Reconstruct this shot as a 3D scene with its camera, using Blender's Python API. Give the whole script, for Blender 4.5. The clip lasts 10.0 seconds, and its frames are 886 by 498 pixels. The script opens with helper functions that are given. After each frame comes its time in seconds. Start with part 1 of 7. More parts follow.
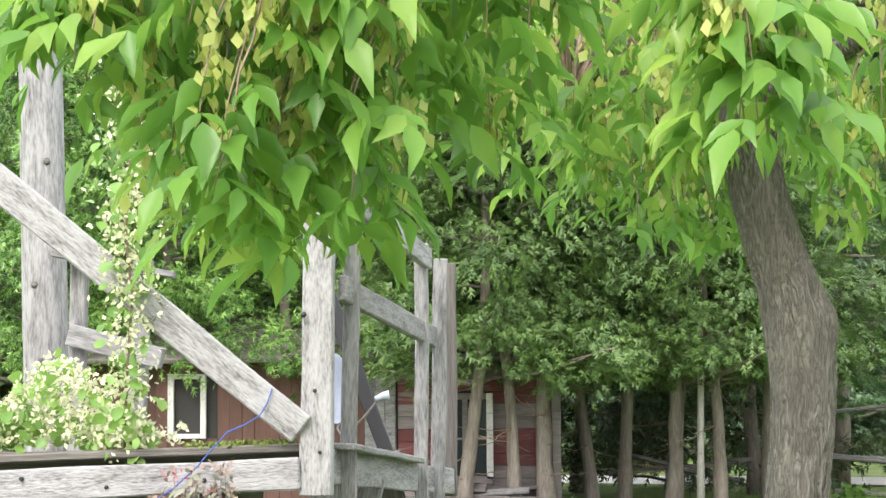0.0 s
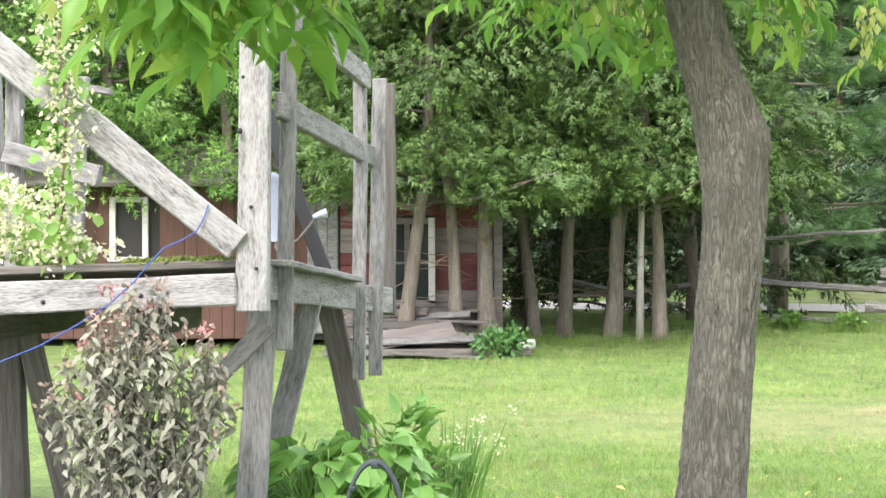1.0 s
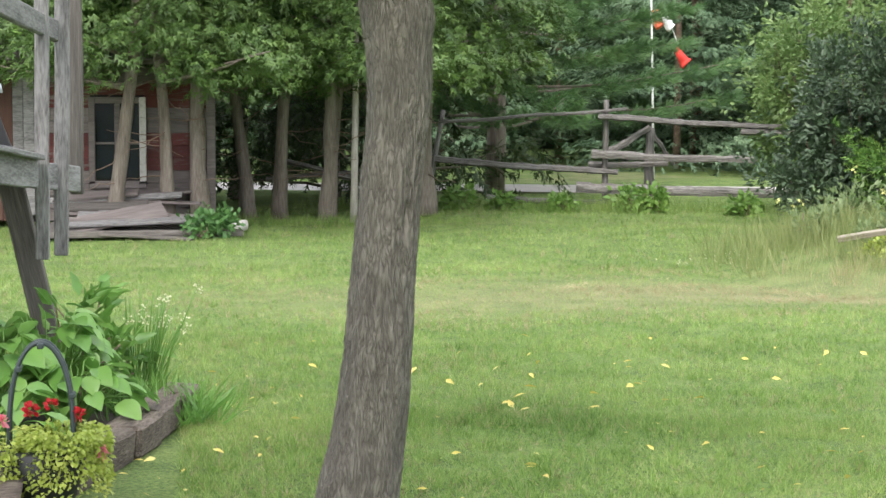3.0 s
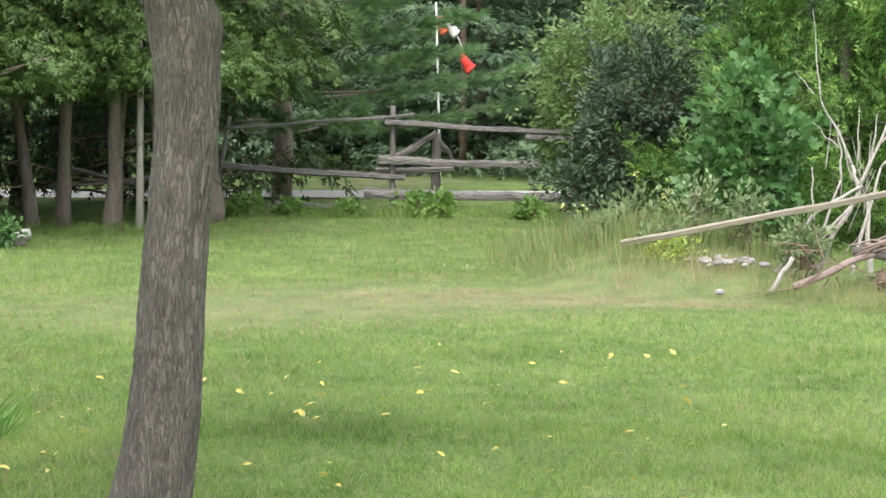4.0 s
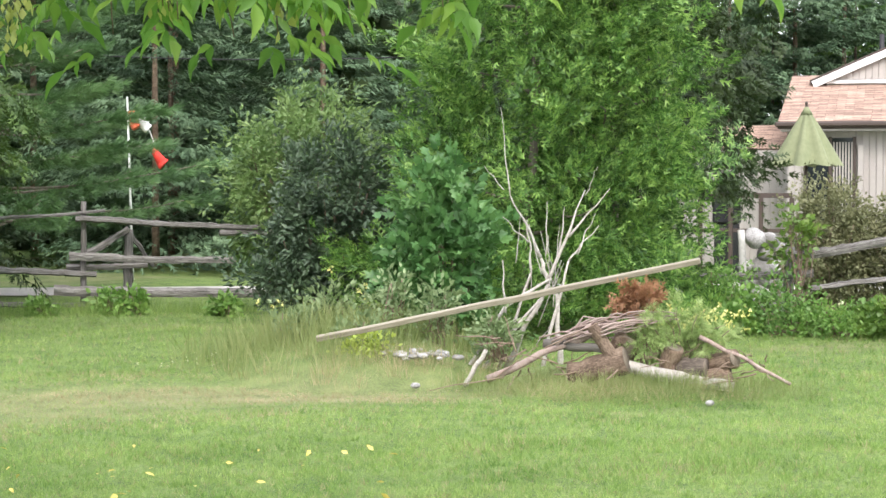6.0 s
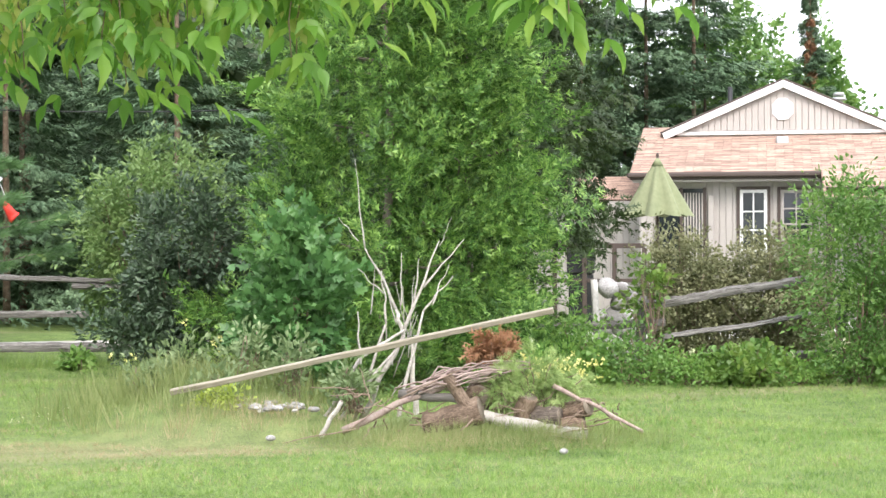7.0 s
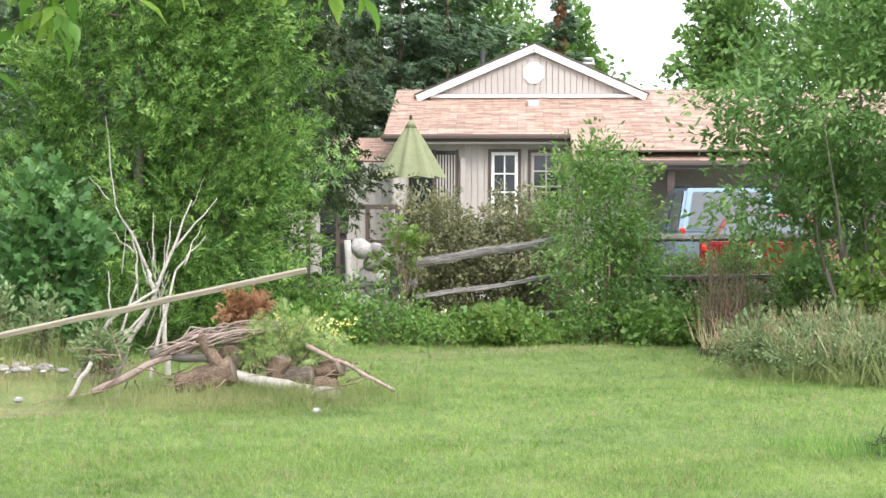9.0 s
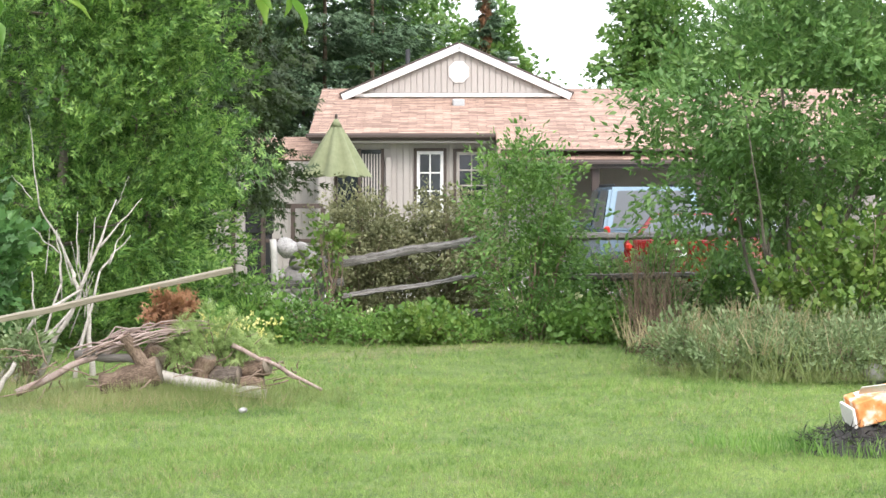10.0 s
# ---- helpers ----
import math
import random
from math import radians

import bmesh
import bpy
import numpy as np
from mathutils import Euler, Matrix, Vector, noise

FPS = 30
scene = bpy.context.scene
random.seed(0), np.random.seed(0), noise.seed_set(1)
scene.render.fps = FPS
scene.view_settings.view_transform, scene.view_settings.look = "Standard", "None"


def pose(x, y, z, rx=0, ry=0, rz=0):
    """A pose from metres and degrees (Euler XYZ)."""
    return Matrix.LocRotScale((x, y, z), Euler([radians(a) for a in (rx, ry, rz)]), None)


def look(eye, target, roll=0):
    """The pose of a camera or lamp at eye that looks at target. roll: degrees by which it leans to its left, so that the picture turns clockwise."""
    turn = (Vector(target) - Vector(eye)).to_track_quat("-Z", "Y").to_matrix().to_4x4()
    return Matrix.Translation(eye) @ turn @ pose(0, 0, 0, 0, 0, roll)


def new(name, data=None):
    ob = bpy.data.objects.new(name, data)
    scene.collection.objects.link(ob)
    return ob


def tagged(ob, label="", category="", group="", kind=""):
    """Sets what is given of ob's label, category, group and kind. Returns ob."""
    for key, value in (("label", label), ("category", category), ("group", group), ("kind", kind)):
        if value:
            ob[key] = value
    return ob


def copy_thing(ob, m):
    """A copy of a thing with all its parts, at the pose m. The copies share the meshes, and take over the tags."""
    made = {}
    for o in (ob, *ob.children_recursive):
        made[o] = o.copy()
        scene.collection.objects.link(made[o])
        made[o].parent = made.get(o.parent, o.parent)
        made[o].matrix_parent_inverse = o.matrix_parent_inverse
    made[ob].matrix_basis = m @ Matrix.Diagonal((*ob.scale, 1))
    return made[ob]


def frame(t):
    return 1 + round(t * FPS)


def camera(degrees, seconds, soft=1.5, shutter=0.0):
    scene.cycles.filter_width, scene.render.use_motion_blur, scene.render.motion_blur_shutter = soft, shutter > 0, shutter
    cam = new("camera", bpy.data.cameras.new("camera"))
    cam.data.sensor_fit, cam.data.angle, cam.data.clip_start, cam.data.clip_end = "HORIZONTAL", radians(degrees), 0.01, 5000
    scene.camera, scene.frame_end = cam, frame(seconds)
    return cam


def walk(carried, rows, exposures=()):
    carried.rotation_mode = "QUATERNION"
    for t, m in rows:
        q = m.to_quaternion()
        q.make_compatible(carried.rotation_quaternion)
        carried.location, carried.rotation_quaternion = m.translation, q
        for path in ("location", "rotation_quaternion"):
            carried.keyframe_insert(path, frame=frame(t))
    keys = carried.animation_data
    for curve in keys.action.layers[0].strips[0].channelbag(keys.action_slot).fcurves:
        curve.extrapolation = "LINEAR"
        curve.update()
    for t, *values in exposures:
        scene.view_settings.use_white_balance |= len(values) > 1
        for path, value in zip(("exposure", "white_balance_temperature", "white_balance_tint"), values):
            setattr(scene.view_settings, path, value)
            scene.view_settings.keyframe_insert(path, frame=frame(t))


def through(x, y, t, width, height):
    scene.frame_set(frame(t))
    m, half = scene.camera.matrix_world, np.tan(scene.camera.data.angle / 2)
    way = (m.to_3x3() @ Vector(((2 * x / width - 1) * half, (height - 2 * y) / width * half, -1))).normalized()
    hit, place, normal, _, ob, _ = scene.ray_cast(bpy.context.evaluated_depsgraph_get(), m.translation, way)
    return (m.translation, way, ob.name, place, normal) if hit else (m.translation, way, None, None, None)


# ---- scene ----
cam = camera(27.075, 10.0, soft=1.5)

# seconds, eye in metres, yaw to the left, pitch up, lean in degrees
PATH = (
    (0, -0.127, 0.293, 1.601, 1.871, 3.984, -0.440),
    (0.5, -0.116, 0.282, 1.575, 0.553, 0.935, -0.258),
    (1, -0.089, 0.291, 1.554, 0.217, -1.347, -0.126),
    (1.5, -0.058, 0.299, 1.537, 0.998, -3.085, -0.256),
    (2, 0.011, 0.311, 1.523, -0.017, -4.740, -0.116),
    (2.5, 0.099, 0.331, 1.520, -4.603, -5.128, 0.386),
    (3, 0.150, 0.341, 1.525, -8.029, -4.985, 0.200),
    (3.2, 0.168, 0.356, 1.530, -10.184, -4.843, 0.324),
    (4.3, 0.129, 0.314, 1.552, -15.800, -4.677, 0.049),
    (4.5, 0.131, 0.324, 1.549, -16.800, -3.918, -0.079),
    (5, 0.132, 0.327, 1.542, -19.318, -2.818, -0.032),
    (5.5, 0.134, 0.331, 1.548, -21.721, -2.494, 0.044),
    (5.7, 0.135, 0.338, 1.561, -22.695, -2.289, 0.050),
    (6.8, 0.146, 0.320, 1.579, -27.770, -0.659, -0.219),
    (7, 0.145, 0.299, 1.563, -28.590, -0.307, -0.292),
    (7.5, 0.148, 0.285, 1.559, -30.534, 0.204, -0.197),
    (8, 0.133, 0.276, 1.545, -32.447, -0.493, -0.163),
    (8.5, 0.130, 0.283, 1.550, -34.422, -1.250, -0.101),
    (9, 0.128, 0.275, 1.556, -36.258, -1.532, 0.080),
    (9.5, 0.120, 0.287, 1.552, -37.633, -1.525, 0.071),
    (10, 0.114, 0.270, 1.555, -38.585, -1.559, 0.003),
)


def aimed(x, y, z, yaw, pitch, lean):
    return pose(x, y, z, 90 + pitch, 0, yaw) @ pose(0, 0, 0, 0, 0, lean)


walk(cam, [(t, aimed(*p)) for t, *p in PATH], exposures=[(0.0, 1.47, 6500, 14), (0.5, 1.58, 6500, 14), (1.0, 1.56, 6500, 14), (1.5, 1.43, 6500, 14), (2.0, 1.3, 6420, 14), (2.5, 1.2, 6420, 14), (3.0, 1.0, 6420, 14), (4.5, 0.93, 6420, 14), (7.5, 1.15, 6420, 14), (10.0, 0.92, 6420, 14)])

# ---- light: bright overcast ----
world = bpy.data.worlds.new("overcast_sky")
scene.world = world
world.use_nodes = True
wn, wl = world.node_tree.nodes, world.node_tree.links
wn.clear()
sky = wn.new("ShaderNodeTexSky")
sky.sky_type, sky.sun_disc = "NISHITA", False
sky.sun_elevation, sky.sun_rotation = radians(45), radians(200)
sky.air_density, sky.dust_density = 1.0, 6.0
grey = wn.new("ShaderNodeMix")
grey.data_type = "RGBA"
grey.inputs[0].default_value = 0.8
grey.inputs[7].default_value = (13.0, 13.6, 14.2, 1)
bg = wn.new("ShaderNodeBackground")
bg.inputs[1].default_value = 0.105
wo = wn.new("ShaderNodeOutputWorld")
wl.new(sky.outputs[0], grey.inputs[6])
wl.new(grey.outputs[2], bg.inputs[0])
wl.new(bg.outputs[0], wo.inputs[0])

sun = new("sun", bpy.data.lights.new("sun", "SUN"))
sun.data.energy, sun.data.angle, sun.data.color = 1.5, radians(20), (1.0, 0.95, 0.87)
sun.matrix_world = look((-8, -22, 24), (0, 0, 0))


# ---- materials ----
def node_mat(name):
    m = bpy.data.materials.new(name)
    m.use_nodes = True
    return m, m.node_tree.nodes, m.node_tree.links, m.node_tree.nodes["Principled BSDF"]


def ramp_node(n, stops):
    r = n.new("ShaderNodeValToRGB")
    el = r.color_ramp.elements
    while len(el) < len(stops):
        el.new(0.5)
    for e, (at, c) in zip(el, stops):
        e.position, e.color = at, (*c, 1)
    return r


def surface(name, stops, scale=4.0, stretch=(1, 1, 1), rough=0.85, bump=0.3, fine=6.0, vary=0.25, metal=0.0, detail=8.0, depth=0.01):
    """A rough natural surface: a coarse and a fine noise drive colour and relief, each object a little different."""
    m, n, l, p = node_mat(name)
    co = n.new("ShaderNodeTexCoord")
    mp = n.new("ShaderNodeMapping")
    mp.inputs["Scale"].default_value = stretch
    info = n.new("ShaderNodeObjectInfo")
    off = n.new("ShaderNodeVectorMath")
    off.operation = "SCALE"
    off.inputs[0].default_value = (37, 17, 23)
    l.new(info.outputs["Random"], off.inputs["Scale"])
    l.new(co.outputs["Object"], mp.inputs["Vector"])
    l.new(off.outputs[0], mp.inputs["Location"])
    a, b = n.new("ShaderNodeTexNoise"), n.new("ShaderNodeTexNoise")
    a.inputs["Scale"].default_value, a.inputs["Detail"].default_value = scale, detail
    b.inputs["Scale"].default_value, b.inputs["Detail"].default_value = scale * fine, 5
    for t in (a, b):
        l.new(mp.outputs[0], t.inputs["Vector"])
    mix = n.new("ShaderNodeMath")
    mix.operation = "MULTIPLY_ADD"
    mix.inputs[1].default_value, mix.inputs[2].default_value = 0.6, 0.2
    l.new(a.outputs[0], mix.inputs[0])
    add = n.new("ShaderNodeMath")
    add.operation = "MULTIPLY_ADD"
    add.inputs[1].default_value = 0.6
    l.new(b.outputs[0], add.inputs[0])
    l.new(mix.outputs[0], add.inputs[2])
    sub = n.new("ShaderNodeMath")
    sub.operation = "SUBTRACT"
    sub.inputs[1].default_value = 0.3
    l.new(add.outputs[0], sub.inputs[0])
    r = ramp_node(n, stops)
    l.new(sub.outputs[0], r.inputs[0])
    hsv = n.new("ShaderNodeHueSaturation")
    val = n.new("ShaderNodeMath")
    val.operation = "MULTIPLY_ADD"
    val.inputs[1].default_value, val.inputs[2].default_value = vary, 1 - vary / 2
    l.new(info.outputs["Random"], val.inputs[0])
    l.new(val.outputs[0], hsv.inputs["Value"])
    l.new(r.outputs[0], hsv.inputs["Color"])
    l.new(hsv.outputs[0], p.inputs["Base Color"])
    p.inputs["Roughness"].default_value, p.inputs["Metallic"].default_value = rough, metal
    bp = n.new("ShaderNodeBump")
    bp.inputs["Strength"].default_value, bp.inputs["Distance"].default_value = bump, depth
    l.new(sub.outputs[0], bp.inputs["Height"])
    l.new(bp.outputs[0], p.inputs["Normal"])
    return m


def leafy(name, dark, mid, light, rough=0.45, through=0.35, patch=2.2, each=0.3):
    """Leaves: colour by leaf and by patch of the crown, with light shining through."""
    m, n, l, p = node_mat(name)
    geo = n.new("ShaderNodeNewGeometry")
    co = n.new("ShaderNodeTexCoord")
    no = n.new("ShaderNodeTexNoise")
    no.inputs["Scale"].default_value, no.inputs["Detail"].default_value = patch, 3
    l.new(co.outputs["Object"], no.inputs["Vector"])
    mx = n.new("ShaderNodeMath")
    mx.operation = "MULTIPLY_ADD"
    mx.inputs[1].default_value = each
    l.new(geo.outputs["Random Per Island"], mx.inputs[0])
    s = n.new("ShaderNodeMath")
    s.operation = "MULTIPLY_ADD"
    s.inputs[1].default_value, s.inputs[2].default_value = 1.4, -0.19 - each / 2
    l.new(no.outputs[0], s.inputs[0])
    l.new(s.outputs[0], mx.inputs[2])
    r = ramp_node(n, [(0.0, dark), (0.45, mid), (0.95, light)])
    l.new(mx.outputs[0], r.inputs[0])
    l.new(r.outputs[0], p.inputs["Base Color"])
    p.inputs["Roughness"].default_value = rough
    tr = n.new("ShaderNodeBsdfTranslucent")
    l.new(r.outputs[0], tr.inputs["Color"])
    ms = n.new("ShaderNodeMixShader")
    ms.inputs[0].default_value = through
    l.new(p.outputs[0], ms.inputs[1])
    l.new(tr.outputs[0], ms.inputs[2])
    l.new(ms.outputs[0], n["Material Output"].inputs["Surface"])
    return m


def plain(name, colour, rough=0.5, metal=0.0, bump=0.05, scale=30.0, spread=0.12):
    lo = tuple(c * (1 - spread) for c in colour)
    hi = tuple(min(1, c * (1 + spread)) for c in colour)
    return surface(name, [(0.25, lo), (0.75, hi)], scale=scale, rough=rough, metal=metal, bump=bump, vary=0.06, fine=4)


def glass_dark(name, tint=(0.02, 0.025, 0.03)):
    m, n, l, p = node_mat(name)
    p.inputs["Base Color"].default_value = (*tint, 1)
    p.inputs["Roughness"].default_value = 0.06
    p.inputs["Specular IOR Level"].default_value = 0.6
    return m


M_GREY = surface("weathered_timber", [(0.22, (0.036, 0.034, 0.033)), (0.38, (0.125, 0.122, 0.121)), (0.56, (0.23, 0.226, 0.225)), (0.85, (0.34, 0.335, 0.332))], scale=2.6, stretch=(1.6, 9, 9), bump=0.9, depth=0.008, fine=4.5, vary=0.4)
M_PALE = surface("bleached_timber", [(0.26, (0.055, 0.048, 0.046)), (0.39, (0.19, 0.182, 0.184)), (0.54, (0.31, 0.303, 0.308)), (0.85, (0.43, 0.423, 0.43))], scale=2.6, stretch=(2.4, 9, 9), bump=1.0, depth=0.009, fine=5, vary=0.1)
M_GREYDARK = surface("dark_timber", [(0.15, (0.035, 0.03, 0.027)), (0.5, (0.11, 0.10, 0.09)), (0.85, (0.22, 0.2, 0.18))], scale=3, stretch=(1.0, 20, 20), bump=0.7, depth=0.006, fine=3.5)
M_RAIL = surface("split_cedar_rail", [(0.26, (0.028, 0.025, 0.023)), (0.44, (0.125, 0.117, 0.108)), (0.58, (0.215, 0.204, 0.192)), (0.8, (0.36, 0.347, 0.33))], scale=2.5, stretch=(0.6, 18, 18), bump=1.0, depth=0.016, fine=3.5)
M_PEELED = surface("peeled_pole", [(0.18, (0.12, 0.10, 0.072)), (0.5, (0.29, 0.258, 0.2)), (0.85, (0.42, 0.385, 0.315))], scale=2, stretch=(0.5, 9, 9), bump=0.5, depth=0.006)


def bark_material():
    """Grey-brown bark with interlaced furrows."""
    m, n, l, p = node_mat("ridged_bark")
    co, mp = n.new("ShaderNodeTexCoord"), n.new("ShaderNodeMapping")
    mp.inputs["Scale"].default_value = (1, 1, 0.2)
    l.new(co.outputs["Object"], mp.inputs["Vector"])
    wob = n.new("ShaderNodeTexNoise")
    wob.inputs["Scale"].default_value = 14
    l.new(mp.outputs[0], wob.inputs["Vector"])
    ad = n.new("ShaderNodeVectorMath")
    ad.operation = "MULTIPLY_ADD"
    ad.inputs[1].default_value = (0.06, 0.06, 0.06)
    l.new(wob.outputs["Color"], ad.inputs[0])
    l.new(mp.outputs[0], ad.inputs[2])
    rid = n.new("ShaderNodeTexNoise")
    rid.inputs["Scale"].default_value, rid.inputs["Detail"].default_value = 70, 2.5
    l.new(ad.outputs[0], rid.inputs["Vector"])
    cen, ab = n.new("ShaderNodeMath"), n.new("ShaderNodeMath")
    cen.operation, ab.operation = "SUBTRACT", "ABSOLUTE"
    cen.inputs[1].default_value = 0.5
    l.new(rid.outputs[0], cen.inputs[0])
    l.new(cen.outputs[0], ab.inputs[0])
    fine = n.new("ShaderNodeTexNoise")
    fine.inputs["Scale"].default_value, fine.inputs["Detail"].default_value = 95, 6
    l.new(mp.outputs[0], fine.inputs["Vector"])
    big = n.new("ShaderNodeTexNoise")
    big.inputs["Scale"].default_value = 5
    l.new(co.outputs["Object"], big.inputs["Vector"])
    h = n.new("ShaderNodeMath")
    h.operation = "MULTIPLY_ADD"
    h.inputs[1].default_value = 3.0
    l.new(ab.outputs[0], h.inputs[0])
    f2 = n.new("ShaderNodeMath")
    f2.operation = "MULTIPLY"
    f2.inputs[1].default_value = 0.36
    l.new(fine.outputs[0], f2.inputs[0])
    l.new(f2.outputs[0], h.inputs[2])
    r = ramp_node(n, [(0.14, (0.075, 0.066, 0.056)), (0.36, (0.138, 0.124, 0.105)), (0.8, (0.21, 0.193, 0.168))])
    l.new(h.outputs[0], r.inputs[0])
    hs, v = n.new("ShaderNodeHueSaturation"), n.new("ShaderNodeMath")
    v.operation = "MULTIPLY_ADD"
    v.inputs[1].default_value, v.inputs[2].default_value = 0.8, 0.55
    l.new(big.outputs[0], v.inputs[0])
    l.new(v.outputs[0], hs.inputs["Value"])
    l.new(r.outputs[0], hs.inputs["Color"])
    l.new(hs.outputs[0], p.inputs["Base Color"])
    p.inputs["Roughness"].default_value = 0.9
    bp = n.new("ShaderNodeBump")
    bp.inputs["Strength"].default_value, bp.inputs["Distance"].default_value = 1.0, 0.014
    l.new(h.outputs[0], bp.inputs["Height"])
    l.new(bp.outputs[0], p.inputs["Normal"])
    return m


M_BARK = bark_material()
M_CEDARBARK = surface("cedar_bark", [(0.15, (0.042, 0.034, 0.028)), (0.45, (0.16, 0.135, 0.11)), (0.85, (0.33, 0.295, 0.255))], scale=5, stretch=(2, 2, 0.25), bump=0.8, depth=0.01)
M_BIRCH = surface("birch_bark", [(0.2, (0.09, 0.075, 0.062)), (0.38, (0.34, 0.31, 0.28)), (0.7, (0.55, 0.52, 0.485))], scale=9, stretch=(5, 1, 1), bump=0.5, depth=0.005)
M_TWIG = surface("twig_bark", [(0.2, (0.10, 0.065, 0.045)), (0.8, (0.30, 0.22, 0.17))], scale=12, bump=0.4)
M_PINK = surface("cherry_branch_bark", [(0.2, (0.11, 0.07, 0.06)), (0.45, (0.27, 0.2, 0.175)), (0.85, (0.45, 0.38, 0.345))], scale=6, stretch=(3, 1, 1), bump=0.4)
M_CUT = surface("weathered_end_grain", [(0.2, (0.09, 0.07, 0.052)), (0.5, (0.19, 0.155, 0.12)), (0.8, (0.31, 0.26, 0.205))], scale=12, bump=0.5)
M_LOGBROWN = surface("rotting_log_bark", [(0.25, (0.03, 0.02, 0.014)), (0.45, (0.13, 0.088, 0.06)), (0.6, (0.22, 0.16, 0.115)), (0.85, (0.36, 0.285, 0.215))], scale=7, stretch=(0.8, 2, 2), bump=1.0, depth=0.014)
M_DRIFT = surface("weathered_log", [(0.25, (0.02, 0.015, 0.012)), (0.42, (0.075, 0.058, 0.046)), (0.6, (0.15, 0.122, 0.1)), (0.85, (0.26, 0.22, 0.185))], scale=5, stretch=(0.7, 3, 3), bump=1.0, depth=0.02)
M_REDPAINT = surface("worn_red_paint", [(0.34, (0.16, 0.135, 0.125)), (0.48, (0.10, 0.03, 0.028)), (0.8, (0.14, 0.034, 0.034))], scale=2.2, stretch=(0.5, 3, 3), bump=0.3, vary=0.5)
M_CLAPGREY = surface("bare_clapboard", [(0.2, (0.075, 0.06, 0.056)), (0.5, (0.155, 0.135, 0.128)), (0.8, (0.23, 0.20, 0.19))], scale=2.5, stretch=(0.5, 5, 5), bump=0.4, vary=0.4)
M_BROWNWALL = surface("brown_stained_boards", [(0.2, (0.06, 0.03, 0.022)), (0.8, (0.105, 0.052, 0.038))], scale=3, stretch=(4, 4, 0.4), bump=0.3, vary=0.2)
M_WHITEWORN = surface("flaking_white_paint", [(0.22, (0.2, 0.185, 0.17)), (0.45, (0.44, 0.43, 0.41)), (0.8, (0.58, 0.57, 0.55))], scale=5, bump=0.3)
M_WHITE = plain("white_paint", (0.78, 0.78, 0.78), rough=0.45)
M_SIDING = surface("taupe_siding", [(0.2, (0.385, 0.355, 0.335)), (0.8, (0.455, 0.425, 0.40))], scale=1.5, rough=0.6, bump=0.08, vary=0.08)
M_BROWNTRIM = plain("dark_brown_trim", (0.07, 0.05, 0.042), rough=0.5)
# near black, so that the shade inside lies in the colour itself
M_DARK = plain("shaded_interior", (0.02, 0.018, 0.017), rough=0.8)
M_GLASS = glass_dark("window_glass")
# paler than the house glass: some of the mirrored white sky is in this colour
M_CARGLASS = glass_dark("car_glass", (0.10, 0.115, 0.13))
M_GREENBOX = plain("green_plastic", (0.012, 0.18, 0.12), rough=0.4, scale=6)
M_BLACK = plain("black_rubber", (0.02, 0.021, 0.024), rough=0.6)
M_WIRE = plain("dark_green_wire", (0.028, 0.042, 0.045), rough=0.45)
M_BLUE = plain("blue_cord", (0.035, 0.075, 0.30), rough=0.6)
M_METAL = plain("galvanised_metal", (0.55, 0.56, 0.57), rough=0.4, metal=0.8)
M_DISH = plain("pale_dish_paint", (0.40, 0.44, 0.53), rough=0.45)
M_UMB = surface("olive_canvas", [(0.2, (0.17, 0.195, 0.105)), (0.8, (0.26, 0.285, 0.16))], scale=3, bump=0.1, rough=0.8, vary=0)
M_CARBLUE = plain("steel_blue_car_paint", (0.2, 0.29, 0.37), rough=0.25, metal=0.4, bump=0.0)
M_CARRED = plain("red_car_paint", (0.20, 0.014, 0.014), rough=0.25, bump=0.0)
M_LAMP = plain("red_lamp_glass", (0.5, 0.03, 0.02), rough=0.15, bump=0.0)
M_RED = plain("red_fabric", (0.75, 0.05, 0.035), rough=0.7)
M_ORANGE = plain("orange_fabric", (0.72, 0.15, 0.07), rough=0.7)
M_CARD = surface("printed_cardboard", [(0.3, (0.72, 0.20, 0.05)), (0.5, (0.75, 0.33, 0.12)), (0.62, (0.75, 0.66, 0.55))], scale=7, bump=0.05, fine=2, vary=0)
M_PAPER = plain("white_cardboard", (0.72, 0.69, 0.65), rough=0.7)
M_FIELD = surface("lichened_field_stone", [(0.2, (0.13, 0.125, 0.12)), (0.8, (0.36, 0.35, 0.34))], scale=7, bump=0.5)
M_ROCK = surface("pale_limestone", [(0.28, (0.12, 0.116, 0.112)), (0.5, (0.34, 0.332, 0.325)), (0.8, (0.62, 0.61, 0.60))], scale=9, bump=0.6)
M_ASH = surface("charred_debris", [(0.2, (0.010, 0.010, 0.010)), (0.8, (0.06, 0.056, 0.052))], scale=10, bump=0.6)
M_SOIL = surface("garden_soil", [(0.2, (0.018, 0.013, 0.01)), (0.8, (0.07, 0.053, 0.04))], scale=8, bump=0.8, depth=0.02)
M_GRAVEL = surface("gravel", [(0.2, (0.34, 0.32, 0.30)), (0.8, (0.58, 0.56, 0.53))], scale=6, fine=10, bump=0.5, depth=0.02, vary=0)
M_MOSS = surface("moss", [(0.2, (0.06, 0.09, 0.015)), (0.8, (0.20, 0.25, 0.05))], scale=20, bump=0.7)
M_HAY = leafy("dry_grass", (0.17, 0.15, 0.07), (0.35, 0.30, 0.165), (0.54, 0.46, 0.29), rough=0.7, through=0.25)

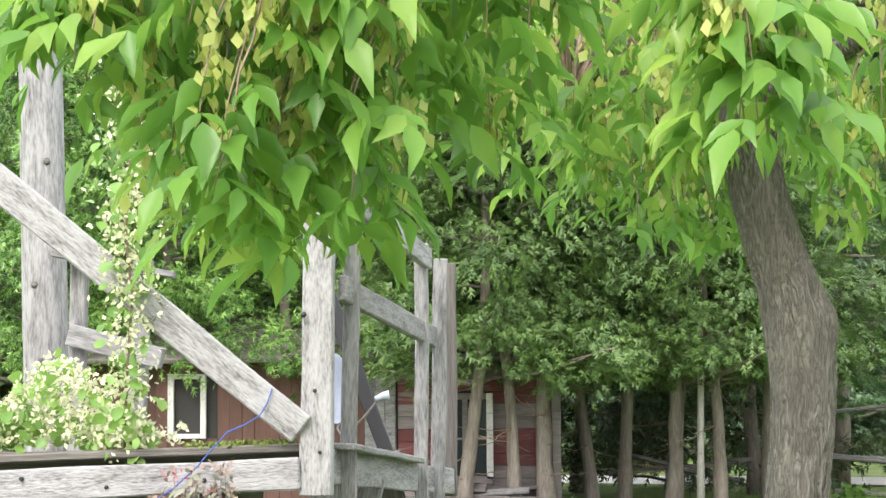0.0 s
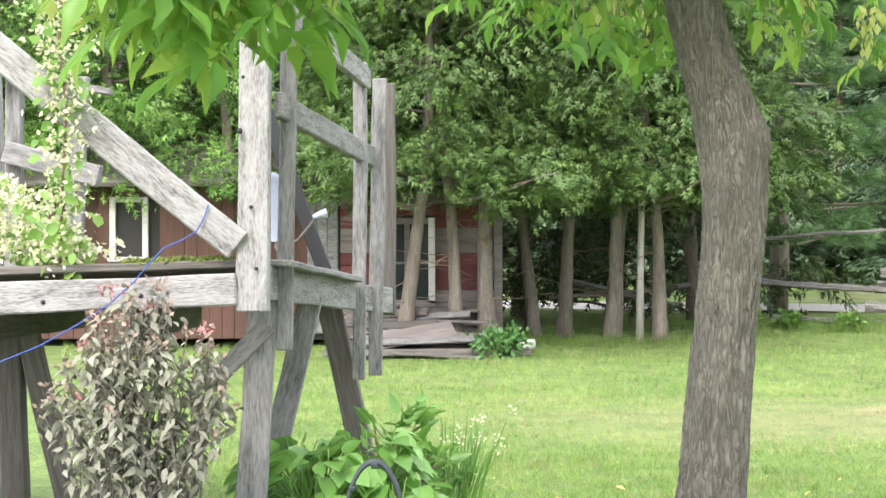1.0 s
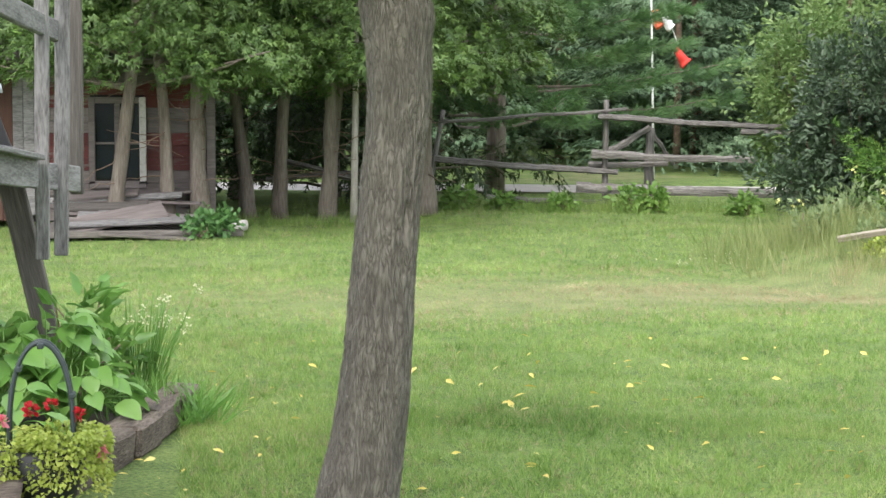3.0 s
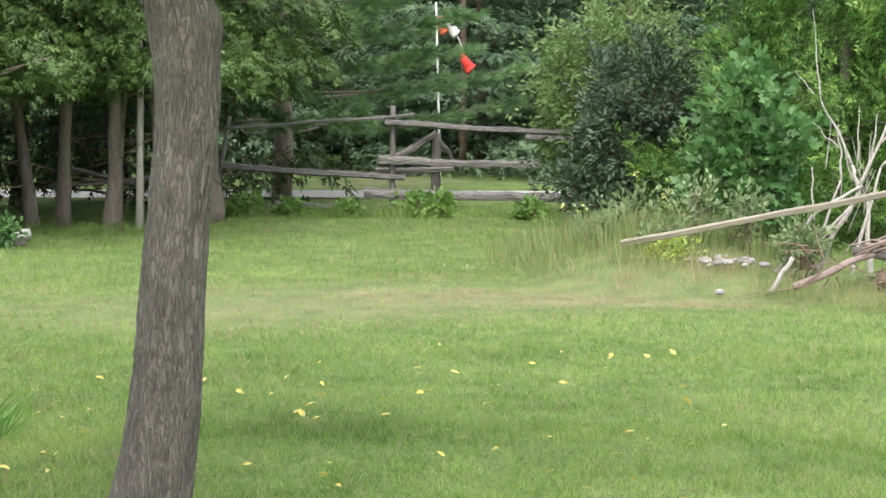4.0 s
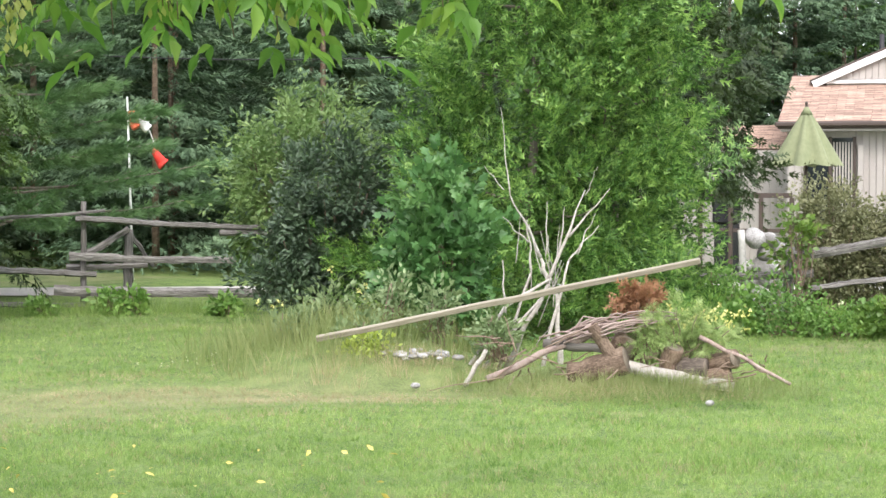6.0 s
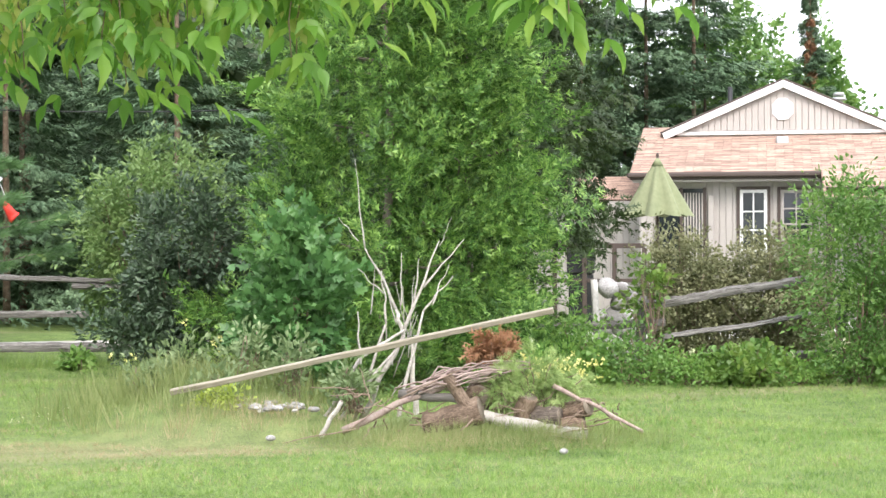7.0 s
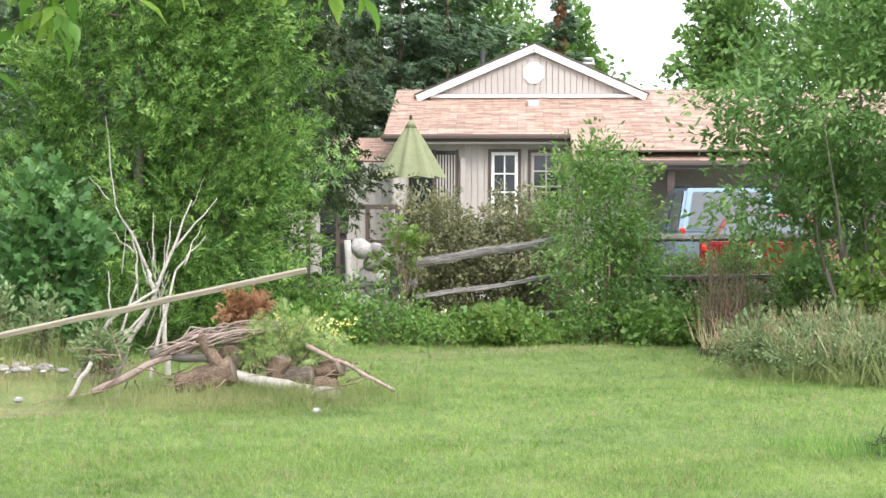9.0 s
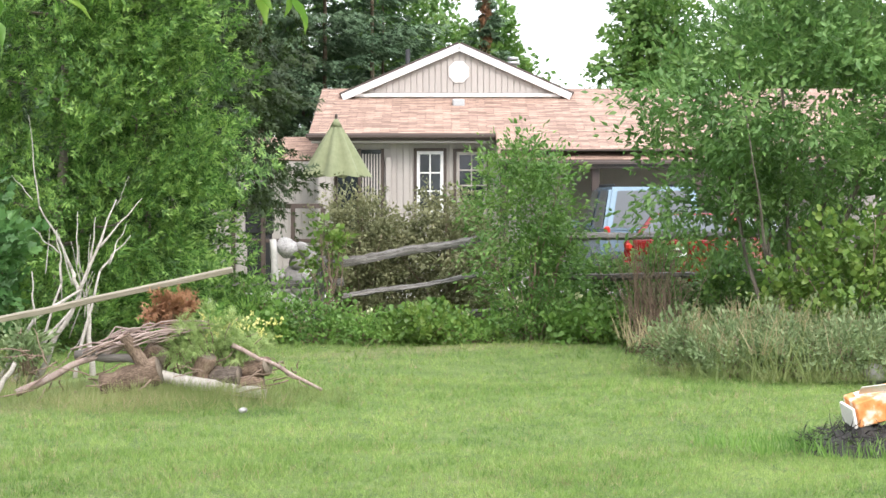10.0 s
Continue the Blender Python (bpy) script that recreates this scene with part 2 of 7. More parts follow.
L_ELDER = leafy("box_elder_leaf", (0.07, 0.175, 0.03), (0.16, 0.33, 0.055), (0.36, 0.51, 0.10), through=0.58, patch=1.6, each=0.5, rough=0.38)
L_SAMARA = leafy("samara_wing", (0.30, 0.36, 0.08), (0.45, 0.50, 0.14), (0.58, 0.60, 0.22), through=0.45)
L_CEDAR = leafy("cedar_spray", (0.024, 0.055, 0.013), (0.068, 0.13, 0.03), (0.155, 0.25, 0.058), rough=0.55, through=0.28, patch=3.0)
L_CEDARLIGHT = leafy("light_cedar_spray", (0.024, 0.066, 0.016), (0.112, 0.24, 0.053), (0.36, 0.55, 0.14), rough=0.5, through=0.38, patch=2.6, each=0.6)
# cedar green darkened, the shade among the trees put into its colour
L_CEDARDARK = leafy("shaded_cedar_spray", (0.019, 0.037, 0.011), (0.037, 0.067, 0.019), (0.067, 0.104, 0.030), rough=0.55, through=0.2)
L_SPRUCE = leafy("spruce_needles", (0.04, 0.085, 0.044), (0.10, 0.175, 0.092), (0.20, 0.295, 0.16), rough=0.65, through=0.1, patch=1.2)
L_PINE = leafy("pine_needles", (0.05, 0.115, 0.042), (0.11, 0.22, 0.078), (0.20, 0.33, 0.125), rough=0.5, through=0.25, patch=1.6)
L_LILAC = leafy("dark_glossy_leaf", (0.022, 0.045, 0.022), (0.05, 0.088, 0.046), (0.12, 0.175, 0.10), rough=0.5, through=0.12)
L_YELLOWGREEN = leafy("olive_green_leaf", (0.07, 0.135, 0.036), (0.165, 0.27, 0.085), (0.31, 0.42, 0.16), through=0.35)
L_SAPLING = leafy("fresh_oak_leaf", (0.04, 0.112, 0.034), (0.082, 0.195, 0.058), (0.18, 0.34, 0.105), through=0.28)
L_SHRUB = leafy("shrub_leaf", (0.055, 0.13, 0.03), (0.128, 0.255, 0.06), (0.28, 0.43, 0.11), through=0.35)
L_BROWNSHRUB = leafy("faded_shrub_leaf", (0.09, 0.10, 0.045), (0.19, 0.205, 0.10), (0.32, 0.31, 0.17), rough=0.6, through=0.25, each=0.35)
L_ASHTREE = leafy("ash_leaf", (0.055, 0.13, 0.036), (0.13, 0.255, 0.072), (0.28, 0.43, 0.135), through=0.38)
L_VINE = leafy("vine_leaf", (0.07, 0.16, 0.032), (0.16, 0.305, 0.065), (0.32, 0.48, 0.12), through=0.4)
L_GRAPE = leafy("grape_leaf", (0.06, 0.125, 0.025), (0.135, 0.24, 0.045), (0.29, 0.38, 0.09), through=0.4)
L_SAGE = leafy("grey_plant_leaf", (0.13, 0.135, 0.10), (0.235, 0.24, 0.185), (0.36, 0.365, 0.30), rough=0.8, through=0.2, patch=6)
L_HOSTA = leafy("broad_garden_leaf", (0.07, 0.17, 0.04), (0.145, 0.31, 0.065), (0.26, 0.44, 0.11), rough=0.4, through=0.35)
L_COLEUS = leafy("lime_trailing_leaf", (0.20, 0.27, 0.035), (0.36, 0.45, 0.08), (0.54, 0.58, 0.17), through=0.35, patch=6)
L_FLOWER = leafy("yellow_petal", (0.55, 0.52, 0.14), (0.70, 0.67, 0.22), (0.75, 0.74, 0.36), through=0.3)
L_CREAM = leafy("cream_blossom", (0.48, 0.5, 0.28), (0.62, 0.63, 0.4), (0.72, 0.71, 0.52), through=0.3)
L_PINKPETAL = leafy("pink_petal", (0.6, 0.10, 0.16), (0.75, 0.22, 0.28), (0.8, 0.4, 0.42), through=0.3)
L_REDPETAL = leafy("red_petal", (0.30, 0.01, 0.015), (0.5, 0.02, 0.03), (0.65, 0.06, 0.06), through=0.25)
L_RUST = leafy("dead_cedar_spray", (0.2, 0.095, 0.05), (0.33, 0.17, 0.09), (0.46, 0.27, 0.15), rough=0.7, through=0.25)
L_FADED = leafy("faded_flower_head", (0.16, 0.11, 0.085), (0.28, 0.21, 0.17), (0.40, 0.33, 0.27), rough=0.7, through=0.15)
L_GRASS = leafy("lawn_blade", (0.09, 0.18, 0.038), (0.21, 0.345, 0.08), (0.40, 0.50, 0.17), rough=0.5, through=0.45, patch=0.9, each=0.7)
L_TALL = leafy("tall_weed_blade", (0.09, 0.14, 0.04), (0.19, 0.25, 0.08), (0.33, 0.35, 0.15), rough=0.6, through=0.3, patch=1.0)
L_SAGEWEED = leafy("grey_green_weed_leaf", (0.10, 0.155, 0.065), (0.21, 0.29, 0.13), (0.36, 0.43, 0.23), rough=0.6, through=0.3, patch=3.0)
L_FEATHER = leafy("feathery_needles", (0.18, 0.26, 0.09), (0.33, 0.44, 0.16), (0.50, 0.60, 0.27), rough=0.6, through=0.4, patch=3.0)
L_FALLEN = leafy("fallen_yellow_leaf", (0.5, 0.36, 0.06), (0.66, 0.54, 0.12), (0.7, 0.62, 0.25), through=0.2)


def lawn_material():
    m, n, l, p = node_mat("lawn_ground")
    co = n.new("ShaderNodeTexCoord")
    big, mid, fine = (n.new("ShaderNodeTexNoise") for _ in range(3))
    mp = n.new("ShaderNodeMapping")
    mp.inputs["Rotation"].default_value = (0, 0, radians(20))
    mp.inputs["Scale"].default_value = (0.45, 1.3, 1)
    l.new(co.outputs["Object"], mp.inputs["Vector"])
    l.new(mp.outputs[0], big.inputs["Vector"])
    big.inputs["Scale"].default_value, big.inputs["Detail"].default_value = 0.33, 4
    mid.inputs["Scale"].default_value, mid.inputs["Detail"].default_value = 3.0, 6
    fine.inputs["Scale"].default_value, fine.inputs["Detail"].default_value = 48, 9
    fine.inputs["Roughness"].default_value = 0.72
    l.new(co.outputs["Object"], mid.inputs["Vector"])
    l.new(co.outputs["Object"], fine.inputs["Vector"])
    green = ramp_node(n, [(0.38, (0.046, 0.084, 0.019)), (0.5, (0.12, 0.192, 0.04)), (0.62, (0.235, 0.306, 0.084))])
    s = n.new("ShaderNodeMath")
    s.operation = "MULTIPLY_ADD"
    s.inputs[1].default_value = 0.72
    l.new(fine.outputs[0], s.inputs[0])
    h = n.new("ShaderNodeMath")
    h.operation = "MULTIPLY"
    h.inputs[1].default_value = 0.28
    l.new(mid.outputs[0], h.inputs[0])
    l.new(h.outputs[0], s.inputs[2])
    l.new(s.outputs[0], green.inputs[0])
    dry = ramp_node(n, [(0.57, (0, 0, 0)), (0.68, (1, 1, 1))])
    l.new(big.outputs[0], dry.inputs[0])
    k = n.new("ShaderNodeMath")
    k.operation = "MULTIPLY"
    l.new(dry.outputs[0], k.inputs[0])
    l.new(mid.outputs[0], k.inputs[1])
    m2 = n.new("ShaderNodeMapping")
    m2.inputs["Location"].default_value = (-3.6 / 4.5, -13.7 / 1.5, 0)
    m2.inputs["Scale"].default_value = (1 / 4.5, 1 / 1.5, 0)
    l.new(co.outputs["Object"], m2.inputs["Vector"])
    sph = n.new("ShaderNodeTexGradient")
    sph.gradient_type = "SPHERICAL"
    l.new(m2.outputs[0], sph.inputs["Vector"])
    k2 = n.new("ShaderNodeMath")
    k2.operation = "MULTIPLY"
    l.new(sph.outputs["Fac"], k2.inputs[0])
    l.new(mid.outputs[0], k2.inputs[1])
    k3 = n.new("ShaderNodeMath")
    k3.operation = "MULTIPLY_ADD"
    k3.inputs[1].default_value = 1.1
    l.new(k2.outputs[0], k3.inputs[0])
    l.new(k.outputs[0], k3.inputs[2])
    k3.use_clamp = True
    k = k3
    mx = n.new("ShaderNodeMix")
    mx.data_type = "RGBA"
    mx.inputs[7].default_value = (0.27, 0.235, 0.13, 1)
    l.new(k.outputs[0], mx.inputs[0])
    l.new(green.outputs[0], mx.inputs[6])
    l.new(mx.outputs[2], p.inputs["Base Color"])
    p.inputs["Roughness"].default_value = 0.9
    bp = n.new("ShaderNodeBump")
    bp.inputs["Strength"].default_value, bp.inputs["Distance"].default_value = 0.9, 0.03
    l.new(s.outputs[0], bp.inputs["Height"])
    l.new(bp.outputs[0], p.inputs["Normal"])
    return m


M_LAWN = lawn_material()


def shingle_material():
    m, n, l, p = node_mat("brown_shingles")
    co = n.new("ShaderNodeTexCoord")
    br = n.new("ShaderNodeTexBrick")
    br.inputs["Scale"].default_value = 1.0
    br.inputs["Brick Width"].default_value, br.inputs["Row Height"].default_value = 0.34, 0.088
    br.inputs["Mortar Size"].default_value = 0.004
    br.inputs["Color1"].default_value, br.inputs["Color2"].default_value = (0.45, 0.31, 0.24, 1), (0.21, 0.135, 0.105, 1)
    br.inputs["Mortar"].default_value = (0.09, 0.055, 0.04, 1)
    no = n.new("ShaderNodeTexNoise")
    no.inputs["Scale"].default_value = 3.0
    l.new(co.outputs["Object"], br.inputs["Vector"])
    l.new(co.outputs["Object"], no.inputs["Vector"])
    hs = n.new("ShaderNodeHueSaturation")
    v = n.new("ShaderNodeMath")
    v.operation = "MULTIPLY_ADD"
    v.inputs[1].default_value, v.inputs[2].default_value = 1.0, 0.55
    no.inputs["Scale"].default_value, no.inputs["Detail"].default_value = 5.0, 8
    l.new(no.outputs[0], v.inputs[0])
    l.new(v.outputs[0], hs.inputs["Value"])
    l.new(br.outputs["Color"], hs.inputs["Color"])
    l.new(hs.outputs[0], p.inputs["Base Color"])
    p.inputs["Roughness"].default_value = 0.9
    bp = n.new("ShaderNodeBump")
    bp.inputs["Strength"].default_value, bp.inputs["Distance"].default_value = 0.5, 0.01
    l.new(br.outputs["Fac"], bp.inputs["Height"])
    bp.invert = True
    l.new(bp.outputs[0], p.inputs["Normal"])
    return m


M_SHINGLE = shingle_material()

# ---- building blocks ----
ORIGIN = {}


def thing(name, label, category, at=(0, 0, 0), rz=0.0, group="", kind=""):
    ob = new(name)
    ob.empty_display_size = 0.2
    ob.matrix_basis = pose(*at, 0, 0, rz)
    ORIGIN[ob] = ob.matrix_basis.inverted()
    return tagged(ob, label, category, group, kind)


def link_part(name, me, material, parent, label="", m=None, inside=False):
    """A mesh as a part; m is its pose in the world, or in its thing's own space with inside=True."""
    me.materials.append(material)
    ob = new(name, me)
    if parent is not None:
        ob.parent = parent
        root = ORIGIN[parent]
        m = m or Matrix.Identity(4)
        if inside:
            ob.matrix_basis = m
            ORIGIN[ob] = m.inverted() @ root
        else:
            ob.matrix_basis = root @ m
            ORIGIN[ob] = m.inverted()
    else:
        ob.matrix_basis = m or Matrix.Identity(4)
        ORIGIN[ob] = ob.matrix_basis.inverted()
    return tagged(ob, label)


def part(name, bm, material, parent, label="", m=None, inside=False, smooth=False):
    me = bpy.data.meshes.new(name)
    bm.to_mesh(me)
    bm.free()
    if smooth:
        me.polygons.foreach_set("use_smooth", [True] * len(me.polygons))
    return link_part(name, me, material, parent, label, m, inside)


def tri_mesh(name, verts, tris, smooth=False):
    me = bpy.data.meshes.new(name)
    verts, tris = np.asarray(verts, np.float32), np.asarray(tris, np.int32)
    me.vertices.add(len(verts))
    me.vertices.foreach_set("co", verts.ravel())
    me.loops.add(tris.size)
    me.loops.foreach_set("vertex_index", tris.ravel())
    me.polygons.add(len(tris))
    me.polygons.foreach_set("loop_start", np.arange(0, tris.size, 3, dtype=np.int32))
    if smooth:
        me.polygons.foreach_set("use_smooth", np.ones(len(tris), bool))
    me.update(calc_edges=True)
    return me


def along(p0, p1, roll=0.0):
    """The pose whose x axis runs from p0 to p1, z as near up as can be, and the length."""
    p0, p1 = Vector(p0), Vector(p1)
    x = (p1 - p0).normalized()
    up = Vector((0, 0, 1)) if abs(x.z) < 0.95 else Vector((0, 1, 0))
    y = up.cross(x).normalized()
    z = x.cross(y)
    m = Matrix((x, y, z)).transposed().to_4x4()
    m.translation = p0
    return m @ pose(0, 0, 0, roll, 0, 0), (p1 - p0).length


def box_bm(x0, x1, y0, y1, z0, z1, bevel=0.004, wobble=0.0, cuts=0, seed=0):
    bm = bmesh.new()
    bmesh.ops.create_cube(bm, size=1)
    for v in bm.verts:
        v.co = Vector(((x0 + x1) / 2 + v.co.x * (x1 - x0), (y0 + y1) / 2 + v.co.y * (y1 - y0), (z0 + z1) / 2 + v.co.z * (z1 - z0)))
    if cuts:
        bmesh.ops.subdivide_edges(bm, edges=[e for e in bm.edges if abs((e.verts[0].co - e.verts[1].co).normalized().x) > 0.9], cuts=cuts)
    if bevel:
        bmesh.ops.bevel(bm, geom=[e for e in bm.edges if len(e.link_faces) == 2 and e.calc_face_angle(0) > 1], offset=bevel, segments=1, affect="EDGES")
    if wobble:
        for v in bm.verts:
            q = Vector((v.co.x * 2.3 + seed, v.co.y * 5, v.co.z * 5))
            v.co += Vector((0, noise.noise(q), noise.noise(q + Vector((9, 3, 1))))) * wobble
    return bm


def beam(name, p0, p1, w, h, material, parent, roll=0.0, label="", worn=0.006, seed=0):
    """A sawn timber from p0 to p1, w wide across and h high, with worn edges and a slight bow."""
    m, length = along(p0, p1, roll)
    return part(name, box_bm(0, length, -w / 2, w / 2, -h / 2, h / 2, worn, worn * 1.2, max(2, int(length / 0.2)), seed + p0[0] * 7), material, parent, label, m)


def tube_mesh(name, points, radii, sides=8, rough=0.0, freq=6.0, seed=0.0, lobes=0.0):
    """A tapered round body along a bent line, closed at both ends."""
    pts = [Vector(p) for p in points]
    verts, tris = [], []
    side = None
    for i, p in enumerate(pts):
        d = (pts[min(i + 1, len(pts) - 1)] - pts[max(i - 1, 0)]).normalized()
        if side is None:
            side = d.orthogonal().normalized()
        side = (side - d * side.dot(d)).normalized()
        other = d.cross(side)
        for k in range(sides):
            a = 2 * math.pi * k / sides
            q = side * math.cos(a) + other * math.sin(a)
            r = radii[i] * (1 + lobes * math.sin(2 * a + seed) + rough * noise.noise((p + q * radii[i]) * freq + Vector((seed, 0, seed))))
            verts.append(p + q * r)
    n = len(pts)
    for i in range(n - 1):
        for k in range(sides):
            a, b = i * sides + k, i * sides + (k + 1) % sides
            tris += [(a, b, b + sides), (a, b + sides, a + sides)]
    verts += [pts[0], pts[-1]]
    for k in range(sides):
        tris.append((len(verts) - 2, (k + 1) % sides, k))
        tris.append((len(verts) - 1, (n - 1) * sides + k, (n - 1) * sides + (k + 1) % sides))
    return tri_mesh(name, [tuple(v) for v in verts], tris, smooth=True)


def bent(p0, p1, n=8, sag=0.0, wander=0.0, seed=0.0):
    """Points on a slightly wandering line."""
    p0, p1 = Vector(p0), Vector(p1)
    out = []
    for i in range(n + 1):
        u = i / n
        q = p0.lerp(p1, u)
        q.z -= sag * 4 * u * (1 - u)
        w = wander * math.sin(math.pi * u)
        q += Vector((noise.noise((u * 3, seed, 0)), noise.noise((u * 3, seed, 5)), noise.noise((u * 3, seed, 9)))) * w
        out.append(q)
    return out


def rod(name, p0, p1, r0, r1, material, parent, sides=8, sag=0.0, wander=0.0, rough=0.1, lobes=0.0, seed=0.0, label="", n=8, freq=6.0, split=False):
    """A pole, log or branch; its mesh lies along its own x axis so that the grain follows it."""
    m, length = along(p0, p1)
    pts = bent((0, 0, 0), (length, 0, 0), n, sag, wander, seed)
    me = tube_mesh(name, pts, [r0 + (r1 - r0) * i / n for i in range(n + 1)], sides, rough, freq, seed, lobes)
    if split:
        me.polygons.foreach_set("use_smooth", np.zeros(len(me.polygons), bool))
    return link_part(name, me, material, parent, label, m)


def unit(v):
    return v / np.maximum(np.linalg.norm(v, axis=-1, keepdims=True), 1e-9)


def scatter(tmpl, pos, axis, normal, size):
    """Copies of a small template (side, along, face) at many places, joined into one set of triangles."""
    tv, tf = np.array(tmpl[0], float), np.array(tmpl[1], int)
    axis = unit(axis)
    side = unit(np.cross(axis, normal))
    face = np.cross(side, axis)
    size = np.broadcast_to(np.asarray(size, float), (len(pos),))[:, None, None]
    v = pos[:, None] + size * (tv[None, :, :1] * side[:, None] + tv[None, :, 1:2] * axis[:, None] + tv[None, :, 2:] * face[:, None])
    f = tf[None] + (np.arange(len(pos)) * len(tv))[:, None, None]
    return v.reshape(-1, 3), f.reshape(-1, 3)


def joined(sets):
    vs, fs, k = [], [], 0
    for v, f in sets:
        vs.append(v)
        fs.append(f + k)
        k += len(v)
    return np.concatenate(vs), np.concatenate(fs)


# leaf shapes: across, along, out of the face; one unit long
LEAF = ([(0, 0, 0), (-0.22, 0.35, 0.05), (0.22, 0.35, 0.05), (0, 0.45, -0.03), (-0.13, 0.7, 0.03), (0.13, 0.7, 0.03), (0, 1, -0.1)],
        [(0, 3, 1), (0, 2, 3), (1, 3, 4), (3, 2, 5), (3, 6, 4), (3, 5, 6)])
LEAFLET = ([(0, 0, 0), (-0.15, 0.16, 0.05), (0.14, 0.2, 0.05), (-0.22, 0.36, 0.07), (0.20, 0.42, 0.06), (0, 0.3, -0.02), (0, 0.6, -0.03), (-0.13, 0.62, 0.04), (0.10, 0.7, 0.03), (0.03, 1, -0.16)],
           [(0, 5, 1), (0, 2, 5), (1, 5, 3), (5, 2, 4), (3, 5, 6), (5, 4, 6), (3, 6, 7), (6, 4, 8), (6, 9, 7), (6, 8, 9)])
BROAD = ([(0, 0, 0), (-0.22, 0.08, 0.06), (0.22, 0.08, 0.06), (-0.38, 0.3, 0.1), (0.38, 0.3, 0.1), (-0.36, 0.55, 0.08), (0.36, 0.55, 0.08), (-0.2, 0.8, 0.0), (0.2, 0.8, 0.0), (0, 0.3, -0.02), (0, 0.6, -0.04), (0, 1, -0.16)],
         [(0, 9, 1), (0, 2, 9), (1, 9, 3), (2, 4, 9), (3, 9, 10), (9, 4, 10), (3, 10, 5), (4, 6, 10), (5, 10, 7), (10, 6, 8), (7, 10, 11), (10, 8, 11)])
SMALL = ([(0, 0, 0), (-0.3, 0.5, 0.06), (0.3, 0.5, 0.06), (0, 1, -0.06)], [(0, 2, 1), (1, 2, 3)])
ROUND = ([(0, 0, 0), (-0.36, 0.3, 0.08), (0.36, 0.3, 0.08), (-0.32, 0.7, 0.05), (0.32, 0.7, 0.05), (0, 0.5, -0.04), (0, 1, -0.1)],
         [(0, 5, 1), (0, 2, 5), (1, 5, 3), (5, 2, 4), (3, 5, 6), (5, 4, 6)])
SPRAY = ([(-0.06, 0.1, 0), (0.06, 0.1, 0), (0, 1, -0.1)] + [q for k, y in enumerate((0.05, 0.36)) for g in (-1, 1) for q in ((0, y + 0.07 * (g > 0), 0), (0, y + 0.22 + 0.07 * (g > 0), 0), (g * (0.33 - 0.07 * k), y + 0.42, -0.06 - 0.05 * (g > 0)))],
         [(0, 1, 2)] + [(3 + 3 * k, 4 + 3 * k, 5 + 3 * k) for k in range(4)])
TWIG = ([(x * 0.8, y, z) for x, y, z in SPRAY[0]], SPRAY[1])
LOBED = ([(0, 0.45, -0.03), (0, 0, 0), (0.1, 0.16, 0.03), (0.34, 0.28, 0.06), (0.19, 0.42, 0.03), (0.38, 0.64, 0.05), (0.14, 0.72, 0.02), (0, 1, -0.12), (-0.14, 0.70, 0.02), (-0.38, 0.62, 0.05), (-0.19, 0.40, 0.03), (-0.34, 0.26, 0.06), (-0.1, 0.15, 0.03)],
         [(0, 1 + k, 1 + (k + 1) % 12) for k in range(12)])
NEEDLES = ([q for k in range(11) for q in ((-0.034, 0.06 * (k % 3), 0), (0.034, 0.06 * (k % 3), 0), (0.62 * math.cos(2.4 * k) * (0.35 + 0.06 * k), 1 - 0.045 * k, 0.62 * math.sin(2.4 * k) * (0.35 + 0.06 * k)))],
           [(3 * k, 3 * k + 1, 3 * k + 2) for k in range(11)])
BLADE = ([(-0.035, 0, 0), (0.035, 0, 0), (0.02, 0.55, 0.05), (-0.02, 0.55, 0.05), (0, 1, 0.25)], [(0, 1, 2), (0, 2, 3), (3, 2, 4)])
REED = ([(-0.010, 0, 0), (0.010, 0, 0), (0.007, 0.6, 0.05), (-0.007, 0.6, 0.05), (0, 1, 0.22)], [(0, 1, 2), (0, 2, 3), (3, 2, 4)])
TUSSOCK = ([(-0.09, 0, 0), (0.01, 0, 0), (-0.28, 0.9, 0.1), (0.0, 0, 0.05), (0.09, 0, 0.05), (0.22, 1, 0.2)], [(0, 1, 2), (3, 4, 5)])


def boughs(rng, centres, out, per, length, size, tmpl, droop=0.3, width=0.4, rise=0.0, loose=0.3):
    """Leafy shoots: along each clump's own shoot the leaves stand left and right in one tilted plane."""
    n = len(centres)
    up = np.array([0, 0, 1.0])
    d = unit(out + rng.normal(0, 0.4, (n, 3)) + up * (rise - 0.3 * droop))
    face = unit(0.65 * out + 0.6 * up + rng.normal(0, 0.35, (n, 3)))
    side = unit(np.cross(d, face))
    face = np.cross(side, d)
    ln = length * rng.uniform(0.6, 1.35, n)[:, None, None]
    u = rng.uniform(0, 1, (n, per, 1))
    lr = np.sign(rng.normal(0, 1, (n, per, 1)))
    D, S, F = d[:, None], side[:, None], face[:, None]
    pos = centres[:, None] + D * (u - 0.6) * ln + S * lr * width * ln * (1 - 0.75 * u) * rng.uniform(0, 1, (n, per, 1)) - up * droop * ln * 0.5 * u ** 2 + F * rng.normal(0, 0.10, (n, per, 1)) * ln
    axis = D * (0.5 + 0.7 * u) + S * lr * (0.9 - 0.6 * u) - up * droop * (0.3 + 0.7 * u) + rng.normal(0, loose, (n, per, 3))
    normal = F + rng.normal(0, loose + 0.1, (n, per, 3))
    return scatter(tmpl, pos.reshape(-1, 3), axis.reshape(-1, 3), normal.reshape(-1, 3), size * rng.uniform(0.65, 1.25, n * per))


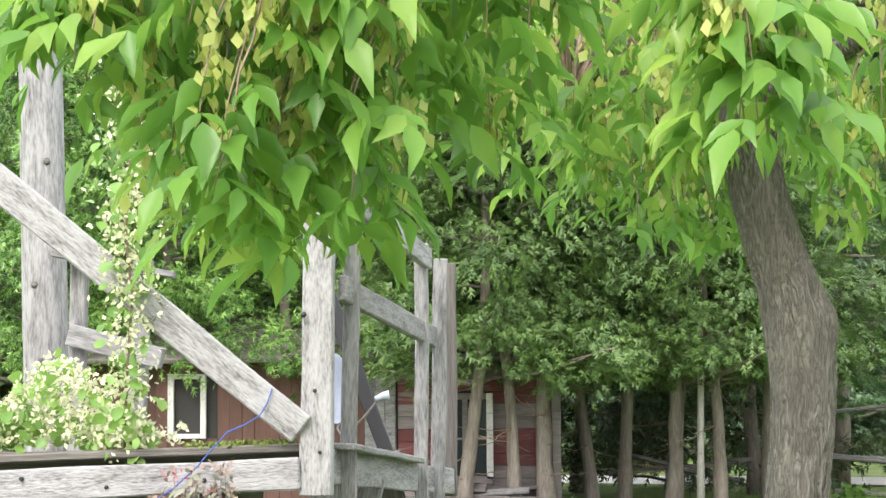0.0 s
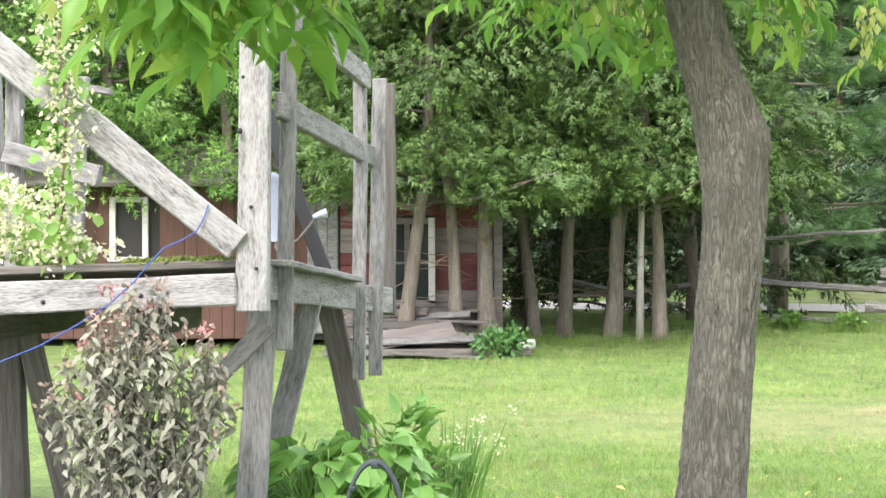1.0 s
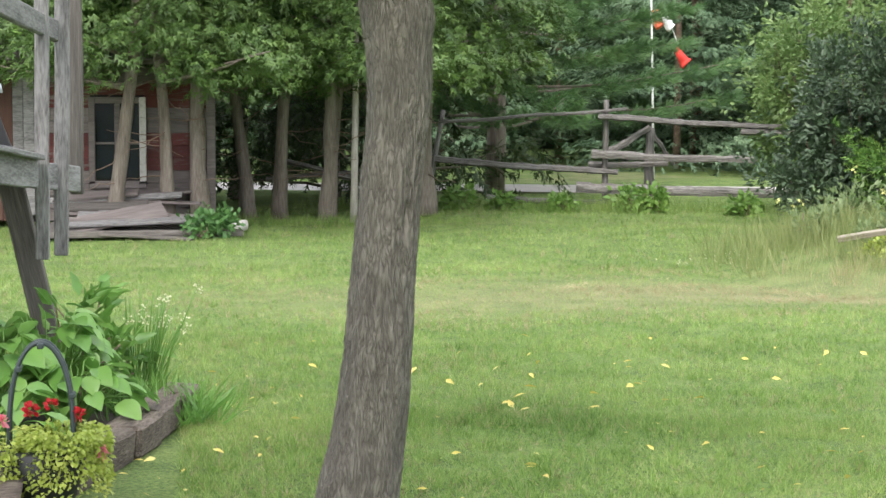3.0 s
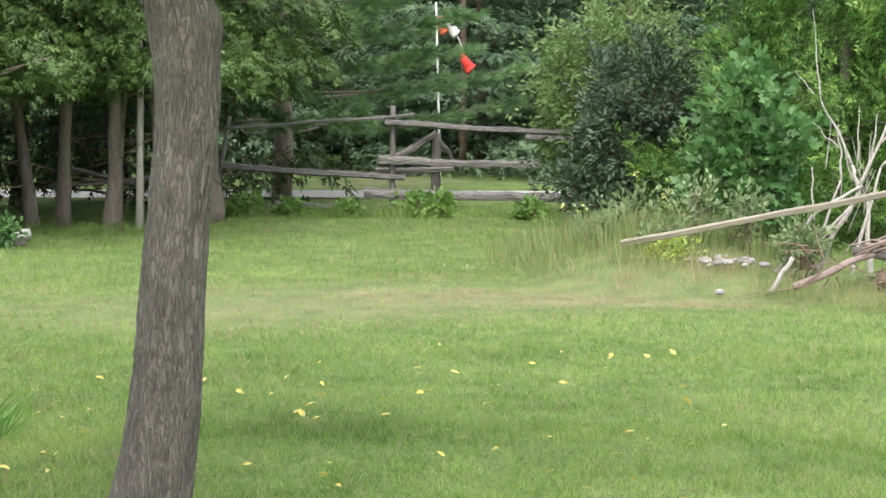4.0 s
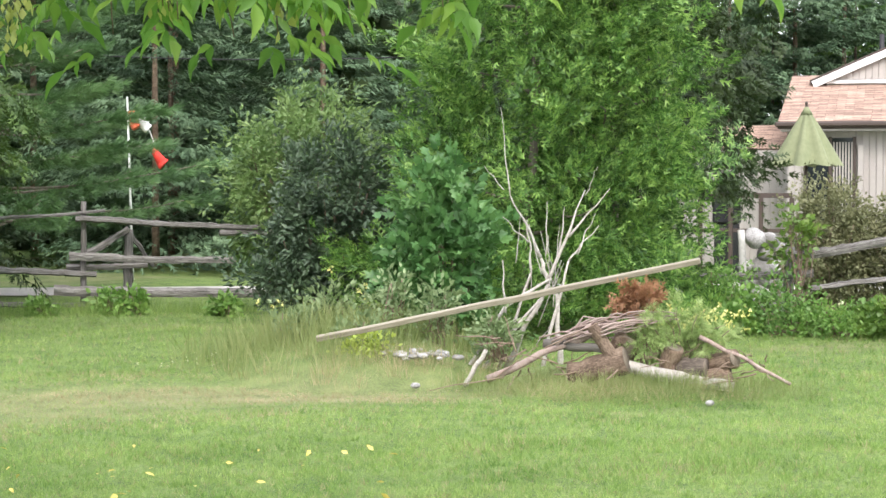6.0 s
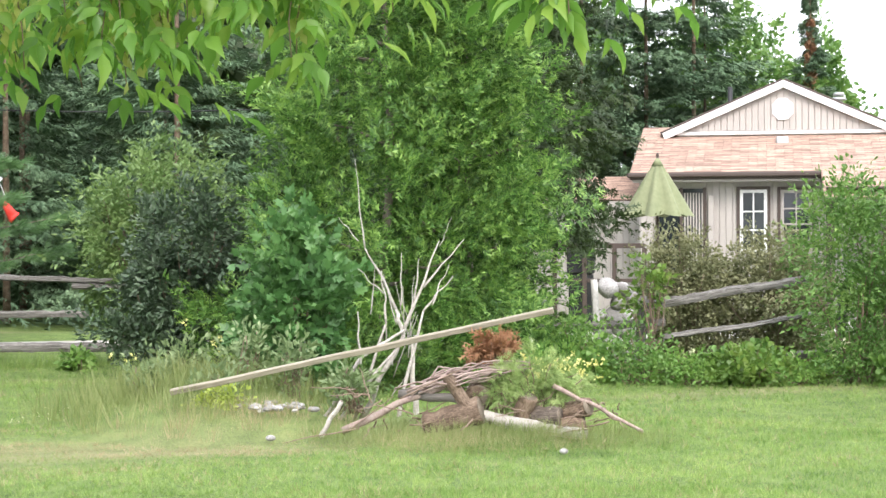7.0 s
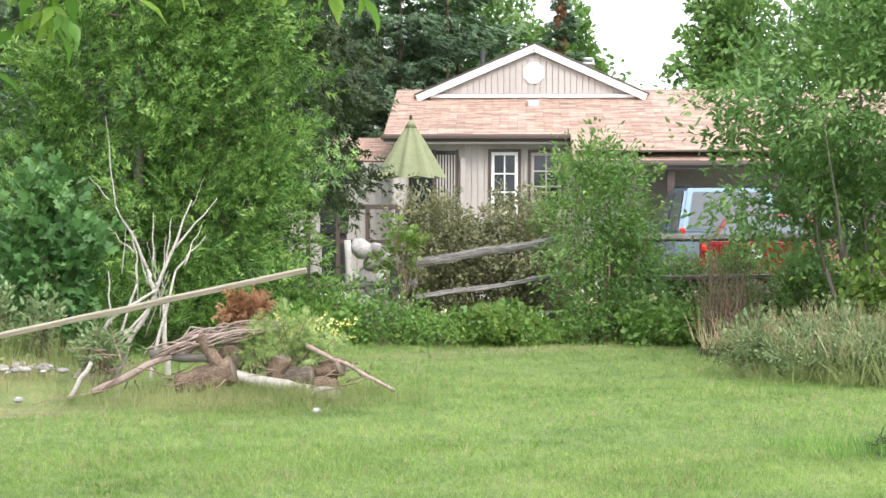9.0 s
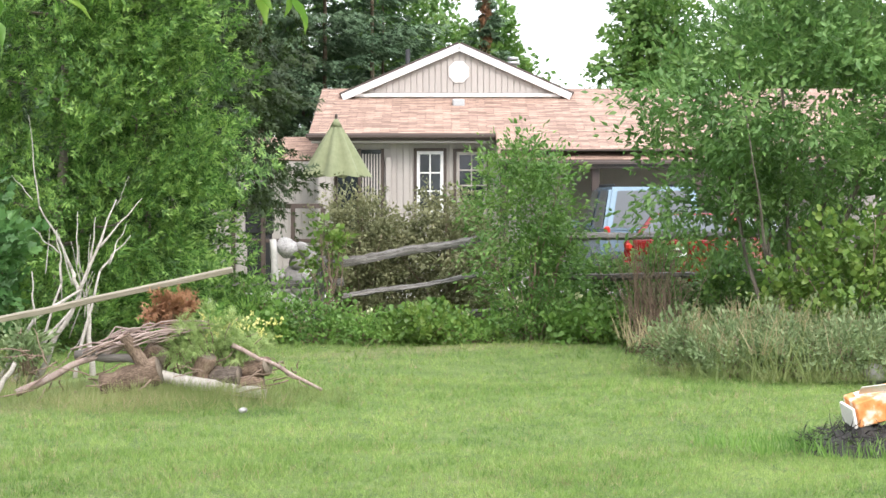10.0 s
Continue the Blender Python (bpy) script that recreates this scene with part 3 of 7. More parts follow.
def lumpy_shell(rng, centre, radii, m, inner=0.55, lump=0.25, freq=1.7, low=-1.0):
    """Clump centres through the outer part of an uneven ellipsoid."""
    d = unit(rng.normal(0, 1, (m * 3, 3)))
    d = d[d[:, 2] > low][:m]
    k = np.array([1 + lump * noise.noise(Vector(tuple(x * freq + centre))) * 1.6 for x in d])
    r = (inner + (1 - inner) * rng.uniform(0, 1, len(d)) ** 0.5) * k
    return np.array(centre) + d * np.array(radii) * r[:, None], unit(d / np.array(radii))


def limbs_mesh(rng, base, tips, r0, r1=0.006, sag=0.0, sides=5, wander=0.1):
    sets = []
    for i, t in enumerate(tips):
        pts = bent(base[i] if np.ndim(base) > 1 else base, t, 6, sag, wander, i * 1.7)
        me = tube_mesh("limb", pts, [r0 + (r1 - r0) * k / 6 for k in range(7)], sides)
        v = np.zeros(len(me.vertices) * 3, np.float32)
        me.vertices.foreach_get("co", v)
        f = np.zeros(len(me.polygons) * 3, np.int32)
        me.loops.foreach_get("vertex_index", f)
        bpy.data.meshes.remove(me)
        sets.append((v.reshape(-1, 3), f.reshape(-1, 3)))
    return joined(sets)


def leaf_part(name, sets, material, parent, label="", inside=True):
    v, f = joined(sets)
    return link_part(name, tri_mesh(name, v, f), material, parent, label, inside=inside)

# ---- ground, drive and bed ----
def ground_z(x, y):
    near = np.clip(1 - (np.hypot(x - 8, y - 12) - 25) / 20, 0, 1)
    return near * 0.018 * (np.sin(x * 1.3 + y * 0.7) + np.sin(y * 1.9 - x * 0.6)) - 0.02


def ground():
    c = np.concatenate([[-900, -300, -120, -60], np.arange(-30, 50.1, 0.5), [70, 130, 300, 900]])
    x, y = np.meshgrid(c, c, indexing="ij")
    z = ground_z(x, y)
    n = len(c)
    i = np.arange(n * n).reshape(n, n)
    a, b, d, e = i[:-1, :-1].ravel(), i[1:, :-1].ravel(), i[1:, 1:].ravel(), i[:-1, 1:].ravel()
    tris = np.concatenate([np.stack([a, b, d], 1), np.stack([a, d, e], 1)])
    ob = link_part("ground", tri_mesh("ground", np.stack([x, y, z], -1).reshape(-1, 3), tris, True), M_LAWN, None)
    return tagged(ob, "mown lawn with dry straw-coloured patches", "ground", kind="structure")


ground()


def strip(name, line, widths, z, material, label, category):
    """A flat strip of ground along a bent line, with an uneven edge."""
    pts = [Vector((*p, 0)) for p in line]
    fine, wide = [], []
    for i in range(len(pts) - 1):
        for k in range(12):
            fine.append(pts[i].lerp(pts[i + 1], k / 12))
            wide.append(widths[i] + (widths[i + 1] - widths[i]) * k / 12)
    fine.append(pts[-1])
    wide.append(widths[-1])
    v, f = [], []
    for i, p in enumerate(fine):
        d = (fine[min(i + 1, len(fine) - 1)] - fine[max(i - 1, 0)]).normalized()
        s = Vector((-d.y, d.x, 0))
        for k in (-1, -0.5, 0, 0.5, 1):
            w = wide[i] / 2 * k * (1 + 0.12 * noise.noise(p * 1.5 + s * k))
            v.append((p.x + s.x * w, p.y + s.y * w, z - 0.03 * (abs(k) == 1)))
    for i in range(len(fine) - 1):
        for k in range(4):
            a = i * 5 + k
            f += [(a, a + 1, a + 6), (a, a + 6, a + 5)]
    ob = link_part(name, tri_mesh(name, v, f, True), material, None)
    return tagged(ob, label, category, kind="structure")


strip("road", [(-14, 33), (-3, 30), (5.2, 28.3), (12, 26.3), (18, 24.3), (24, 24.0), (34, 19)], [2.6, 2.4, 2.0, 2.2, 3.2, 7, 7], 0.03, M_GRAVEL, "pale gravel driveway beyond the rail fence", "driveway")
strip("garden_bed", [(-3.4, 7.75), (-1.9, 7.75), (-1.0, 8.0), (-0.55, 8.6), (-0.2, 9.25)], [1.6, 1.4, 1.2, 0.9, 0.4], 0.035, M_SOIL, "dark soil bed under the timber platform", "garden bed")


# ---- timber platform ----
def platform():
    t = thing("timber_platform", "weathered grey timber platform with railings and splayed legs", "platform", (-1.2, 8.6, 0))
    beam("post", (-0.90, 7.86, 1.12), (-0.885, 7.9, 2.36), 0.125, 0.125, M_PALE, t, 0, "thick weathered corner post with knots")
    beam("beam", (-2.9, 7.83, 1.14), (-0.96, 7.80, 1.215), 0.05, 0.13, M_PALE, t, 0, "pale weathered front beam", 0.008)
    beam("brace", (-2.9, 7.80, 2.98), (-0.955, 7.80, 1.39), 0.045, 0.135, M_PALE, t, 0, "long pale diagonal brace", 0.007)
    beam("side_beam", (-0.865, 7.95, 1.235), (-0.60, 9.85, 1.09), 0.05, 0.15, M_GREY, t)
    beam("side_ledge", (-0.80, 8.0, 1.315), (-0.58, 9.8, 1.175), 0.09, 0.03, M_GREY, t)
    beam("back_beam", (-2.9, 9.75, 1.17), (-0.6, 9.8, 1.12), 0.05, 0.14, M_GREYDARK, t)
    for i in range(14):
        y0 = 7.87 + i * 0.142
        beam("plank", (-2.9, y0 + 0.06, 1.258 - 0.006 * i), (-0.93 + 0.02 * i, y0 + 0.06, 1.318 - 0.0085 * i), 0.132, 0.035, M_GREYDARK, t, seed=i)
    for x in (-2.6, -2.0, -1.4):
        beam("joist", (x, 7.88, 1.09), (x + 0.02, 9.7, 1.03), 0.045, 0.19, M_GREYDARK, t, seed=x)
    # uprights of the side railing, hung down past the deck
    beam("baluster", (-0.795, 8.1, 0.94), (-0.765, 8.12, 2.42), 0.07, 0.035, M_GREY, t)
    beam("baluster", (-0.565, 9.86, 0.65), (-0.55, 9.88, 2.30), 0.07, 0.04, M_GREY, t)
    beam("baluster", (-0.495, 10.2, 0.64), (-0.465, 10.22, 2.24), 0.075, 0.045, M_GREY, t)
    beam("baluster", (-0.43, 10.6, 0.94), (-0.43, 10.62, 2.24), 0.075, 0.04, M_GREYDARK, t)
    beam("rail", (-0.80, 7.95, 1.975), (-0.5, 10.3, 1.81), 0.04, 0.11, M_GREY, t, 0, "sagging middle rail")
    beam("rail", (-0.80, 7.95, 2.39), (-0.52, 9.95, 2.22), 0.04, 0.115, M_GREY, t, 0, "sagging top rail")
    beam("end_beam", (-0.60, 9.87, 1.08), (-0.42, 10.65, 1.02), 0.05, 0.14, M_GREY, t)
    # legs
    beam("leg", (-0.96, 8.16, 0.0), (-0.885, 8.14, 1.20), 0.12, 0.12, M_GREY, t, 0, "square grey front leg")
    beam("leg", (-1.02, 9.05, 0.0), (-0.74, 8.98, 1.14), 0.11, 0.09, M_GREY, t)
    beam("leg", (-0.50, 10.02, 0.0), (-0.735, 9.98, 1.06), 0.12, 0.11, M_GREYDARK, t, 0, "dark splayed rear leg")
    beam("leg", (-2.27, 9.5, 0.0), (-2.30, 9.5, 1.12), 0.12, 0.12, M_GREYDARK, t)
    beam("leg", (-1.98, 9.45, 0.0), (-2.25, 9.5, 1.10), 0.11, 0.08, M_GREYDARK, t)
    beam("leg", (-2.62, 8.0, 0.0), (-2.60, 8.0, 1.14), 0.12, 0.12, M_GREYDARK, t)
    beam("knee_brace", (-1.12, 8.1, 0.79), (-0.86, 8.09, 1.05), 0.05, 0.085, M_GREY, t)
    beam("foot_board", (-2.0, 8.25, 0.03), (-1.55, 8.3, 0.30), 0.05, 0.13, M_GREY, t)
    # back posts and rails
    beam("back_post", (-2.30, 9.6, 1.2), (-2.285, 9.6, 2.20), 0.08, 0.08, M_GREY, t)
    beam("back_post", (-2.0, 9.6, 1.2), (-1.955, 9.6, 2.21), 0.085, 0.08, M_GREY, t)
    beam("back_rail", (-2.32, 9.52, 1.83), (-1.84, 9.50, 1.705), 0.07, 0.11, M_GREY, t)
    beam("back_rail", (-2.4, 9.5, 2.24), (-1.78, 9.5, 2.125), 0.08, 0.035, M_GREY, t)
    beam("stay", (-0.70, 9.6, 1.17), (-1.10, 9.6, 2.25), 0.05, 0.075, M_BLACK, t, 0, "dark steep stay")
    for x, y, z, r in ((-0.945, 7.786, 1.86, 0.013), (-0.90, 7.786, 1.55, 0.009), (-0.93, 7.786, 2.08, 0.008), (-0.88, 7.785, 1.30, 0.008), (-1.35, 7.774, 1.19, 0.011), (-1.75, 7.776, 1.165, 0.009), (-2.1, 7.778, 1.20, 0.01)):
        link_part("knot", tube_mesh("knot", [(x, y + 0.012, z), (x, y - 0.003, z)], [r, r * 0.85], 9), M_BLACK, t)
    rng = np.random.default_rng(5)
    n = 900
    pos = np.stack([rng.uniform(-1.45, -1.0, n), rng.uniform(7.86, 8.02, n), 1.318 + 0.02 * rng.uniform(0, 1, n)], 1)
    pos[:, 2] += (pos[:, 0] + 1.0) * 0.03
    v = scatter(SMALL, pos, rng.normal(0, 1, (n, 3)) + (0, 0, 1.2), rng.normal(0, 1, (n, 3)), 0.022)
    link_part("moss", tri_mesh("moss", *v), M_MOSS, t, "cushions of yellow-green moss")
    return t


platform()


def utility_pole():
    t = thing("wooden_pole", "tall round weathered wooden pole beside the platform", "pole", (-2.56, 9.95, 0))
    m, length = along((-2.50, 9.95, 0), (-2.62, 9.95, 4.6))
    me = tube_mesh("shaft", bent((0, 0, 0), (length, 0, 0), 24), [0.125 - 0.0006 * i for i in range(25)], 20, 0.03, 9, 3)
    link_part("shaft", me, M_GREY, t, m=m)
    for z, a in ((1.7, -80), (2.1, -100), (2.75, -70)):
        c = Vector((-2.56 + 0.118 * math.cos(radians(a)), 9.95 + 0.118 * math.sin(radians(a)), z))
        link_part("knot", tube_mesh("knot", [c, c + Vector((0, -0.012, 0))], [0.02, 0.014], 8), M_GREYDARK, t)


utility_pole()


def cord():
    t = thing("blue_cord", "thin blue cord hanging off the platform brace", "cord", (-1.08, 7.74, 1.5))
    pts = [(-1.07, 7.765, 1.56), (-1.09, 7.76, 1.50), (-1.12, 7.75, 1.45), (-1.18, 7.75, 1.415), (-1.25, 7.745, 1.385), (-1.31, 7.745, 1.32), (-1.37, 7.75, 1.25), (-1.47, 7.75, 1.16), (-1.6, 7.74, 1.075), (-1.75, 7.7, 0.99), (-1.95, 7.7, 0.91), (-2.3, 7.7, 0.85)]
    link_part("cord", tube_mesh("cord", pts, [0.0032] * len(pts), 6), M_BLUE, t)


cord()


def dish():
    t = thing("satellite_dish", "pale grey satellite dish with a bent feed arm", "satellite dish", (-0.88, 9.25, 1.2))
    bm = bmesh.new()
    rings, sides = 6, 28
    vs = [[bm.verts.new((0.15 * r / rings * math.cos(a), 0.035 * (r / rings) ** 2, 0.17 * r / rings * math.sin(a))) for a in [2 * math.pi * k / sides for k in range(sides)]] for r in range(1, rings + 1)]
    c = bm.verts.new((0, 0, 0))
    for k in range(sides):
        bm.faces.new((c, vs[0][k], vs[0][(k + 1) % sides]))
        for r in range(rings - 1):
            bm.faces.new((vs[r][k], vs[r + 1][k], vs[r + 1][(k + 1) % sides], vs[r][(k + 1) % sides]))
    bmesh.ops.solidify(bm, geom=bm.faces[:], thickness=0.006)
    part("reflector", bm, M_DISH, t, m=pose(-0.915, 9.22, 1.55, 0, 8, 122), smooth=True)
    pts = [(-0.90, 9.24, 1.44), (-0.93, 9.15, 1.36), (-0.90, 9.0, 1.33), (-0.80, 8.95, 1.40), (-0.72, 8.97, 1.50)]
    link_part("feed_arm", tube_mesh("feed_arm", pts, [0.006] * 5, 8), M_GREYDARK, t)
    link_part("feed_horn", tube_mesh("feed_horn", [(-0.735, 8.96, 1.50), (-0.70, 8.965, 1.515), (-0.67, 8.97, 1.52)], [0.012, 0.016, 0.024], 12), M_DISH, t, "small pale feed horn")
    link_part("mast", tube_mesh("mast", [(-0.90, 9.26, 1.22), (-0.90, 9.26, 1.55)], [0.018, 0.018], 10), M_METAL, t)


dish()

# ---- shed under the cedars ----
def shed():
    t = thing("garden_shed", "low old shed with worn red clapboards and brown boarding", "shed", (-1.6, 21.6, 0))
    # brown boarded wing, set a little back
    # blackened core, painted shade behind the boards and their gaps
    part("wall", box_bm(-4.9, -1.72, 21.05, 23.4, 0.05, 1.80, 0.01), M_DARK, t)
    x = -4.9
    k = 0
    while x < -1.75:
        for z0, z1 in (((0.06, 0.93), (1.63, 1.80)) if -3.93 < x < -3.5 else ((0.06, 1.80),)):
            part("board", box_bm(x, x + 0.138, 21.0 + 0.006 * (k % 3), 21.045, z0, z1, 0.004), M_BROWNWALL, t)
        x += 0.14
        k += 1
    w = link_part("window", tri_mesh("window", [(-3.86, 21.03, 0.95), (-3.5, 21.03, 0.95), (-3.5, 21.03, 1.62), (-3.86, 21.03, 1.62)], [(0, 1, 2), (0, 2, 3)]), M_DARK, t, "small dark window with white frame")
    for a in ((-3.92, -3.85, 0.93, 1.66), (-3.55, -3.485, 0.93, 1.66), (-3.85, -3.55, 1.60, 1.66), (-3.85, -3.55, 0.93, 0.985)):
        part("frame", box_bm(a[0], a[1], 20.965, 21.03, a[2], a[3], 0.006), M_WHITEWORN, w)
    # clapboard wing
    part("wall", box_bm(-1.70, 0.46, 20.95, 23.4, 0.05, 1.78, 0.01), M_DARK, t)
    k = 0
    z = 0.06
    while z < 1.70:
        spans = [(-1.70, 0.40)]
        if 0.45 < z + 0.06 < 1.42:
            spans = [(-1.70, -0.86), (-0.28, 0.40)]
        if z + 0.06 < 1.62:
            spans = [(max(a, -1.32), b) for a, b in spans]
        for a, b in spans:
            m, n = along((a, 20.935, z), (b, 20.935, z))
            part("clapboard", box_bm(0, n, -0.012, 0.012, 0, 0.155, 0.003, 0.003, 4, k), M_REDPAINT if k in (4, 5, 6, 9, 10) else M_CLAPGREY, t, m=m @ pose(0, 0, 0, -8, 0, 0))
        z += 0.138
        k += 1
    part("corner_board", box_bm(0.40, 0.50, 20.90, 20.96, 0.03, 1.75, 0.006), M_CLAPGREY, t)
    d = part("door", box_bm(-1.69, -1.34, 20.90, 20.93, 0.12, 1.64, 0.005), M_GREY, t, "grey unpainted plank door")
    for x in (-1.69, -1.575, -1.46):
        part("plank", box_bm(x, x + 0.11, 20.885, 20.902, 0.13, 1.63, 0.004), M_GREY, d)
    part("lintel", box_bm(-1.75, -1.05, 20.86, 20.94, 1.68, 1.79, 0.008), M_GREY, t)
    w = part("window", box_bm(-0.82, -0.32, 20.93, 20.945, 0.52, 1.36, 0), M_GLASS, t, "old paned window with flaking white frame")
    for a in ((-0.88, -0.81, 0.46, 1.42), (-0.33, -0.255, 0.46, 1.42), (-0.81, -0.33, 1.35, 1.42), (-0.88, -0.255, 0.42, 0.50), (-0.60, -0.54, 0.50, 1.35)):
        # shade painted into the white frame by grey; only the right jamb keeps white
        part("frame", box_bm(a[0], a[1], 20.86, 20.93, a[2], a[3], 0.006), M_WHITEWORN if a[0] == -0.33 else M_CLAPGREY, w)
    for a in ((-0.81, -0.60, 0.90, 0.925), (-0.54, -0.33, 0.90, 0.925)):
        part("muntin", box_bm(a[0], a[1], 20.90, 20.93, a[2], a[3], 0.003), M_CLAPGREY, w)
    for x0, x1, y0 in ((-5.1, -1.68, 20.75), (-1.85, 0.62, 20.65)):
        bm = box_bm(0, x1 - x0, 0, 2.0, -0.03, 0.03, 0.01)
        part("roof", bm, M_GREYDARK, t, "mossy low-pitched roof", m=pose(x0, y0, 1.80, 16, 0, 0))


shed()


def board_pile():
    t = thing("board_pile", "heap of old grey boards and slabs along the shed", "lumber pile", (-0.2, 19.9, 0))
    rng = random.Random(3)
    for i in range(16):
        y = 19.35 + rng.uniform(0, 1.3)
        z = 0.03 + 0.26 * (y - 19.3) / 1.3 + rng.uniform(0, 0.05)
        x = rng.uniform(-1.3, -0.7)
        beam("board", (x, y, z), (x + rng.uniform(0.8, 1.6), y + rng.uniform(-0.25, 0.25), z + rng.uniform(-0.08, 0.08)), rng.uniform(0.12, 0.24), 0.03, rng.choice([M_GREY, M_GREYDARK, M_CLAPGREY]), t, rng.uniform(-15, 25), seed=i)
    part("bed_slab", box_bm(-1.3, 0.35, 19.3, 20.8, 0.0, 0.06, 0.02, 0.03, 5), M_GREYDARK, t)
    beam("ramp_slab", (-1.0, 19.6, 0.10), (-0.05, 19.75, 0.26), 0.4, 0.025, M_CLAPGREY, t, 18)
    beam("edging", (-1.4, 19.2, 0.04), (0.75, 19.45, 0.03), 0.08, 0.07, M_GREYDARK, t)


board_pile()


def bucket_scrap():
    t = thing("white_tub", "small white plastic tub lying by the boards", "tub", (0.72, 19.95, 0.02))
    link_part("tub", tube_mesh("tub", [(0.66, 19.9, 0.07), (0.73, 19.93, 0.07), (0.80, 19.96, 0.07)], [0.045, 0.055, 0.06], 14), M_WHITEWORN, t)


bucket_scrap()

# ---- cedars ----
def cedar_trunk(rng, h, r, lean=(0.1, 0.0), seed=0):
    pts = [(lean[0] * (i / 10) ** 1.0 + 0.05 * math.sin(i * 0.9 + seed), lean[1] * i / 10 + 0.04 * math.sin(i * 0.7 + 2 * seed), h * i / 10) for i in range(11)]
    rad = [r * (1.35 if i == 0 else 1.0) * (1 - 0.075 * i) for i in range(11)]
    fine, fr = [], []
    for i in range(10):
        for k in range(4):
            u = k / 4
            fine.append(tuple(pts[i][j] * (1 - u) + pts[i + 1][j] * u for j in range(3)))
            fr.append(rad[i] * (1 - u) + rad[i + 1] * u)
    return tube_mesh("trunk", fine, fr, 12, 0.25, 5, seed, 0.08)


def cone_clumps(rng, h0, h1, rad, m, top=0.15, power=0.8, inner=0.5):
    """Clump centres in a ragged cone from h0 to h1."""
    u = rng.uniform(0, 1, m) ** 1.15
    a = rng.uniform(0, 2 * np.pi, m)
    edge = (top + (1 - top) * (1 - u) ** power) * rad
    edge = edge * (1 + 0.22 * np.sin(3 * a + 9 * u) + 0.18 * rng.normal(0, 1, m))
    r = edge * (inner + (1 - inner) * rng.uniform(0, 1, m) ** 0.5)
    out = np.stack([np.cos(a), np.sin(a), np.full(m, 0.1)], 1)
    c = np.stack([r * np.cos(a), r * np.sin(a), h0 + (h1 - h0) * u], 1)
    return c, out


def cedar(name, label, material, h0, h1, rad, trunk_h, trunk_r, m, per, size, seed, at=(0, 0, 0), spread=0.16, lean=(0.1, 0), group="", dead=True, droop=0.5):
    rng = np.random.default_rng(seed)
    t = thing(name, label, "tree", at, group=group)
    link_part("trunk", cedar_trunk(rng, trunk_h, trunk_r, lean, seed), M_CEDARBARK, t, inside=True)
    c, o = cone_clumps(rng, h0, h1, rad, m)
    c[:, :2] += np.array(lean) * (c[:, 2:3] / trunk_h)
    leaf_part("crown", [boughs(rng, c, o, per, spread * 3.6, size, SPRAY, droop=droop, width=0.42, rise=0.5 - droop)], material, t)
    tips = c[rng.choice(len(c), 26)]
    root = np.stack([np.array(lean)[0] * tips[:, 2] / trunk_h, np.array(lean)[1] * tips[:, 2] / trunk_h, tips[:, 2] - 0.3], 1)
    link_part("limbwork", tri_mesh("limbwork", *limbs_mesh(rng, root, tips, 0.025)), M_CEDARBARK, t, inside=True)["kind"] = "stuff"
    if dead:
        k = 7
        a = rng.uniform(0, 6.28, k)
        z = rng.uniform(0.5, 2.0, k)
        b = np.stack([0 * a, 0 * a, z], 1)
        e = np.stack([np.cos(a) * 0.7, np.sin(a) * 0.7, z + rng.uniform(-0.3, 0.1, k)], 1)
        link_part("deadwood", tri_mesh("deadwood", *limbs_mesh(rng, b, e, 0.008, 0.002)), M_TWIG, t, inside=True)["kind"] = "stuff"
    return t


ROW = "cedars in the row by the shed"
LBL = "old cedar with bare grey trunk and dense green crown"
models = [cedar("cedar_tree", LBL, L_CEDAR, 1.7, 6.6, 1.75, 6.2, (0.082, 0.07, 0.09)[i], 460, 26, 0.15, 11 + i, lean=((0.45, -0.35, 0.7)[i], 0.1), group=ROW) for i in range(3)]
spots = [(-0.55, 20.35, 0), (-0.02, 20.6, 40), (0.38, 20.75, 100), (0.86, 22.0, 160), (1.26, 21.9, 220), (1.75, 21.4, 275), (1.92, 22.6, 310), (2.32, 21.3, 20)]
for i, (x, y, rz) in enumerate(spots):
    if i < 3:
        models[i].matrix_basis = pose(x, y, 0, 0, 0, rz)
    else:
        s = (1.0, 0.9, 1.1)[(i * 2) % 3]
        copy_thing(models[i % 3], pose(x, y, 0, 0, 0, rz) @ Matrix.Diagonal((s, s, 1, 1)))

# row cedars again, with sunlight put into the colour through the lighter spray green
lit_cedar = cedar("cedar_tree", "cedar behind the shed with sprays coloured light green as if sunlit", L_CEDARLIGHT, 1.75, 6.6, 1.8, 6.2, 0.08, 460, 26, 0.15, 15, lean=(0.2, 0.1), group=ROW)
for i, (x, y, rz) in enumerate([(-1.3, 22.0, 70), (-2.6, 21.9, 130), (-4.0, 21.95, 200), (-5.4, 21.9, 250)]):
    if i:
        copy_thing(lit_cedar, pose(x, y, 0, 0, 0, rz))
    else:
        lit_cedar.matrix_basis = pose(x, y, 0, 0, 0, rz)


def white_snag():
    t = thing("dead_sapling", "thin pale dead sapling trunk without bark", "dead tree", (2.07, 21.2, 0))
    link_part("trunk", tube_mesh("trunk", [(2.07, 21.2, 0), (2.075, 21.2, 0.8), (2.09, 21.2, 1.6), (2.10, 21.22, 2.6)], [0.05, 0.04, 0.036, 0.025], 8, 0.15), M_BIRCH, t)


white_snag()

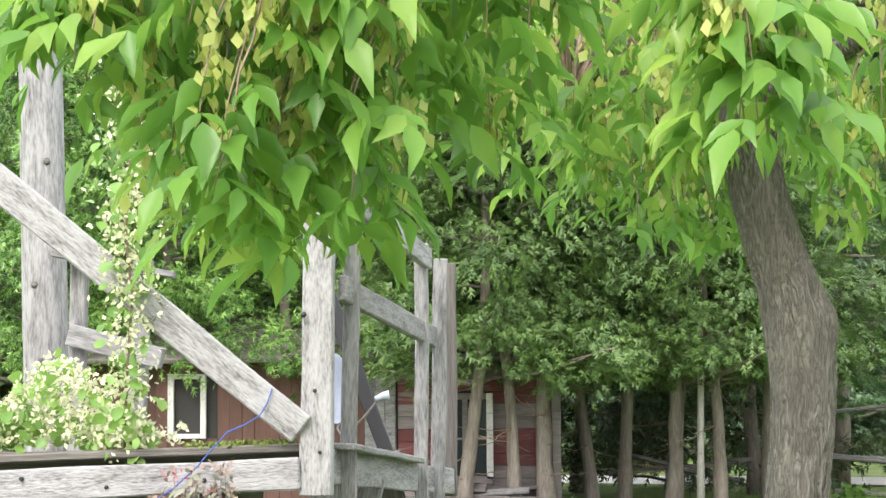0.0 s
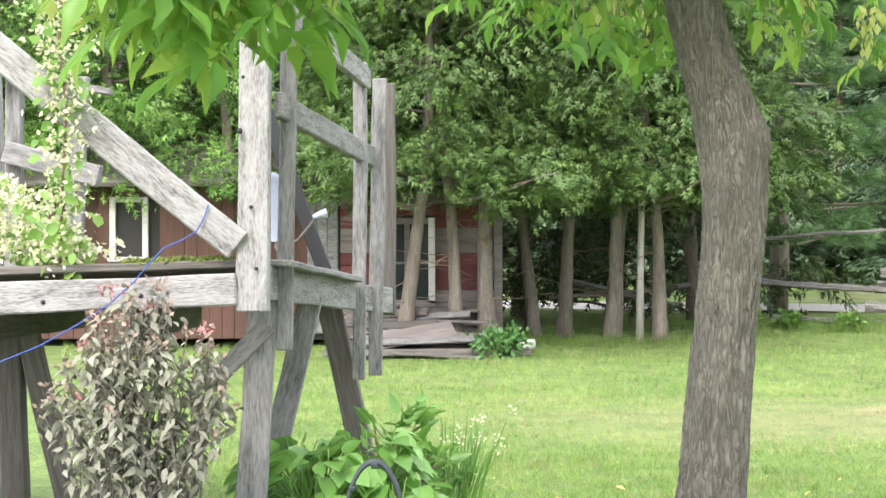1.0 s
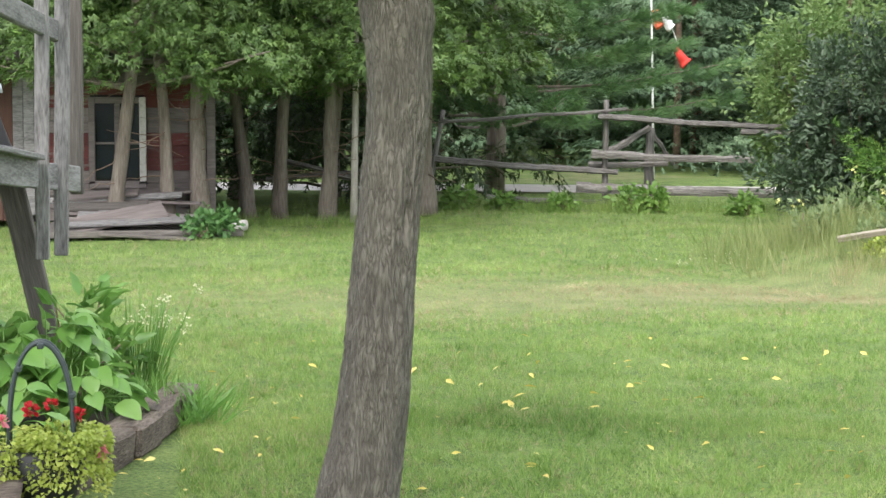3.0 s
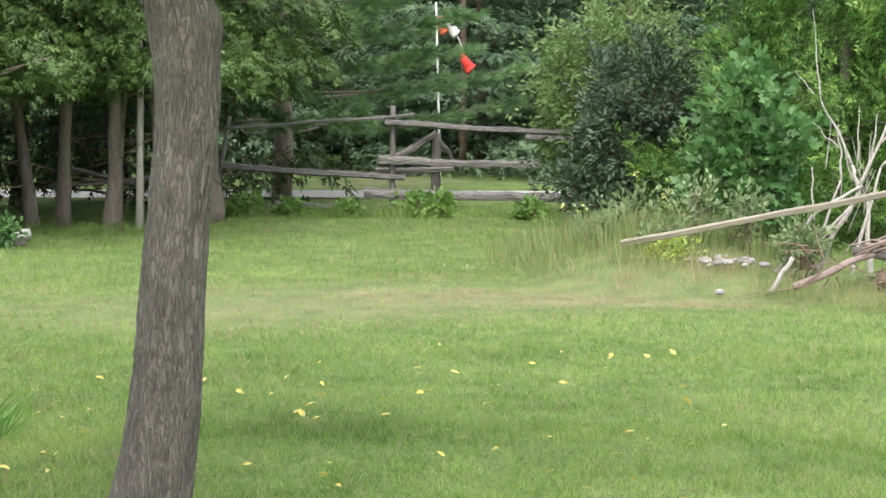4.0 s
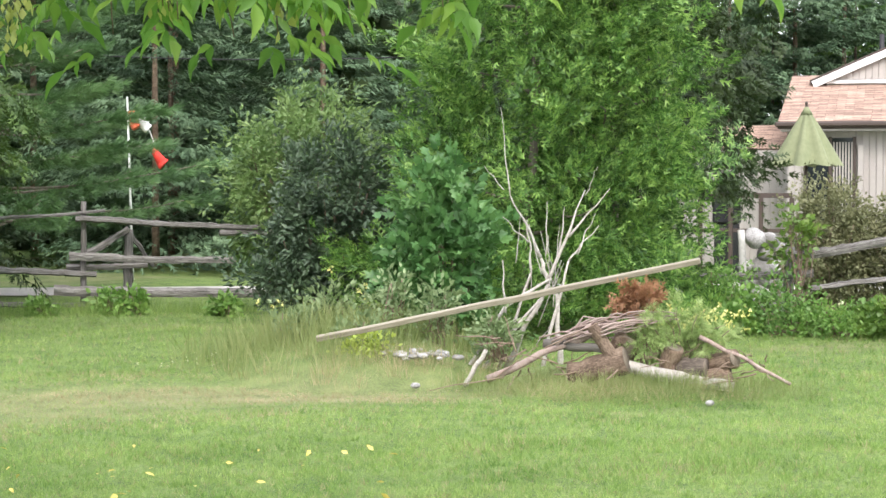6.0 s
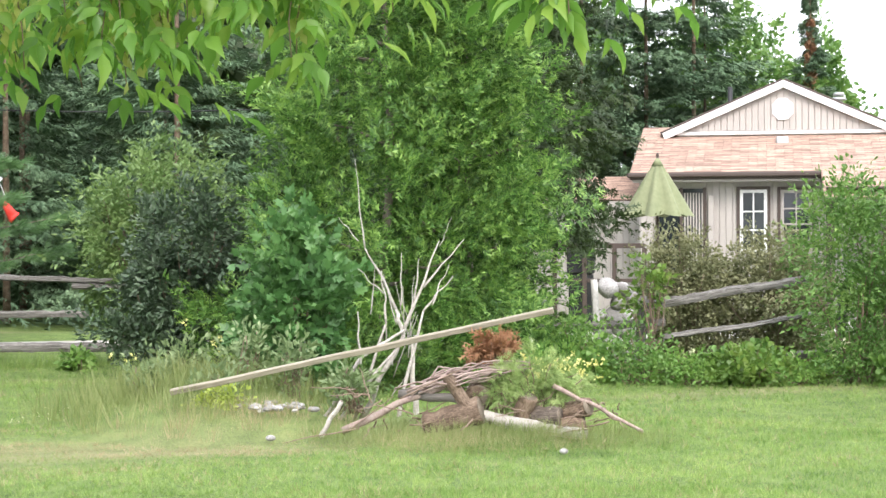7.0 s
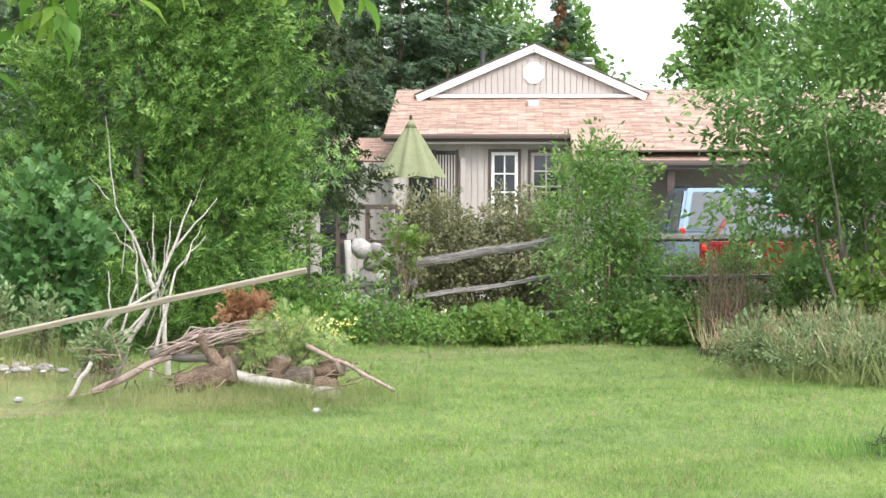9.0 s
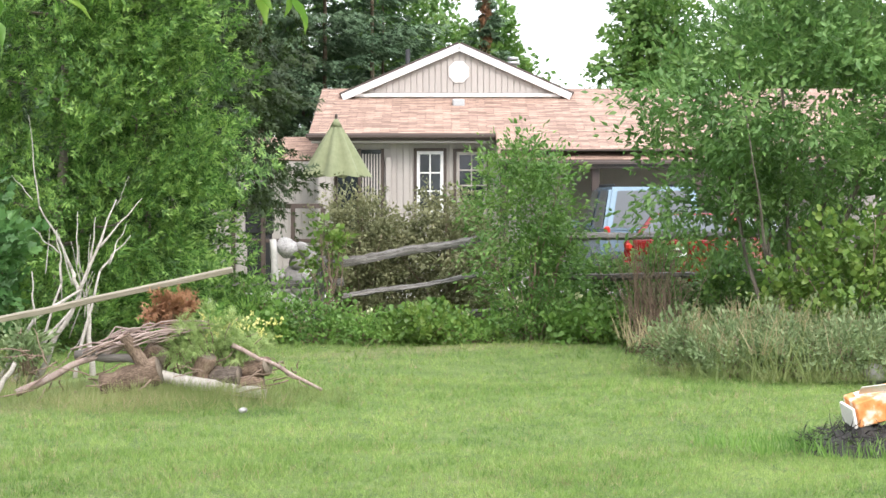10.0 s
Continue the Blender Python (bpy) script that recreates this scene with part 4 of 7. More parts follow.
BACKROW = "cedars in the wood behind"
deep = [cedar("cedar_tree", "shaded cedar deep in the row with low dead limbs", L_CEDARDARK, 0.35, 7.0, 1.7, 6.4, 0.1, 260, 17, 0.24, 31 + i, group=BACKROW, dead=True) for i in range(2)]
for i, (x, y) in enumerate([(-6.4, 24.5), (-4.6, 25.2), (-2.8, 24.8), (-1.0, 25.4), (0.9, 26.0), (2.2, 26.2), (3.2, 25.2), (-7.8, 23.0)]):
    if i < 2:
        deep[i].matrix_basis = pose(x, y, 0, 0, 0, 60 * i)
    else:
        copy_thing(deep[i % 2], pose(x, y, 0, 0, 0, 77 * i))

cedar("cedar_tree", "cedar at the end of the row, dense mid-green", L_CEDAR, 1.75, 6.5, 1.25, 6, 0.1, 300, 30, 0.16, 41, (3.05, 22.3, 0))
cedar("cedar_tree", "broad young cedar thicket with light green sprays", L_CEDARLIGHT, 0.1, 7.4, 1.75, 6.8, 0.06, 850, 34, 0.165, 42, (9.35, 18.6, 0), spread=0.19, dead=False, droop=0.02)
cedar("cedar_tree", "broad young cedar thicket with light green sprays", L_CEDARLIGHT, 0.1, 6.2, 1.24, 5.6, 0.05, 480, 34, 0.16, 43, (10.2, 18.25, 0), spread=0.18, dead=False, droop=0.0)
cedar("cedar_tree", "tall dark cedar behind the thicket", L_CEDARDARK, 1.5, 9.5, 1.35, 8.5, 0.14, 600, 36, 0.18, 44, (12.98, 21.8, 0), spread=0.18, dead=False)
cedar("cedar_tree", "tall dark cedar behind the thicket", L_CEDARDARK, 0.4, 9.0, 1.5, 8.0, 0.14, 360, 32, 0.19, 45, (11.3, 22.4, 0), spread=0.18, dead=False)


# ---- conifers beyond the drive ----
def spruce(seed, h, rad, material, tmpl, size, label, group, boughs=90, per=90, low=0.5):
    rng = np.random.default_rng(seed)
    t = thing("spruce_tree", label, "tree", group=group)
    link_part("trunk", tube_mesh("trunk", [(0, 0, h * i / 10) for i in range(11)], [0.08 * (1 - 0.09 * i) for i in range(11)], 10, 0.15), M_LOGBROWN, t, inside=True)
    u = rng.uniform(0, 1, boughs) ** 1.1
    a = rng.uniform(0, 6.283, boughs)
    z = low + (h - low - 0.2) * u
    length = rad * (0.03 + 0.97 * (1 - u)) * rng.uniform(0.75, 1.15, boughs)
    s = rng.uniform(0.15, 1.0, (boughs, per)) ** 0.7
    r = length[:, None] * s
    zz = z[:, None] - 0.32 * r + 0.25 * r * s
    w = rng.normal(0, 0.19, (boughs, per)) * (1.2 - 0.5 * s) * length[:, None]
    pos = np.stack([r * np.cos(a)[:, None] - w * np.sin(a)[:, None], r * np.sin(a)[:, None] + w * np.cos(a)[:, None], zz - 0.25 * np.abs(w) + rng.normal(0, 0.03, (boughs, per))], -1).reshape(-1, 3)
    o = np.repeat(np.stack([np.cos(a), np.sin(a), 0 * a - 0.15], 1), per, 0)
    n = len(pos)
    v = scatter(tmpl, pos, o + rng.normal(0, 0.5, (n, 3)) * (1, 1, 0.4) + (0, 0, -0.1), rng.normal(0, 0.3, (n, 3)) + (0, 0, 1), size * rng.uniform(0.7, 1.3, n))
    leaf_part("crown", [v], material, t)
    return t


FAR = "spruces beyond the drive"
SL = "tall dark blue-green spruce with layered boughs"
sp = [spruce(51 + i, 13, 2.9, L_SPRUCE, TWIG, 0.38, SL, FAR, 110, 56) for i in range(2)]
for i, (x, y) in enumerate([(9.6, 35.0), (12.6, 33.8), (15.8, 33.4)]):
    dense = spruce(57 + i, 11, 3.0, L_SPRUCE, TWIG, 0.27, SL, FAR, 170, 80, 0.15)
    dense.matrix_basis = pose(x, y, 0)
for x, y, rz in ((24.3, 37.6, 80), (25.9, 37.2, 190), (27.4, 37.3, 300)):
    copy_thing(dense, pose(x, y, 0, 0, 0, rz)).scale = (1.15, 1.15, 1.05)
for x, y, rz in ((26.9, 39.6, 30), (29.0, 39.0, 140), (24.6, 41.5, 220)):
    copy_thing(dense, pose(x, y, 0, 0, 0, rz)).scale = (0.8, 0.8, 0.86)
for i, (x, y, s) in enumerate([(10.9, 38.5, 1.0), (8.2, 39.5, 1.1), (13.9, 38.0, 1.0), (18.0, 34.5, 1.1), (5.5, 38.5, 1.1), (2.5, 37.5, 1.0), (-0.6, 36.5, 1.1), (-5.0, 36.0, 1.1), (12, 42, 1.25), (21.0, 40.0, 1.15), (20.3, 36.5, 0.95), (29.5, 48, 1.05), (24.5, 46, 1.0), (27, 51, 1.1)]):
    m = pose(x, y, 0, 0, 0, 50 * i) @ Matrix.Diagonal((s, s, s, 1))
    if i < 2:
        sp[i].matrix_basis = m
    else:
        copy_thing(sp[i % 2], pose(x, y, 0, 0, 0, 50 * i)).scale = (s, s, s)

def pine():
    """A white pine: whorls of long limbs, each with side shoots that end in soft tufts of needles."""
    rng = np.random.default_rng(61)
    t = thing("pine_tree", "white pine with long soft layered boughs", "tree", (4.7, 27.2, 0))
    link_part("trunk", tube_mesh("trunk", [(0.04 * math.sin(i), 0, 0.85 * i) for i in range(11)], [0.15 * (1 - 0.09 * i) for i in range(11)], 12, 0.15), M_CEDARBARK, t, inside=True)
    base, tips, pos, ax = [], [], [], []
    for w in range(15):
        z0 = 1.0 + 0.48 * w
        for k in range(6):
            a = 1.047 * k + 0.55 * w + rng.normal(0, 0.2)
            ln = (3.4 - 0.19 * w) * rng.uniform(0.75, 1.1)
            d = np.array([math.cos(a), math.sin(a), 0])
            e = np.array([-d[1], d[0], 0])
            b = np.array([0, 0, z0 + rng.normal(0, 0.1)])
            base.append(b)
            tips.append(b + d * ln + (0, 0, 0.10 * ln))
            for _ in range(74):
                u = rng.uniform(0.25, 1.0) ** 0.7
                g = rng.choice((-1.0, 1.0))
                reach = 0.34 * ln * (1.08 - u) * rng.uniform(0.1, 1.0) + 0.03
                p = b + d * ln * u + e * g * reach + (0, 0, 0.10 * ln * u - 0.16 * ln * u * (1 - u) - 0.12 * reach)
                q = d * (0.7 + 0.5 * u) + e * g * (0.8 - 0.6 * u)
                for h in range(3):
                    pos.append(p + q * 0.10 * h + rng.normal(0, 0.035, 3))
                    ax.append(q + np.array([0, 0, 0.25]) + rng.normal(0, 0.25, 3))
    link_part("limbwork", tri_mesh("limbwork", *limbs_mesh(rng, np.array(base), np.array(tips), 0.028, 0.006, 0.12, 5, 0.08)), M_CEDARBARK, t, inside=True)["kind"] = "stuff"
    pos, ax = np.array(pos), np.array(ax)
    v = scatter(NEEDLES, pos, ax, rng.normal(0, 1, pos.shape), 0.21 * rng.uniform(0.7, 1.2, len(pos)))
    leaf_part("crown", [v], L_PINE, t)["kind"] = "stuff"


pine()


def far_woods():
    rng = np.random.default_rng(69)
    n = 15000
    a = np.radians(rng.uniform(-27, 22, n))
    r = rng.uniform(47, 53, n)
    z = rng.uniform(0, 1, n) ** 1.3 * (13 + 3 * np.sin(a * 40))
    pos = np.stack([-np.sin(a) * r, np.cos(a) * r, z], 1)
    v = scatter(SMALL, pos, rng.normal(0, 0.8, (n, 3)) + (0, 0, -0.4), rng.normal(0, 1, (n, 3)) + (0, -1.5, 0), 1.5 * rng.uniform(0.6, 1.3, n))
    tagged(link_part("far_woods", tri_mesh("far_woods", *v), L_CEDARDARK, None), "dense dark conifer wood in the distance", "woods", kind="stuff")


far_woods()


# ---- broadleaf shrubs and trees ----
def shrub(name, label, category, at, blobs, material, size, tmpl, m, per, spread, seed, stems=5, stem_r=0.02, droop=0.2, group="", lump=0.4, low=-1.0, stem_mat=None, inner=0.5, wild=0.7):
    """Leaves on uneven rounded masses over a few stems; blobs are (dx, dy, z, rx, ry, rz)."""
    rng = np.random.default_rng(seed)
    t = thing(name, label, category, at, group=group)
    sets, allc = [], []
    total = sum(b[3] * b[4] * b[5] for b in blobs)
    for b in blobs:
        k = max(6, int(m * b[3] * b[4] * b[5] / total))
        c, o = lumpy_shell(rng, np.array(b[:3], float), b[3:], k, inner, lump, low=low)
        c[:, 2] = np.maximum(c[:, 2], 0.04)
        allc.append(c)
        q, qo = lumpy_shell(rng, np.array(b[:3], float), np.array(b[3:]) * 1.12, max(3, k // 10), 0.85, lump, low=max(low, -0.3))
        q[:, 2] = np.maximum(q[:, 2], 0.04)
        sets.append(boughs(rng, q, qo, max(4, per // 2), spread * 4.2, size, tmpl, droop, 0.25, 0.4, wild * 0.6))
        sets.append(boughs(rng, c, o, per, spread * 3.8, size, tmpl, droop, 0.42, 0.25, wild * 0.6))
    leaf_part("crown", sets, material, t)["kind"] = "stuff"
    allc = np.concatenate(allc)
    tips = allc[rng.choice(len(allc), min(len(allc), stems * 5))]
    base = np.stack([rng.normal(0, 0.06, len(tips)), rng.normal(0, 0.06, len(tips)), np.zeros(len(tips))], 1)
    link_part("stemwork", tri_mesh("stemwork", *limbs_mesh(rng, base, tips, stem_r, 0.004, 0, 6)), stem_mat or M_TWIG, t, inside=True)["kind"] = "stuff"
    return t


shrub("lilac_bush", "rounded dense bush with dark glossy leaves", "bush", (7.7, 20.55, 0), [(0.12, 0, 1.25, 0.72, 0.7, 0.78), (0.35, 0, 0.7, 0.6, 0.55, 0.5), (-0.3, 0, 0.85, 0.5, 0.5, 0.45), (-0.65, -0.1, 0.55, 0.5, 0.45, 0.22), (-0.05, -0.2, 0.45, 0.6, 0.5, 0.3)], L_LILAC, 0.085, LEAF, 560, 28, 0.1, 71, 6, 0.03, 0.15, lump=0.55)
shrub("lilac_bush", "olive green bush with small pale leaves", "bush", (8.3, 23.1, 0), [(0.1, 0, 1.65, 0.95, 0.9, 1.2), (-0.5, -0.2, 1.45, 0.65, 0.6, 0.9)], L_YELLOWGREEN, 0.085, LEAF, 520, 26, 0.12, 72, 6, 0.03)
shrub("oak_sapling", "young oak with blue-green lobed leaves", "sapling", (7.42, 16.5, 0), [(0, 0, 0.95, 0.52, 0.5, 0.66), (0.05, 0, 1.65, 0.22, 0.22, 0.40), (-0.3, 0, 0.55, 0.36, 0.36, 0.36)], L_SAPLING, 0.125, LOBED, 230, 14, 0.09, 73, 5, 0.018, -0.15)
shrub("wild_shrub", "leafy green shrub growing through the rails", "shrub", (13.4, 15.45, 0), [(0, 0, 1.35, 0.62, 0.6, 0.75), (0.05, 0, 1.95, 0.32, 0.32, 0.45), (0.2, -0.1, 0.7, 0.6, 0.5, 0.6)], L_SHRUB, 0.064, LEAF, 400, 26, 0.12, 74, 4, 0.016, 0.15, lump=0.6)
for at, s, lab in (((13.1, 18.1, 0), 75, "faded brownish shrub inside the rail fence"), ((14.0, 17.5, 0), 76, "faded brownish shrub inside the rail fence")):
    shrub("faded_shrub", lab, "shrub", at, [(0, 0, 0.98, 0.6, 0.5, 0.62), (0.2, 0, 0.55, 0.55, 0.5, 0.55)], L_BROWNSHRUB, 0.05, SMALL, 420, 46, 0.1, s, 12, 0.012, group="faded shrubs by the fence", wild=0.9)
shrub("ash_tree", "spreading young ash tree with narrow leaves", "tree", (14.3, 12.5, 0), [(0, 0, 2.6, 1.45, 1.4, 1.2), (-0.4, 0.5, 1.65, 0.9, 0.8, 0.6), (0.3, 0.3, 1.35, 0.8, 0.6, 0.5), (0.5, -0.5, 3.9, 1.3, 1.3, 1.2), (0.9, -0.8, 1.9, 1.0, 0.9, 0.6)], L_ASHTREE, 0.085, LEAF, 1050, 34, 0.15, 77, 2, 0.03, 0.1, stem_mat=M_CEDARBARK)
shrub("grape_vine", "wild grape vine with yellow-green leaves", "vine", (14.0, 11.4, 0), [(0, 0, 0.85, 0.75, 0.5, 0.5), (0.5, -0.4, 0.75, 0.7, 0.5, 0.6), (-0.45, 0.4, 0.6, 0.4, 0.4, 0.4)], L_GRAPE, 0.075, ROUND, 200, 20, 0.1, 78, 6, 0.012)
shrub("yellow_shrub", "small shrub with pale yellow-green leaves", "shrub", (11.95, 17.2, 0), [(0, 0, 0.95, 0.22, 0.2, 0.38)], L_GRAPE, 0.085, SMALL, 30, 12, 0.06, 79, 3, 0.01)

for i, (x, y, h) in enumerate([(14.75, 13.75, 0.85), (15.2, 13.2, 1.0), (15.7, 12.6, 1.05), (14.3, 14.3, 0.6), (14.41, 14.16, 0.55), (15.3, 15.4, 0.95), (14.7, 15.8, 0.9), (15.9, 14.7, 0.98)]):
    shrub("wild_shrub", "weedy low shrub along the side rails", "shrub", (x, y, 0), [(0, 0, h * 0.55, 0.42, 0.4, h * 0.55)], L_SHRUB if i != 3 else L_BROWNSHRUB, 0.06, SMALL, 150, 24, 0.08, 90 + i, 5, 0.008, group="weedy shrubs along the side rails")

BR = "broadleaf trees beyond the house"
for i, (x, y, h, r) in enumerate([(30.5, 41, 8.2, 2.1), (33.2, 40, 7.0, 1.6), (39.5, 34, 7.2, 1.9), (38.4, 30.5, 8.0, 2.2), (35.4, 35.4, 8.6, 1.3), (28, 44, 9.0, 2.2)]):
    shrub("broadleaf_tree", "tall thin-leaved tree beyond the house", "tree", (x, y, 0), [(0, 0, h * 0.62, r, r, h * 0.36), (0.4 * r, 0, h * 0.45, r * 0.8, r * 0.8, h * 0.25)], L_SHRUB, 0.19, SMALL, 430, 40, 0.26, 80 + i, 6, 0.08, group=BR, lump=0.5, inner=0.4)
brn = spruce(66, 7.4, 0.3, L_RUST, TWIG, 0.13, "slim spruce with rust-brown dead needles", "", 110, 50, 3.0)
brn.matrix_basis = pose(31.1, 37.3, 0)
grn = spruce(67, 8.0, 1.15, L_SPRUCE, TWIG, 0.22, "slim green spruce top beyond the house", "", 120, 46, 3.0)
grn.matrix_basis = pose(31.25, 37.5, 0)

# ---- box elder in the foreground ----
def polar(az, dist, z):
    """A place by its bearing from the middle of the lawn's edge, where the path begins."""
    a = radians(az)
    return np.array([-math.sin(a) * dist, math.cos(a) * dist, z])


def elder_trunk():
    line = [(0.735, 6.47, -0.02), (0.75, 6.46, 0.15), (0.79, 6.44, 0.40), (0.815, 6.42, 0.65), (0.835, 6.42, 0.90), (0.86, 6.42, 1.18), (0.88, 6.42, 1.40), (0.888, 6.42, 1.58), (0.872, 6.42, 1.74), (0.845, 6.42, 1.88), (0.80, 6.42, 2.02), (0.755, 6.42, 2.18), (0.725, 6.43, 2.35), (0.705, 6.45, 2.55), (0.69, 6.47, 2.8), (0.66, 6.5, 3.3)]
    rad = [0.16, 0.135, 0.117, 0.108, 0.103, 0.1, 0.1, 0.105, 0.107, 0.098, 0.094, 0.09, 0.09, 0.088, 0.085, 0.08]
    sides, v, f = 96, [], []
    fine, fr = [], []
    for i in range(len(line) - 1):
        k = max(4, int((line[i + 1][2] - line[i][2]) / 0.014))
        for j in range(k):
            u = j / k
            s = u * u * (3 - 2 * u)
            q = [line[max(i - 1, 0)], line[i], line[i + 1], line[min(i + 2, len(line) - 1)]]
            fine.append(tuple(0.5 * (2 * q[1][c] + (q[2][c] - q[0][c]) * u + (2 * q[0][c] - 5 * q[1][c] + 4 * q[2][c] - q[3][c]) * u * u + (3 * q[1][c] - q[0][c] - 3 * q[2][c] + q[3][c]) * u ** 3) - (0.026 if c == 0 else 0) for c in range(3)))
            fr.append(rad[i] * (1 - s) + rad[i + 1] * s)
    for p, r in zip(fine, fr):
        for k in range(sides):
            a = 2 * math.pi * k / sides
            c, s = math.cos(a), math.sin(a)
            q = Vector((c * 5.5, s * 5.5, p[2] * 3.2))
            wav = Vector((0.35 * noise.noise(Vector((p[2] * 6, a, 0))), 0, 0))
            ridge = noise.noise(Vector((c * 8, s * 8, p[2] * 7)) + wav * 2) + 0.5 * noise.noise(Vector((c * 16, s * 16, p[2] * 16)))
            bump = 0.007 * (1 - abs(ridge) * 2.2) + 0.012 * noise.noise(q * 0.4)
            knot = 0.03 * math.exp(-((p[2] - 1.80) / 0.10) ** 2 - ((a - 5.9 + (2 * math.pi if a < 1 else 0)) / 0.5) ** 2)
            hollow = -0.035 * math.exp(-((p[2] - 1.86) / 0.045) ** 2 - ((a - 5.55) / 0.22) ** 2)
            R = r + bump + knot + hollow
            v.append((p[0] + c * R, p[1] + s * R, p[2]))
    for i in range(len(fine) - 1):
        for k in range(sides):
            a, b = i * sides + k, i * sides + (k + 1) % sides
            f += [(a, b, b + sides), (a, b + sides, a + sides)]
    return tri_mesh("trunk", v, f, True)


def elder():
    t = thing("box_elder_tree", "box elder with ridged grey trunk and hanging leaves", "tree", (0.735, 6.47, 0))
    link_part("trunk", elder_trunk(), M_BARK, t)
    rng = np.random.default_rng(101)
    # bearing range, distance range, height of the hanging tips, twigs
    zones = [((16.0, 12.0), (4.3, 5.2), (2.28, 2.6), 16), ((12.5, 5.0), (4.2, 5.1), (1.98, 2.4), 34), ((9.0, 4.5), (4.3, 4.8), (1.93, 2.1), 9), ((5.0, 0.5), (4.3, 5.6), (2.2, 2.6), 20),
             ((1.5, -3.5), (5.6, 7.6), (2.3, 2.65), 30), ((-2.5, -7.0), (6.0, 7.8), (2.06, 2.6), 36), ((-8.0, -14.0), (5.6, 7.6), (2.1, 2.6), 34), ((-14.0, -19.0), (5.6, 7.0), (2.03, 2.35), 12),
             ((-17.0, -22.0), (5.6, 6.6), (2.06, 2.35), 20), ((-22.0, -26.0), (5.6, 6.6), (2.10, 2.4), 13), ((-26.0, -30.0), (5.8, 6.6), (2.28, 2.5), 6), ((-30.5, -33.5), (5.2, 5.8), (2.16, 2.3), 6), ((-33.5, -36), (5.4, 6.2), (2.3, 2.45), 4)]
    tips = []
    for az, ds, zs, n in zones:
        for _ in range(n):
            tips.append(polar(rng.uniform(*sorted(az)), rng.uniform(*ds), rng.uniform(*zs)))
    for _ in range(9):
        tips.append(np.array([0.44, 4.2, 2.2]) + rng.normal(0, 1, 3) * (0.07, 0.07, 0.05))
    near = len(tips)
    # sparse upper crown, out of view, added to shade the grass below
    for _ in range(60):
        a, r = rng.uniform(0, 6.283), 3.2 * rng.uniform(0, 1) ** 0.5
        tips.append(np.array([0.9 + r * math.cos(a) * 1.1, 6.4 + r * math.sin(a), rng.uniform(2.8, 4.6)]))
    tips = np.array(tips)
    limbs = []
    for az, ln, z0, z1 in ((105, 2.2, 2.5, 3.1), (150, 2.0, 2.3, 2.9), (20, 2.2, 2.6, 3.2), (-25, 2.5, 2.5, 3.0), (-60, 2.6, 2.7, 3.1), (200, 1.8, 2.8, 3.6), (60, 2.2, 2.9, 4.0), (260, 2.0, 2.4, 2.95)):
        limbs.append((Vector((0.7, 6.45, z0)), Vector((0.7 + ln * math.cos(radians(az)), 6.45 - abs(ln * math.sin(radians(az))) * (1 if az < 180 else -1), z1))))
    for p, q in limbs:
        rod("limb", p, q, 0.055, 0.018, M_BARK, t, 10, -0.15, 0.2, 0.2, seed=q.x, n=12)
    ends = np.array([tuple(p.lerp(q, u)) for p, q in limbs for u in (0.35, 0.6, 0.8, 1.0)])
    base = []
    for p in tips:
        d = ends - p
        k = np.argmin((d ** 2).sum(1) - 0.4 * d[:, 2])
        base.append(ends[k])
    base = np.array(base)
    mids = tips + np.array([0, 0, 0.38]) + (base - tips) * 0.18
    v1 = limbs_mesh(rng, base, mids, 0.010, 0.005, -0.12, 5, 0.2)
    v2 = limbs_mesh(rng, mids, tips, 0.005, 0.002, -0.06, 4, 0.06)
    tagged(link_part("twigwork", tri_mesh("twigwork", *joined([v1, v2])), M_TWIG, t), kind="stuff")
    pos, ax, nr, sz = [], [], [], []
    sp, sa = [], []
    for i, p in enumerate(tips):
        count = 8
        yellow = rng.uniform() < (0.85 if i < near else 0.1)
        for k in range(count):
            u = rng.uniform(0, 1) if k else 0.0
            q = p + (mids[i] - p) * u + rng.normal(0, 0.035, 3)
            a = rng.uniform(0, 6.283)
            turn = rng.normal(0, 0.5, 2)
            stalk = q + np.array([math.cos(a) * 0.09, math.sin(a) * 0.09, -0.02])
            for j, (da, dl) in enumerate(((0, 0.05), (1.0, 0.0), (-1.0, 0.0), (1.1, -0.05), (-1.1, -0.05))[: 3 if rng.uniform() < 0.4 else 5]):
                w = a + da * 0.9
                pos.append(stalk + np.array([math.cos(a), math.sin(a), -0.5]) * dl)
                tilt = rng.uniform(0.35, 1.9)
                ax.append([math.cos(w) * tilt, math.sin(w) * tilt, -1.0 + 0.3 * rng.normal()])
                nr.append([math.cos(a) * 0.9 + turn[0], math.sin(a) * 0.9 + turn[1], 0.75])
                sz.append(rng.uniform(0.08, 0.145) * (1.0 if p[1] < 5.3 and p[0] < 1 else 0.8) * (1.15 if j == 0 else 0.9))
        if yellow:
            c = p + (mids[i] - p) * rng.uniform(0.2, 0.8)
            for k in range(46):
                sp.append(c + rng.normal(0, 1, 3) * (0.03, 0.03, 0.06))
                sa.append([rng.normal(0, 0.35), rng.normal(0, 0.35), -1])
    leaf = scatter(LEAFLET, np.array(pos), np.array(ax), np.array(nr), np.array(sz))
    tagged(link_part("leaves", tri_mesh("leaves", *leaf), L_ELDER, t, "hanging compound leaves, some yellowing"), kind="stuff")
    sp, sa = np.array(sp), np.array(sa)
    sam = scatter(SMALL, sp, sa, rng.normal(0, 1, sp.shape), 0.046 * rng.uniform(0.8, 1.2, len(sp)))
